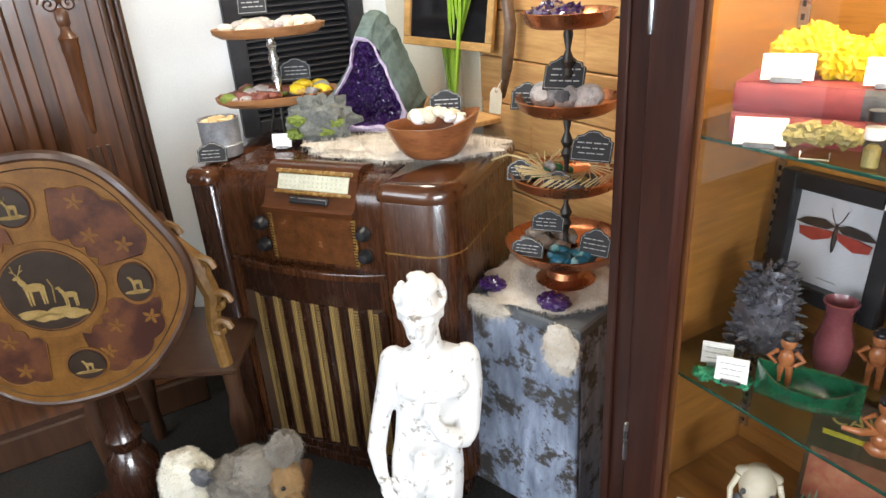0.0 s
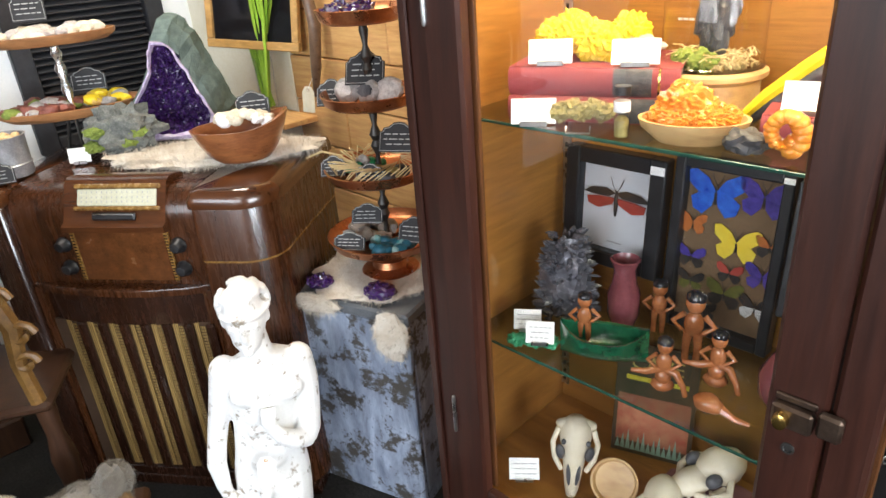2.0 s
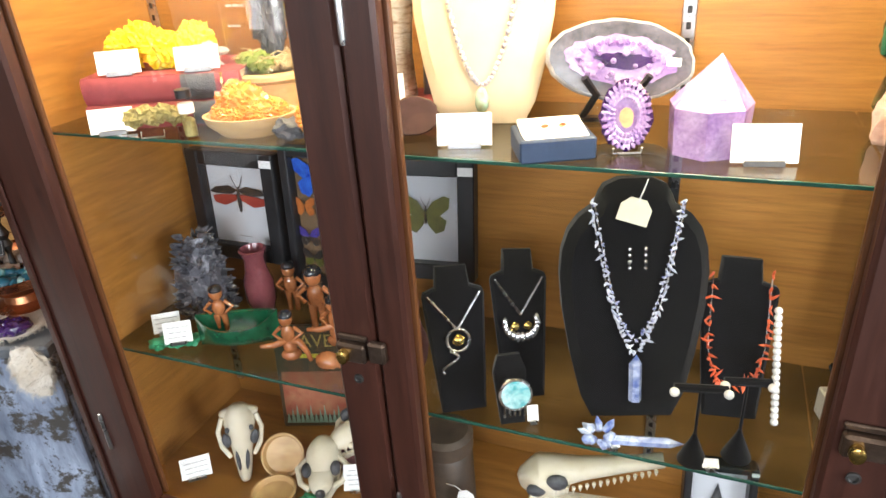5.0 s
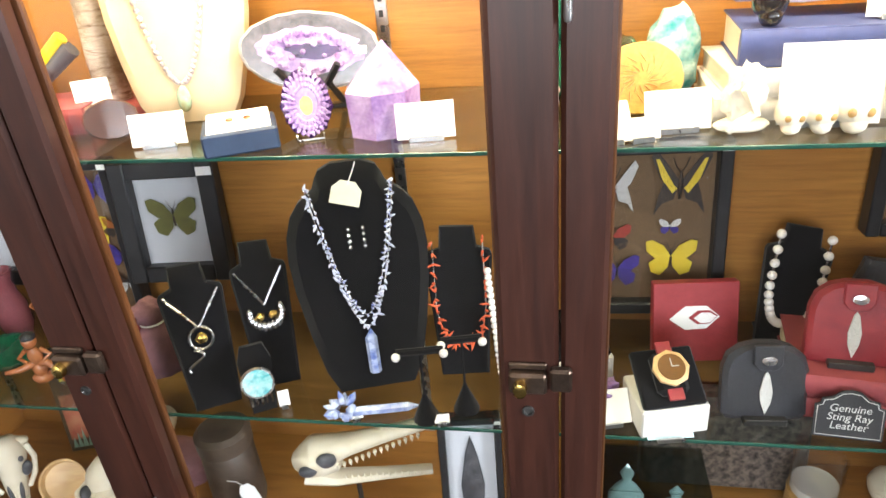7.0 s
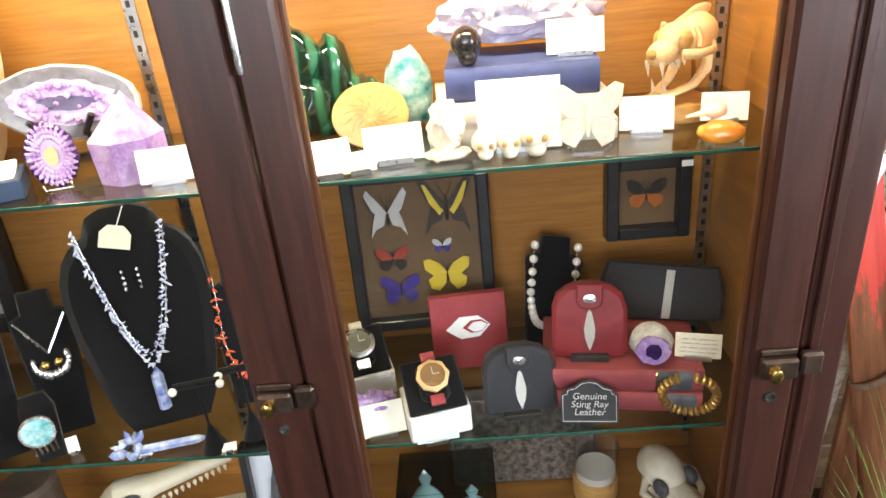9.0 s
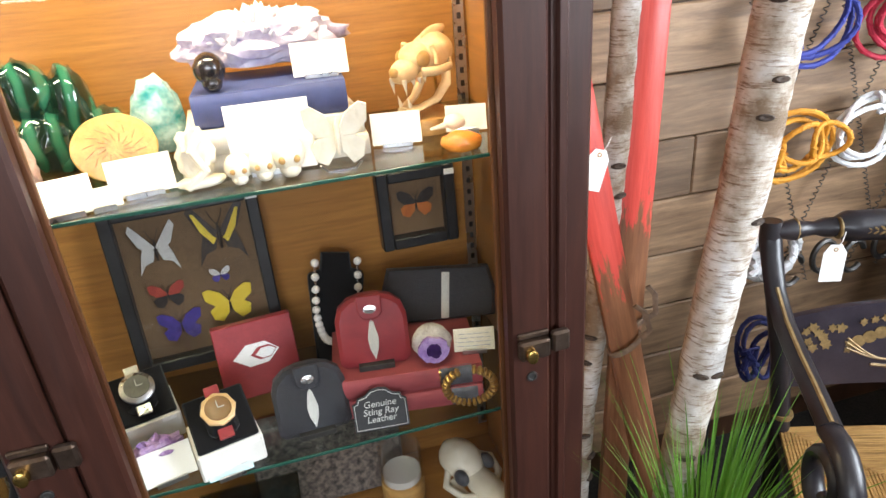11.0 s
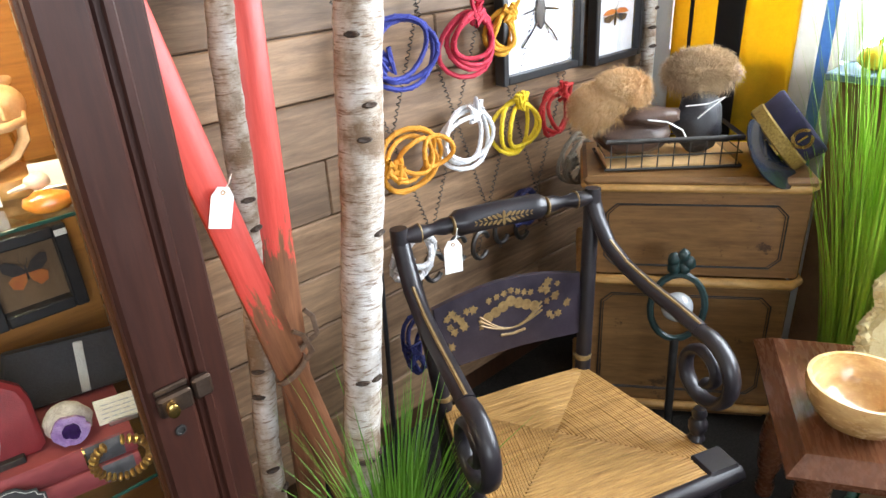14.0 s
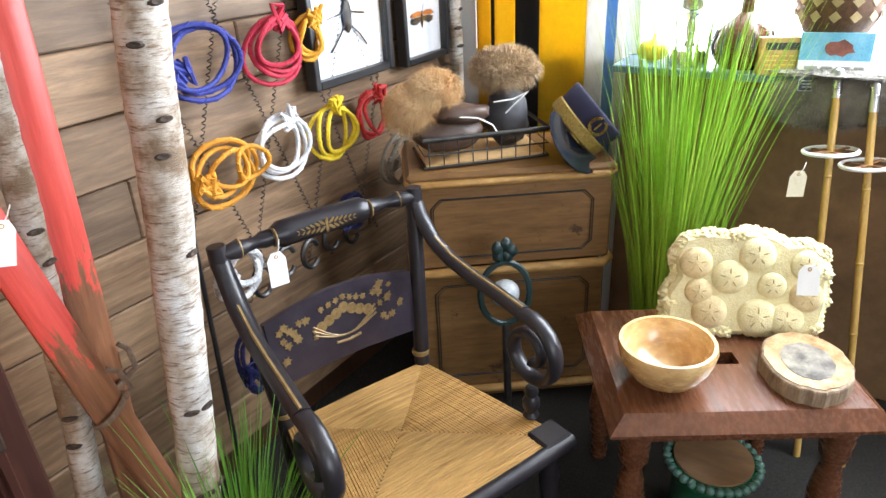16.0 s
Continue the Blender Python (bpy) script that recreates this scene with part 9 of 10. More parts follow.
TM = pose(-1.255, 1.085, CZ + 0.020)
LV = [(0.085, 0.158, 1.0), (0.272, 0.142, 1.0), (0.462, 0.126, 1.0), (0.660, 0.110, 1.0)]
tray_stand(TM, LV, COPPER, "four-tier hammered copper tray stand with minerals", IRON)
PEB = surface("brown_pebble", (0.20, 0.15, 0.12), (0.42, 0.36, 0.30), 0.3, scale=20, coat=0.4)
BLUEST = surface("blue_apatite", (0.01, 0.07, 0.12), (0.03, 0.17, 0.24), 0.35, scale=40, bump=0.3)
EMER = surface("emerald_stone", (0.005, 0.09, 0.035), (0.02, 0.26, 0.11), 0.15, scale=30, coat=0.7)
GREYST = surface("grey_fossil", (0.16, 0.15, 0.145), (0.42, 0.40, 0.38), 0.5, scale=60, bump=0.5)
heap(TM @ pose(-0.055, -0.02, 0.093), 0.065, 26, 0.022, [PEB, PALEROCK, PEB, GREYST], "brown_pebbles", "heap of polished brown and grey pebbles", 1)
heap(TM @ pose(0.065, -0.04, 0.093), 0.06, 22, 0.02, [BLUEST, BLUEST, TURQ], "blue_stones", "heap of rough dark blue stones", 2)
heap(TM @ pose(-0.05, -0.02, 0.28), 0.06, 18, 0.018, [EMER, EMER, GREENROCK, PALEROCK], "green_stones", "polished green stones in straw", 3)
heap(TM @ pose(0.06, -0.03, 0.28), 0.05, 14, 0.02, [PYRITE, DARKROCK_AND_SHADE, RATTAN], "brown_stones", "rough brown and dark stones", 4)
rnd = random.Random(6)
single("straw_bedding", join(*[tube([(0.115 * math.cos(a), 0.115 * math.sin(a), 0), (0.13 * math.cos(a + 0.3), 0.13 * math.sin(a + 0.3), 0.028), (0.06 * math.cos(a + 1.0), 0.06 * math.sin(a + 1.0), 0.02)], 0.0016, 4) for a in [rnd.uniform(0, 6.28) for i in range(60)]]), STRAW, TM @ pose(0, 0, 0.298), "loose pale straw in a tray", "straw", kind="stuff")
single("straw_wisp", tube([(0, 0, 0), (-0.05, -0.03, 0.012), (-0.10, -0.05, -0.01), (-0.135, -0.06, -0.05)], 0.003, 6), STRAW, TM @ pose(-0.13, -0.02, 0.31), "long pale straw wisp hanging over the rim", "straw")
for k, (x, s) in enumerate(((-0.055, 0.042), (0.012, 0.040), (0.07, 0.045))):
    g = thing("sliced_geode", TM @ pose(x, -0.04 + 0.02 * k, 0.470, -20, 12 - 14 * k, 10), "grey sliced geode with crystal hollow", "geode", "tray geodes")
    part("rind", mv(blob(s, s * 0.45, s * 0.8, 0.15, 2, k, 3), 0, 0, s * 0.7), GREYST if k < 2 else PALEROCK, g, smooth=40)
    if k < 2:
        part("hollow", mv(plate(ellipse(0, s * 0.7, s * 0.55, s * 0.4, 20, 0.15, k), 0.006), 0, -s * 0.42, 0), DARKROCK_AND_SHADE if k else PALEROCK, g)
single("amethyst_druse", join(cluster(0.07, 120, 5, (0.005, 0.010), (0.014, 0.03), 0.6, (0, 0, 0.0), (1.1, 0.8, 0.55)), mv(blob(0.075, 0.055, 0.03, 0.2, 2, 2, 3, True), 0, 0, 0.012)), AMETHYST, TM @ pose(-0.02, -0.02, 0.67), "purple amethyst clusters in the top tray", "mineral", smooth=0)
for x, y, z, w, h, sd, yw, tx in ((-0.09, -0.06, 0.46, 0.075, 0.07, 1, 40, ""), (0.005, -0.02, 0.515, 0.10, 0.085, 2, 34, ""), (0.105, -0.02, 0.36, 0.10, 0.075, 3, 30, ""), (-0.06, -0.105, 0.29, 0.065, 0.055, 4, 42, ""), (0.06, -0.085, 0.285, 0.075, 0.055, 5, 30, ""), (-0.015, -0.05, 0.15, 0.085, 0.055, 6, 38, ""), (0.0, -0.13, 0.105, 0.085, 0.05, 7, 34, ""), (0.125, -0.02, 0.12, 0.08, 0.07, 8, 25, "")):
    chalk_sign(TM @ pose(x, y, z, 0, 0, yw), w, h, sd, tx, lean=28)
fc = join(mv(blob(0.19, 0.17, 0.012, 0.25, 2.6, 4, 4), 0.19, 0.17, 0.012), mv(blob(0.05, 0.012, 0.07, 0.3, 2.6, 5, 3), 0.33, -0.018, -0.06), mv(blob(0.07, 0.012, 0.025, 0.3, 2.6, 6, 3), 0.10, -0.016, -0.012))
furry("fur_cover", fc, FURPALE, CRATE @ pose(0, 0, CZ), "pale mottled fur skin draped over the pedestal", "fur", 3200, 0.022, 5)
for x, y, s in ((0.08, 0.035, 0.038), (0.27, 0.045, 0.045)):
    single("amethyst_piece", join(cluster(s, 60, int(x * 100), (0.003, 0.007), (0.008, 0.016), 0.6, (0, 0, 0.006), (1, 0.8, 0.6)), mv(blob(s, s * 0.8, s * 0.5, 0.2, 2, 2, 3, True), 0, 0, s * 0.3)), AMETHYST, CRATE @ pose(x, y, CZ + 0.014), "small purple amethyst druse on the fur", "mineral", "amethyst pieces", smooth=0)

# two-tier wooden tray stand behind the rock
T2 = thing("wooden_tray_stand", pose(-2.16, 0.655, RT, 0, 0, 72), "two-tier wooden tray stand with silver stem", "tray stand", "tiered trays")
part("leg", join(*[tube([(0.05 * math.cos(a), 0.05 * math.sin(a), 0), (0.02 * math.cos(a), 0.02 * math.sin(a), 0.112)], 0.006, 6) for a in (0.5, 2.6, 4.7)]), IRON, T2)
WT = wood("tray_wood", (0.24, 0.10, 0.035), (0.42, 0.20, 0.08), 0.45, (6, 20, 20))
for z, r in ((0.110, 0.20), (0.315, 0.175)):
    part("tray", mv(lathe([(0, 0), (r * 0.85, 0.0), (r * 0.98, 0.014), (r, 0.028), (r * 0.96, 0.029), (r * 0.9, 0.014), (0, 0.010)], 32, 1.0, 0.62), 0, 0, z), WT, T2)
part("stem", mv(lathe([(0.012, 0), (0.02, 0.01), (0.01, 0.03), (0.016, 0.06), (0.009, 0.09), (0.017, 0.12), (0.009, 0.145), (0.016, 0.165), (0.01, 0.18), (0.014, 0.195)], 16), 0, 0, 0.12), SILVER, T2)
REDST = surface("red_brown_stone", (0.13, 0.035, 0.025), (0.30, 0.10, 0.07), 0.5, scale=40, bump=0.4)
heap(T2.matrix_world @ pose(-0.075, -0.01, 0.122), 0.095, 46, 0.022, [REDST, REDST, REDST, MOSSG, PALEROCK], "red_stones", "heap of rough red-brown stones", 9, 0.8)
heap(T2.matrix_world @ pose(0.095, -0.01, 0.122), 0.06, 16, 0.024, [SULPHUR, YELLOWDISC, GREYST], "yellow_stones", "heap of yellow and grey stones", 10, 0.8)
heap(T2.matrix_world @ pose(0.0, -0.01, 0.326), 0.13, 34, 0.023, [BONE, IVORY, PALEROCK], "pale_shells", "row of pale spiral shells in a tray", 11, 0.5, "shell")
chalk_sign(T2.matrix_world @ pose(0.06, 0.03, 0.165, 0, 0, -14), 0.10, 0.07, 11)
chalk_sign(T2.matrix_world @ pose(-0.04, 0.0, 0.38, 0, 0, -12), 0.09, 0.08, 12)

# reed plant in a glass vase, framed dark mirror, horn on the wall
vp = thing("reed_plant", pose(-2.06, 1.26, RT - 0.02), "tall green reed leaves in a glass vase", "plant")
rnd = random.Random(9)
for i in range(15):
    a = rnd.uniform(-1, 1)
    x0, y0 = rnd.uniform(-0.02, 0.02), rnd.uniform(-0.02, 0.02)
    tip = Vector((a * 0.26, rnd.uniform(-0.10, 0.05), rnd.uniform(0.6, 0.85)))
    part("reed_leaf", tube([(x0, y0, 0.03), (x0 + tip.x * 0.25, tip.y * 0.2, tip.z * 0.45), (tip.x * 0.62, tip.y * 0.6, tip.z * 0.8), tuple(tip)], [0.006, 0.011, 0.010, 0.002], 6, False, 0.25), GREEN, vp)
part("vase", lathe([(0, 0), (0.03, 0), (0.032, 0.01), (0.032, 0.20), (0.029, 0.20), (0.029, 0.012), (0, 0.01)], 18), GLASS, vp)
single("plant_shelf", span(-0.12, 0.40, -0.05, 0.09, -0.02, 0.0, 0.003), PINE, pose(-2.30, 1.255, RT - 0.021), "small pine shelf behind the radio", "shelf")
mi = thing("framed_mirror", pose(-2.06, 1.235, 1.20, -6, 4, 26), "dark mirror in a reddish wooden frame", "mirror")
for a in (span(0.0, 0.36, -0.01, 0.012, 0.0, 0.028, 0.003), span(0.0, 0.028, -0.009, 0.011, 0.029, 0.5, 0.003), span(0.332, 0.36, -0.009, 0.011, 0.029, 0.5, 0.003), span(0.0, 0.36, -0.01, 0.012, 0.501, 0.53, 0.003)):
    part("frame", mv(a, -0.18, 0, 0), RATTAN, mi)
part("mirror_glass", mv(span(0.028, 0.332, 0.0, 0.006, 0.028, 0.501, 0), -0.18, 0, 0), surface("dark_mirror", (0.02, 0.02, 0.024), (0.03, 0.03, 0.035), 0.05, 0.6, bump=0), mi)
single("curved_horn", tube([(-1.86, 1.31, 1.50), (-1.80, 1.30, 1.40), (-1.775, 1.30, 1.28), (-1.80, 1.30, 1.15), (-1.84, 1.31, 1.05)], [0.012, 0.018, 0.02, 0.018, 0.008], 10), surface("horn", (0.10, 0.06, 0.04), (0.22, 0.14, 0.09), 0.3), Matrix(), "long curved brown horn on the pine wall", "horn")


def tag_at(m, w, h, material=TAGPAPER, label="cream paper price tag on a string"):
    g = thing("price_tag", m, label, "tag", "paper tags")
    part("paper", plate([(-w / 2, 0.0), (w / 2, 0.0), (w / 2, h * 0.78), (w * 0.25, h), (-w * 0.25, h), (-w / 2, h * 0.78)], 0.001), material, g)
    part("eyelet", mv(tube([(0.004 * math.cos(a), 0, 0.004 * math.sin(a)) for a in [i * 0.785 for i in range(8)]], 0.0012, 4, True), 0, -0.001, h * 0.87), RATTAN, g)
    part("string", tube([(0, -0.001, h * 0.87), (w * 0.2, -0.002, h * 1.1), (w * 0.35, 0.006, h * 1.3)], 0.0011, 4), PAPER, g)
    return g


tag_at(pose(-1.81, 1.255, 1.01, 0, 6, 30), 0.042, 0.085)
tag_at(pose(-1.195, 0.575, 0.295, 0, 4, 58), 0.045, 0.085, PAPER, "white paper tag hanging on the statue")
tag_at(pose(-1.63, -0.30, 1.02, 0, 0, 70), 0.03, 0.11, PAPER, "white paper tag on the table's edge")
pr = thing("framed_print", pose(-1.06, 1.335, 1.15), "pale botanical print in a cream frame", "picture frame")
part("frame", span(-0.12, 0.12, -0.012, 0.012, 0, 0.34, 0.003), CASEWHITE, pr)
part("print", span(-0.09, 0.09, -0.0145, -0.0125, 0.03, 0.31, 0.0005), PAPER, pr)

# fox pelt on a stool
single("low_stool", join(span(-0.17, 0.17, -0.12, 0.12, 0.22, 0.26, 0.01), *[mv(lathe([(0.014, 0), (0.022, 0.12), (0.018, 0.22)], 12), x, y, 0) for x in (-0.13, 0.13) for y in (-0.09, 0.09)]), OAK_DARK, pose(-1.46, 0.17, 0, 0, 0, 60), "low dark wooden stool under a pelt", "stool")
pel = join(mv(blob(0.12, 0.085, 0.060, 0.25, 2.2, 3, 4), 0.01, 0, 0.045), mv(blob(0.045, 0.055, 0.085, 0.25, 2.2, 5, 3), 0.105, 0.01, 0.105, 0, 14, 0), mv(blob(0.075, 0.06, 0.05, 0.2, 2.2, 9, 3), 0.045, -0.01, 0.085, 0, -24, 0))
furry("grey_fur_pelt", pel, FURGREY, pose(-1.45, 0.19, 0.262, 0, 0, 52), "grey-brown long-haired fur pelt in a heap", "fur", 7000, 0.013, 7)
fpt = furry("tan_fur_face", join(mv(blob(0.040, 0.045, 0.058, 0.2, 2.2, 6, 3), 0, 0, 0.03), mv(blob(0.022, 0.024, 0.022, 0.2, 2.2, 7, 3), 0.02, -0.03, -0.005)), surface("fox_tan_fur", (0.16, 0.085, 0.03), (0.40, 0.26, 0.12), 0.95, scale=16, fine=500, bump=0.6), pose(-1.352, 0.268, 0.300, 0, 0, 52), "tan muzzle end of a fur pelt", "fur", 1800, 0.011, 11)
part("glass_eye", mv(blob(0.006, 0.006, 0.006, 0.02, 2, 1, 2), 0.012, -0.044, 0.045), FIGBLACK, fpt)
single("dark_fur_ear", mv(blob(0.030, 0.014, 0.028, 0.3, 2.4, 4, 3), 0, 0, 0), DARKROCK_AND_SHADE, pose(-1.445, 0.085, 0.365, 0, 20, 52), "small dark furry ear between two pelts", "fur")
pel2 = mv(blob(0.07, 0.06, 0.10, 0.25, 2.2, 8, 3), 0, 0, 0.05)
furry("white_fur_pelt", pel2, surface("white_fur", (0.62, 0.58, 0.46), (0.80, 0.78, 0.70), 0.95, scale=14, fine=500, bump=0.5), pose(-1.51, 0.06, 0.262, 0, 0, 52), "creamy white fur pelt beside the grey one", "fur", 3500, 0.015, 8)

# ---- coils of rope on the wall ----
def rope_coil(x, z, rx, rz, colour, name, label, turns, seed, y=1.30, r=0.0065):
    m = surface(name + "_fibre", tuple(c * 0.75 for c in colour), tuple(min(1, c * 1.15) for c in colour), 0.7, scale=60, fine=500, bump=0.3)
    rnd = random.Random(seed)
    t = thing(name, pose(x, y, z), label, "rope", "rope coils")
    for k in range(turns):
        s = 1 - 0.14 * k * rnd.uniform(0.4, 1.2)
        dx, dz = rnd.uniform(-0.018, 0.018) * k, rnd.uniform(-0.004, 0.014) * k
        ph = rnd.uniform(0, 6.28)
        pts = [(dx + rx * s * math.cos(a), -0.012 - 0.012 * k + 0.012 * math.sin(a * 2 + ph), dz + rz * s * math.sin(a)) for a in [i * 2 * math.pi / 30 for i in range(30)]]
        part("coil", tube(pts, r, 7, True), m, t)
        # the strands' twist
        tw = []
        for i in range(90):
            a = i * 2 * math.pi / 90
            c = Vector((dx + rx * s * math.cos(a), -0.012 - 0.012 * k + 0.012 * math.sin(a * 2 + ph), dz + rz * s * math.sin(a)))
            o = Vector((math.cos(a), 0, math.sin(a)))
            q = c + (o * math.cos(i * 1.1) + Vector((0, -1, 0)) * math.sin(i * 1.1)) * r * 0.75
            tw.append(tuple(q))
        part("strand", tube(tw, r * 0.5, 5, True), m, t)
    kx = -rx * 0.75 if seed % 2 else 0.1 * rx
    kz = 0.0 if seed % 2 else rz
    for i in range(6):
        part("knot_turn", tube([(kx + rnd.uniform(-0.03, 0.03), -0.045 + rnd.uniform(-0.01, 0.01), kz + rnd.uniform(-0.035, 0.035)) for q in range(4)], r, 6), m, t)
    return t


rope_coil(2.17, 1.245, 0.115, 0.085, (0.02, 0.03, 0.22), "blue_rope", "coil of dark blue braided rope on the wall", 3, 1)
rope_coil(2.40, 1.235, 0.10, 0.085, (0.45, 0.015, 0.045), "crimson_rope", "coil of crimson rope on the wall", 4, 2)
rope_coil(2.17, 0.965, 0.105, 0.085, (0.60, 0.26, 0.015), "orange_rope", "coil of orange twisted rope on the wall", 5, 3)
rope_coil(2.38, 0.975, 0.10, 0.085, (0.72, 0.72, 0.73), "white_rope", "coil of white rope on the wall", 3, 4)
rope_coil(2.58, 0.965, 0.085, 0.08, (0.72, 0.52, 0.015), "yellow_rope", "coil of yellow rope on the wall", 3, 6)
rope_coil(2.785, 0.965, 0.07, 0.075, (0.50, 0.025, 0.025), "red_rope", "coil of red rope on the wall", 3, 8)
rope_coil(2.53, 1.25, 0.05, 0.06, (0.60, 0.30, 0.015), "amber_rope", "small coil of amber rope on the wall", 3, 10)
rope_coil(2.13, 0.70, 0.07, 0.075, (0.62, 0.62, 0.63), "white_rope_knot", "knotted white rope hanging behind the chair", 3, 5, 1.28, 0.009)
rope_coil(2.86, 0.80, 0.08, 0.085, (0.26, 0.23, 0.18), "hemp_rope", "coil of grey hemp rope behind the chair", 3, 7, 1.27)
rope_coil(2.60, 0.70, 0.07, 0.05, (0.015, 0.02, 0.10), "navy_rope", "coil of navy rope behind the chair", 3, 9, 1.28)
rope_coil(2.12, 0.42, 0.05, 0.10, (0.012, 0.016, 0.10), "navy_rope_bundle", "hanging bundle of navy rope", 3, 11, 1.27)
# diagonal spring lattice
la = thing("spring_lattice", pose(0, 1.325, 0), "lattice of dark coil springs across the boards", "lattice")
for x0 in (2.02, 2.26, 2.5, 2.74):
    for sg in (-1, 1):
        pts = []
        for i in range(240):
            u = i / 239
            x = x0 + 0.12 + sg * 0.36 * (u - 0.5)
            pts.append((x + 0.006 * math.cos(i * 1.57), 0.006 * math.sin(i * 1.57), 0.55 + 0.95 * u))
        part("spring", tube(pts, 0.0016, 4), IRON, la)
single("fishing_rod", tube([(1.98, 1.235, 0.0), (2.045, 1.29, 1.0), (2.085, 1.32, 1.9)], [0.008, 0.006, 0.004], 8), BLACK, Matrix(), "thin dark rod leaning on the boards", "rod")
tk = thing("dark_horseshoes", pose(2.35, 1.31, 0.62), "row of dark iron hooks behind the chair", "hooks")
for i in range(5):
    part("hook", mv(tube([(0.035 * math.cos(a), 0, 0.045 * math.sin(a)) for a in [0.4 + k * 0.4 for k in range(14)]], 0.008, 6), -0.12 + 0.1 * i, -0.02, 0.02 * (i % 2)), IRON, tk)

# framed insects on the board wall
g1 = insect_frame(pose(2.745, 1.325, 1.09, 0, 0, 0), 0.385, 0.44, 0.024, MOUNTWHITE, "black-framed stag beetle on white card")
part("specimen", join(mv(blob(0.022, 0.01, 0.05, 0.15, 2, 2, 3), 0, -0.008, 0.19), mv(blob(0.016, 0.01, 0.02, 0.1, 2, 3, 2), 0, -0.008, 0.25), *[tube([(q * 0.015, -0.008, z), (q * 0.05, -0.012, z + dz), (q * 0.085, -0.008, z + dz * 2.2)], 0.0028, 5) for q in (-1, 1) for z, dz in ((0.16, -0.03), (0.20, -0.005), (0.235, 0.03), (0.26, 0.05))]), DARKWING, g1, "dark long-legged beetle")
g2 = insect_frame(pose(3.145, 1.325, 1.075, 0, 0, 0), 0.28, 0.30, 0.022, MOUNTWHITE, "small black-framed brown moth on white card")
insect(g2, 0, 0.14, 0.075, ORANGEWING, DARKWING, "bug")
birch((3.32, 1.28, 0.0), (3.32, 1.30, 2.2), 0.024, 0.024, 12, 10)

# blanket with stripes hung in the corner
bl = thing("striped_blanket", pose(RIGHT_X - 0.012, 0, 0), "bright yellow wool blanket with black and blue stripes", "blanket")
STRIPES = [(1.24, 1.17, (0.75, 0.48, 0.02)), (1.17, 1.155, (0.03, 0.03, 0.03)), (1.155, 1.08, (0.78, 0.52, 0.02)), (1.08, 0.975, (0.035, 0.032, 0.03)), (0.975, 0.80, (0.80, 0.55, 0.02)), (0.80, 0.735, (0.78, 0.76, 0.70)), (0.735, 0.70, (0.20, 0.36, 0.62)), (0.70, 0.67, (0.78, 0.76, 0.70))]
for k, (a, b, c) in enumerate(STRIPES):
    g = []
    n = 8
    v, f = [], []
    for j in range(11):
        z = 0.55 + 1.5 * j / 10
        for i in range(n + 1):
            y = a + (b - a) * i / n
            v.append((-0.022 - 0.010 * math.sin(y * 34 + 0.6 * math.sin(z * 3)), y, z))
    m2 = n + 1
    for j in range(10):
        for i in range(n):
            p0 = j * m2 + i
            f.append((p0, p0 + 1, p0 + m2 + 1, p0 + m2))
    # sheer wool lets the added opening behind brighten the stripes
    part("stripe", (v, f), surface("blanket_wool_%d" % k, tuple(q * 0.85 for q in c), c, 0.9, scale=40, fine=700, bump=0.3, sheer=0.6), bl, smooth=60).modifiers.new("weave", "SOLIDIFY").thickness = 0.004

# ---- on the chest: wire basket with mittens, cap ----
CB = CHP @ pose(0, 0, 0.85)
wbk = thing("wire_basket", CB @ pose(0.24, 0.17, 0.002, 0, 0, 8), "flat grey wire basket with a wooden bottom", "basket")
part("bottom", span(-0.19, 0.19, -0.10, 0.10, 0.006, 0.014, 0.002), PALEWOOD, wbk)
for z, r in ((0.006, 0.004), (0.045, 0.0025)):
    part("wire", tube([(-0.195, -0.105, z), (0.195, -0.105, z), (0.195, 0.105, z), (-0.195, 0.105, z)], r, 6, True), IRON, wbk)
part("rim", tube([(-0.195, -0.105, 0.09), (0.195, -0.105, 0.09), (0.195, 0.105, 0.09), (-0.195, 0.105, 0.09)], 0.008, 8, True, 0.5), IRON, wbk)
for i in range(9):
    x = -0.18 + i * 0.045
    for y in (-0.105, 0.105):
        part("wire", tube([(x, y, 0.006), (x, y, 0.09)], 0.0022, 5), IRON, wbk)
LEB = surface("brown_leather", (0.06, 0.035, 0.025), (0.13, 0.08, 0.06), 0.45, scale=20, fine=200, bump=0.2)
mitt = join(mv(blob(0.085, 0.05, 0.042, 0.25, 2, 3, 3), -0.01, 0, 0.05), mv(blob(0.072, 0.040, 0.024, 0.2, 2, 8, 3), 0.020, -0.015, 0.098))
mb = thing("brown_mitten", wbk.matrix_world @ pose(-0.09, -0.02, 0.018) @ Matrix.Scale(1.3, 4), "brown leather mitten with tan fur cuff", "mitten", "mittens")
part("palm", mitt, LEB, mb, "brown leather palm", smooth=60)
cuff = join(mv(blob(0.050, 0.046, 0.042, 0.25, 2, 4, 3), -0.085, 0.02, 0.118), mv(blob(0.052, 0.046, 0.038, 0.25, 2, 7, 3), -0.032, 0.02, 0.150))
part("cuff", cuff, FURTAN, mb, "fluffy tan fur cuff", smooth=60)
part("cuff_hair", hairs(cuff, 14000, 0.030, 0.0005, 3, 0.5, (-0.5, -0.2, 0.1)), FURTAN, mb, smooth=0)
part("lace", tube([(0, -0.05, 0.10), (0.05, -0.06, 0.095), (0.09, -0.04, 0.07), (0.10, -0.05, 0.05)], 0.002, 5), PAPER, mb)
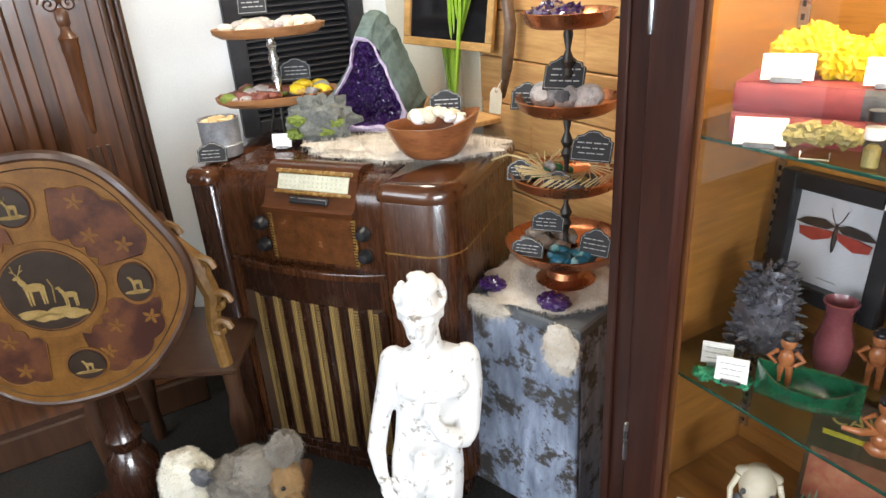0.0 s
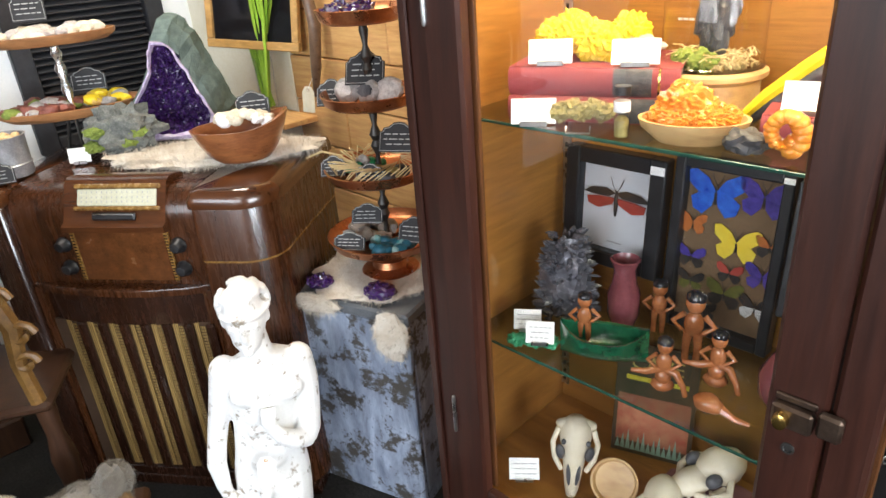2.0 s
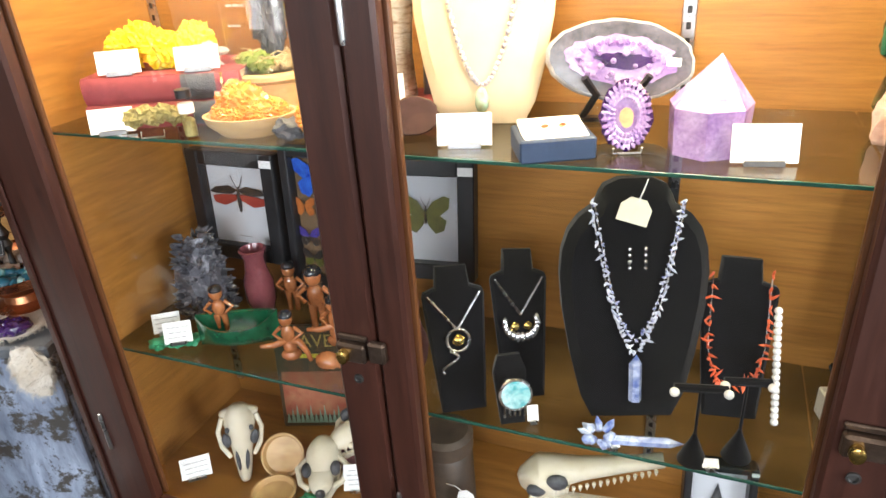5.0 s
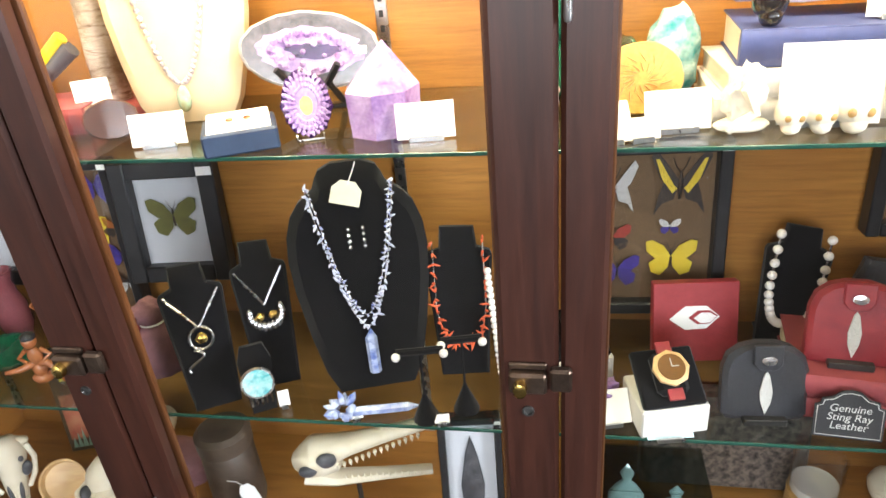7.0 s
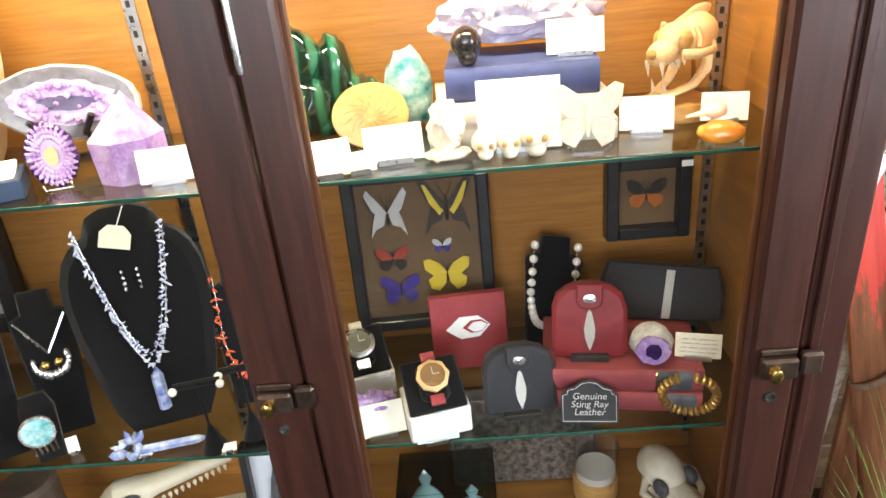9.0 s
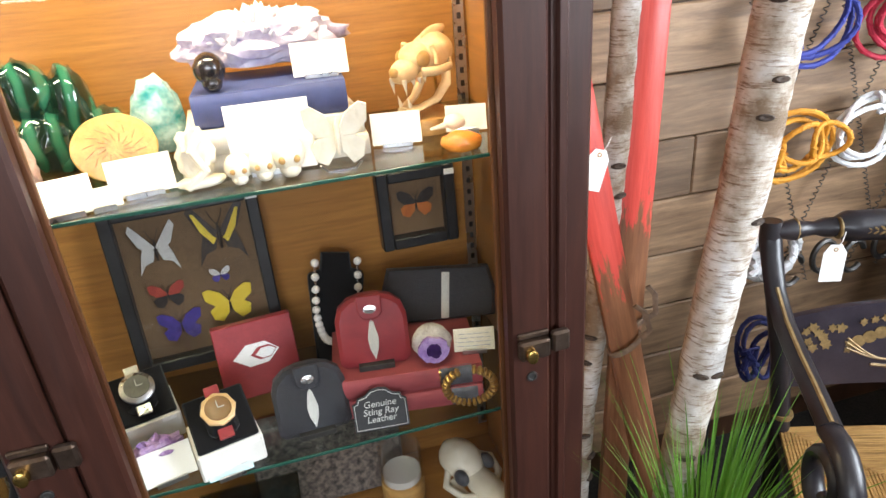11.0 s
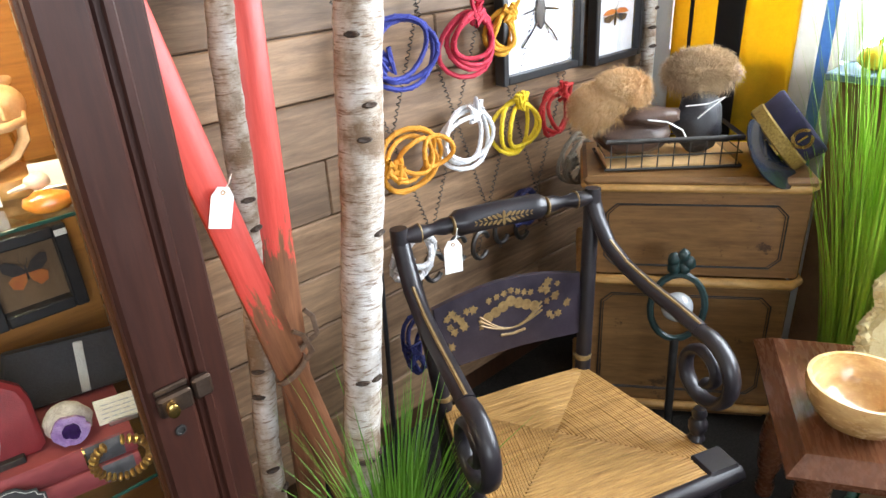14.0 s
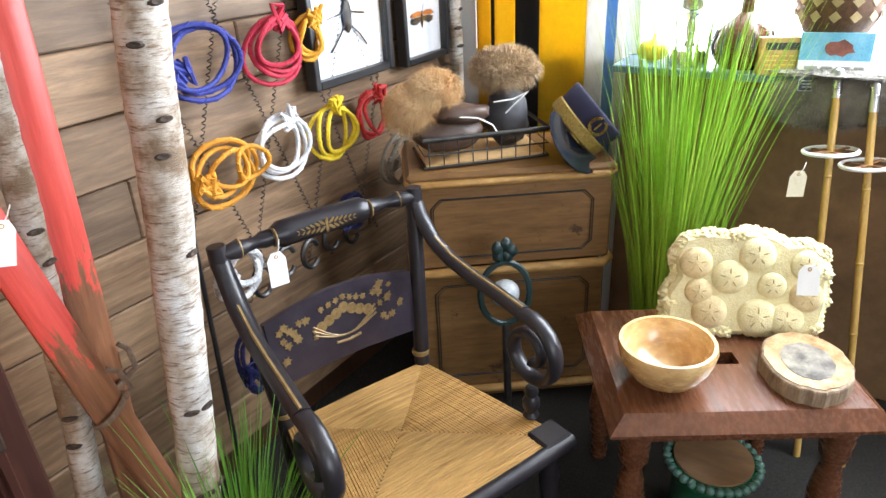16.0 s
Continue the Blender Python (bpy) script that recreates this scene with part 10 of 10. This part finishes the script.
kb = thing("black_mitten", wbk.matrix_world @ pose(0.095, 0.01, 0.018) @ Matrix.Scale(1.2, 4), "black leather mitten with grey-brown fur cuff", "mitten", "mittens")
part("palm", mv(blob(0.060, 0.048, 0.078, 0.2, 2, 5, 3), 0, 0, 0.075), LEATHERBLACK, kb, "black leather palm", smooth=60)
cuff = mv(blob(0.080, 0.052, 0.046, 0.25, 2, 6, 3), 0.0, 0.02, 0.198)
FURB = surface("brown_grey_fur", (0.30, 0.19, 0.095), (0.72, 0.56, 0.36), 0.95, scale=16, fine=500, bump=0.6)
part("cuff", cuff, FURB, kb, "grizzled fur cuff", smooth=60)
part("cuff_hair", hairs(cuff, 12000, 0.027, 0.0005, 4, 0.4, (0.1, -0.1, 0.5)), FURB, kb, smooth=0)
part("lace", tube([(-0.05, -0.055, 0.13), (0.0, -0.062, 0.135), (0.04, -0.06, 0.15), (0.0, -0.064, 0.12), (-0.02, -0.06, 0.10)], 0.002, 5), PAPER, kb)
hat = thing("peaked_cap", CB @ pose(0.530, 0.13, 0.068, 0, 50, -6) @ Matrix.Scale(1.14, 4), "navy peaked cap with gold braid band", "cap")
NAVY = surface("navy_wool", (0.010, 0.010, 0.03), (0.025, 0.024, 0.06), 0.9, scale=30, fine=600, bump=0.2)
part("crown", lathe([(0.085, 0.0), (0.088, 0.05), (0.092, 0.085), (0.088, 0.092), (0.0, 0.092)], 30, 1.0, 1.15), NAVY, hat)
part("braid_band", lathe([(0.0862, 0.002), (0.0905, 0.006), (0.0915, 0.034), (0.0875, 0.038)], 30, 1.0, 1.15), surface("gold_braid", (0.22, 0.15, 0.03), (0.42, 0.30, 0.08), 0.5, 0.4, scale=200, bump=0.4), hat, "gold braid band")
part("peak", mv(slab(arc(0, 0, 0.10, 180, 360, 16) + [(0.09, 0.01), (0, 0.03), (-0.09, 0.01)], -0.004, 0.0, 0), 0, -0.075, 0, 28, 0, 0), surface("patent_peak", (0.01, 0.012, 0.02), (0.02, 0.025, 0.035), 0.12, coat=0.8, bump=0), hat, "glossy black peak")
part("badge", mv(join(*[mv(plate(ellipse(0, 0, 0.0075, 0.0032, 8), 0.002), 0.021 * math.cos(a), 0, 0.021 * math.sin(a), 0, 60 - math.degrees(a), 0) for a in [-4.2 + i * 0.33 for i in range(17)]], tube([(0, 0, -0.013), (0, 0, 0.012)], 0.003, 6)), 0, -0.109, 0.063), BRASS, hat, "brass wreath badge")
part("button_strap", tube([(-0.08, -0.055, 0.0), (0, -0.106, 0.0), (0.08, -0.055, 0.0)], 0.003, 6), BRASS, hat)
gl = thing("green_metal_trivet", pose(2.545, 0.80, 0.0, -6, 0, -50), "ornate green cast-iron bracket with glass globe", "ornament")
part("ring", mv(tube([(0.075 * math.cos(a), 0, 0.10 * math.sin(a)) for a in [i * 0.314 for i in range(20)]], 0.010, 7, True), 0.12, -0.02, 0.52), surface("green_iron", (0.006, 0.016, 0.016), (0.012, 0.038, 0.036), 0.4), gl)
part("finial", mv(join(*[mv(blob(0.018, 0.012, 0.022, 0.3, 3, i, 2), 0.022 * math.cos(i * 1.3), 0, 0.02 * math.sin(i * 1.3)) for i in range(5)]), 0.12, -0.02, 0.655), surface("green_iron_leaf", (0.006, 0.016, 0.016), (0.012, 0.038, 0.036), 0.4), gl)
part("globe", mv(blob(0.045, 0.035, 0.045, 0.02, 2, 1, 3), 0.12, -0.02, 0.52), surface("grey_glass_ball", (0.25, 0.27, 0.28), (0.45, 0.47, 0.48), 0.1, scale=20, coat=0.9, bump=0.1), gl)
part("foot", mv(lathe([(0, 0), (0.07, 0), (0.05, 0.02), (0.012, 0.06), (0.012, 0.42), (0, 0.42)], 16), 0.12, -0.02, 0), IRON, gl)

# ---- on the side table ----
SPALT = wood("spalted_wood", (0.46, 0.26, 0.09), (0.70, 0.48, 0.22), 0.25, (9, 9, 22), coat=0.5, wear=(0.36, 0.18, 0.06), wear_at=0.6)
single("turned_wood_bowl", lathe([(0, 0), (0.05, 0), (0.085, 0.025), (0.108, 0.065), (0.115, 0.10), (0.112, 0.112), (0.103, 0.112), (0.10, 0.095), (0.085, 0.05), (0.05, 0.024), (0, 0.018)], 48), SPALT, pose(2.490, 0.212, TZ + 0.001) @ Matrix.Scale(1.0, 4), "thick turned bowl of spalted honey-coloured wood", "bowl", smooth=60)
pw = thing("petrified_wood_dish", pose(2.672, -0.072, TZ, 0, 0, 20) @ Matrix.Scale(1.0, 4), "polished petrified wood dish with rough bark rim", "dish")
OUT = ellipse(0, 0, 0.125, 0.10, 48, 0.035, 6)
part("bark_rim", slab(OUT, 0, 0.042, 0.006), surface("petrified_bark", (0.10, 0.055, 0.03), (0.46, 0.34, 0.22), 0.8, scale=30, stretch=(1, 1, 0.25), bump=0.8), pw, "rough pale bark edge", smooth=0)
part("polished_top", slab([(x * 0.93, y * 0.93) for x, y in OUT], 0.0425, 0.0445, 0), surface("petrified_face", (0.22, 0.11, 0.04), (0.60, 0.44, 0.26), 0.12, scale=14, coat=0.8, spread=0.2), pw)
part("hollow", slab([(x * 0.60 - 0.008, y * 0.58) for x, y in OUT], 0.0448, 0.0458, 0), surface("petrified_centre", (0.06, 0.06, 0.06), (0.36, 0.32, 0.27), 0.08, scale=18, coat=0.9, spread=0.2), pw, "grey glossy hollow")
SANDW = surface("sandstone_cream", (0.66, 0.57, 0.29), (0.82, 0.75, 0.46), 0.85, scale=35, fine=200, bump=0.5)
co = thing("sand_dollar_slab", pose(2.785, 0.095, TZ + 0.004, 0, 0, -66) @ pose(0, 0, 0, -16, 0, 0), "cream limestone slab covered with fossil sand dollars", "fossil slab")
CO2 = [(-0.20, 0.03), (-0.17, 0.0), (-0.05, -0.0), (0.06, 0.005), (0.14, 0.0), (0.185, 0.02), (0.20, 0.09), (0.195, 0.17), (0.19, 0.225), (0.15, 0.245), (0.10, 0.238), (0.06, 0.262), (0.0, 0.275), (-0.05, 0.262), (-0.10, 0.268), (-0.16, 0.255), (-0.185, 0.21), (-0.17, 0.15), (-0.20, 0.10)]
part("slab", plate(CO2, 0.06, 0.012), SANDW, co, smooth=0)
rnd = random.Random(3)
part("rough_edge", join(*[mv(blob(0.024, 0.022, 0.020, 0.35, 2.5, i, 3), (x + (b_[0] - x) * u) * 0.95, -0.004 + rnd.uniform(-0.012, 0.016), 0.13 + (z + (b_[1] - z) * u - 0.13) * 0.95) for i, ((x, z), b_) in enumerate(zip(CO2, CO2[1:] + CO2[:1])) for u in (0.0, 0.33, 0.66)]), SANDW, co, smooth=20)
for i, (x, z, r) in enumerate(((-0.13, 0.19, 0.042), (-0.045, 0.155, 0.045), (0.02, 0.215, 0.045), (-0.09, 0.06, 0.045), (0.03, 0.05, 0.05), (0.10, 0.045, 0.045), (0.145, 0.11, 0.042), (0.06, 0.135, 0.035), (0.14, 0.19, 0.04), (-0.12, 0.115, 0.035))):
    d = part("sand_dollar", mv(lathe([(r, 0), (r * 0.97, 0.007), (r * 0.6, 0.013), (0, 0.016)], 22), x, -0.029, z, 90, 0, 0), SANDW if i % 3 else surface("tan_fossil_%d" % i, (0.54, 0.42, 0.21), (0.72, 0.60, 0.35), 0.8, scale=40, bump=0.3), co, smooth=60)
    part("petal_marks", mv(join(*[mv(blob(r * 0.06, r * 0.22, 0.002, 0.05, 2, 1, 2), 0.38 * r * math.sin(k * 1.257), 0.38 * r * math.cos(k * 1.257), 0.0135, 0, 0, -math.degrees(k * 1.257)) for k in range(5)]), x, -0.029, z, 90, 0, 0), surface("petal_tan", (0.40, 0.29, 0.13), (0.52, 0.40, 0.20), 0.8, bump=0.1), d, smooth=60)
tag_at(pose(2.80, -0.02, TZ + 0.155, -16, 0, -66) @ pose(0, -0.055, 0), 0.05, 0.075, PAPER, "white paper tag hung on the slab")
dm = thing("green_drum", pose(2.60, 0.085, 0.0, 0, 0, 10), "green ornate pot with a pale wooden lid", "pot")
part("body", lathe([(0, 0), (0.09, 0), (0.10, 0.05), (0.095, 0.15), (0.115, 0.20), (0.115, 0.215), (0, 0.215)], 32), CERAMIC, dm)
part("beaded_rim", join(*[mv(blob(0.012, 0.012, 0.012, 0.2, 3, i, 2), 0.115 * math.cos(i * 0.196), 0.115 * math.sin(i * 0.196), 0.21) for i in range(32)]), surface("green_beading", (0.03, 0.09, 0.07), (0.12, 0.22, 0.18), 0.4), dm)
part("lid", lathe([(0, 0.2155), (0.10, 0.2155), (0.10, 0.222), (0, 0.224)], 32), PLY, dm)

# ---- under the window: ski poles, ledge wares ----
BAMBOO = wood("bamboo", (0.42, 0.24, 0.05), (0.60, 0.38, 0.11), 0.4, (30, 30, 4), coat=0.3)
for k, (y0, y1, x0) in enumerate(((-0.10, 0.008, 2.98), (-0.22, -0.085, 3.0))):
    a, b = Vector((x0, y0, 0.0)), Vector((3.22, y1, 1.04 - 0.03 * k))
    sp_ = thing("bamboo_ski_pole", Matrix.Translation(a), "old bamboo ski pole with round leather basket", "ski pole", "ski poles")
    d = (b - a)
    part("shaft", tube([d * u for u in (0, 0.25, 0.5, 0.75, 1)], 0.010, 10), BAMBOO, sp_)
    for u in (0.2, 0.4, 0.6, 0.8):
        part("node", aim(lathe([(0.0095, -0.006), (0.0118, 0), (0.0095, 0.006)], 10), d * u, d), BAMBOO, sp_)
    part("tip", aim(lathe([(0.012, 0), (0.0125, 0.07), (0.010, 0.075), (0.004, 0.08)], 12), d, d), STEEL, sp_, "metal tip")
    c = d * 0.865
    part("basket_ring", aim(tube([(0.068 * math.cos(t), 0.068 * math.sin(t), 0) for t in [i * 0.2618 for i in range(24)]], 0.006, 7, True), c, d + Vector((-0.15, 0, 0))), PAPER, sp_, "white ring")
    part("basket_strap", aim(join(box(0, 0, 0.002, 0.13, 0.014, 0.004, 0.001), box(0, 0, -0.002, 0.014, 0.13, 0.004, 0.001)), c, d + Vector((-0.15, 0, 0))), SKIWOOD, sp_, "crossed leather straps")
tag_at(pose(3.06, 0.05, 0.80, 0, 0, -62), 0.045, 0.075)
LZ = 1.08
cs = thing("pewter_candlestick", pose(3.33, 0.44, LZ), "tall pewter candle holder on the ledge", "candlestick")
part("base", lathe([(0, 0), (0.055, 0), (0.058, 0.01), (0.05, 0.05), (0.02, 0.06), (0.012, 0.08), (0.016, 0.11), (0.012, 0.14), (0.03, 0.16), (0, 0.16)], 24), SILVER, cs)
part("cup", lathe([(0.012, 0.161), (0.035, 0.17), (0.04, 0.26), (0.036, 0.26), (0.03, 0.175), (0, 0.172)], 24), SILVER, cs)
bo_ = thing("striped_wooden_bottle", pose(3.36, 0.29, LZ), "round-bodied striped reddish wooden bottle", "bottle")
part("body", lathe([(0, 0), (0.06, 0), (0.085, 0.03), (0.09, 0.07), (0.075, 0.11), (0.04, 0.14), (0.02, 0.16), (0.016, 0.22), (0.02, 0.24), (0, 0.24)], 28), TABLEWOOD, bo_)
part("stripe", join(*[tube([(0.088 * math.cos(a), 0.088 * math.sin(a), 0.04), (0.091 * math.cos(a), 0.091 * math.sin(a), 0.07), (0.076 * math.cos(a), 0.076 * math.sin(a), 0.11)], 0.004, 5) for a in [i * 0.524 for i in range(12)]]), DARKROCK_AND_SHADE, bo_)
bk = thing("woven_basket", pose(3.40, 0.055, LZ + 0.10), "round basket woven with dark diamond pattern", "basket")
part("weave", lathe([(0, 0), (0.08, 0), (0.105, 0.05), (0.115, 0.11), (0.10, 0.17), (0.09, 0.17), (0.10, 0.11), (0, 0.02)], 30), surface("basket_weave", (0.075, 0.034, 0.016), (0.17, 0.085, 0.042), 0.8, scale=60, fine=300, bump=0.5), bk)
part("diamond", join(*[mv(box(0, 0, 0, 0.022, 0.003, 0.022, 0.0005), 0.113 * math.cos(a), 0.113 * math.sin(a), z, 0, 45, math.degrees(a) + 90) for a in [i * 0.449 for i in range(14)] for z in (0.06, 0.10)]), surface("basket_straw", (0.34, 0.24, 0.11), (0.46, 0.34, 0.18), 0.8, bump=0.2), bk)
single("basket_riser", span(-0.07, 0.07, -0.08, 0.08, 0, 0.10, 0.004), CASEWHITE, pose(3.43, 0.055, LZ), "white box raising the basket", "box")
BOXBLUE = surface("sky_blue_print", (0.10, 0.36, 0.55), (0.25, 0.52, 0.68), 0.4, bump=0)
bx = thing("boxed_set", pose(3.285, 0.035, LZ, -8, 0, -80), "upright box with blue sky picture and white band", "box")
part("box", span(-0.09, 0.09, 0, 0.03, 0, 0.12, 0.002), BOXBLUE, bx)
part("band", span(-0.089, 0.089, -0.0015, -0.0004, 0.005, 0.045, 0.0003), PAPER, bx)
part("title_bar", mv(strokes(0.15, 0.05, 1, 3), 0, -0.0025, 0.025), INK, bx)
part("picture_rock", mv(plate(ellipse(0.01, 0.078, 0.035, 0.022, 14, 0.25, 3), 0.001), 0, -0.001, 0), REDST, bx)
bx2 = thing("brown_game_box", pose(3.27, 0.165, LZ, -6, 0, -70), "brown and yellow patterned cardboard box", "box")
part("box", span(-0.06, 0.06, 0, 0.05, 0, 0.105, 0.002), RATTAN, bx2)
part("title_bar", span(-0.045, 0.045, -0.0015, -0.0004, 0.07, 0.09, 0.0003), BLACK, bx2)
part("pattern", mv(strokes(0.10, 0.05, 4, 4), 0, -0.001, 0.035), YELLOWWING, bx2)
fpl = join(mv(blob(0.10, 0.20, 0.012, 0.25, 2.4, 3, 4), -0.02, 0, 0.012), mv(blob(0.014, 0.19, 0.07, 0.25, 2.4, 5, 4), -0.105, 0, -0.06))
furry("grey_ledge_fur", fpl, FURGREY, pose(3.34, 0.02, LZ, 0, 0, 0), "grey fur skin hanging over the ledge", "fur", 4000, 0.022, 9, (0, 0, -0.5))
chalk_sign(pose(3.225, 0.075, LZ - 0.03, 0, 0, -70), 0.07, 0.05, 14)
single("yellow_gourd", join(mv(blob(0.05, 0.05, 0.035, 0.1, 2, 1, 3), 0, 0, 0.035), tube([(0, 0, 0.06), (0.01, 0, 0.085)], 0.006, 6)), SULPHUR, pose(3.36, 0.56, LZ), "small bright yellow gourd on the ledge", "gourd")
tag_at(pose(1.560, 1.150, 1.015, 0, 16, -8), 0.045, 0.085, PAPER, "white paper tag tied to a ski")
tag_at(CH @ pose(-0.150, 0.030, 0.785, 0, 0, 0), 0.045, 0.085, PAPER, "white paper tag tied to the chair's crest")
tag_at(pose(-1.62, -0.33, 1.03, 0, 0, 70), 0.03, 0.10, PAPER)
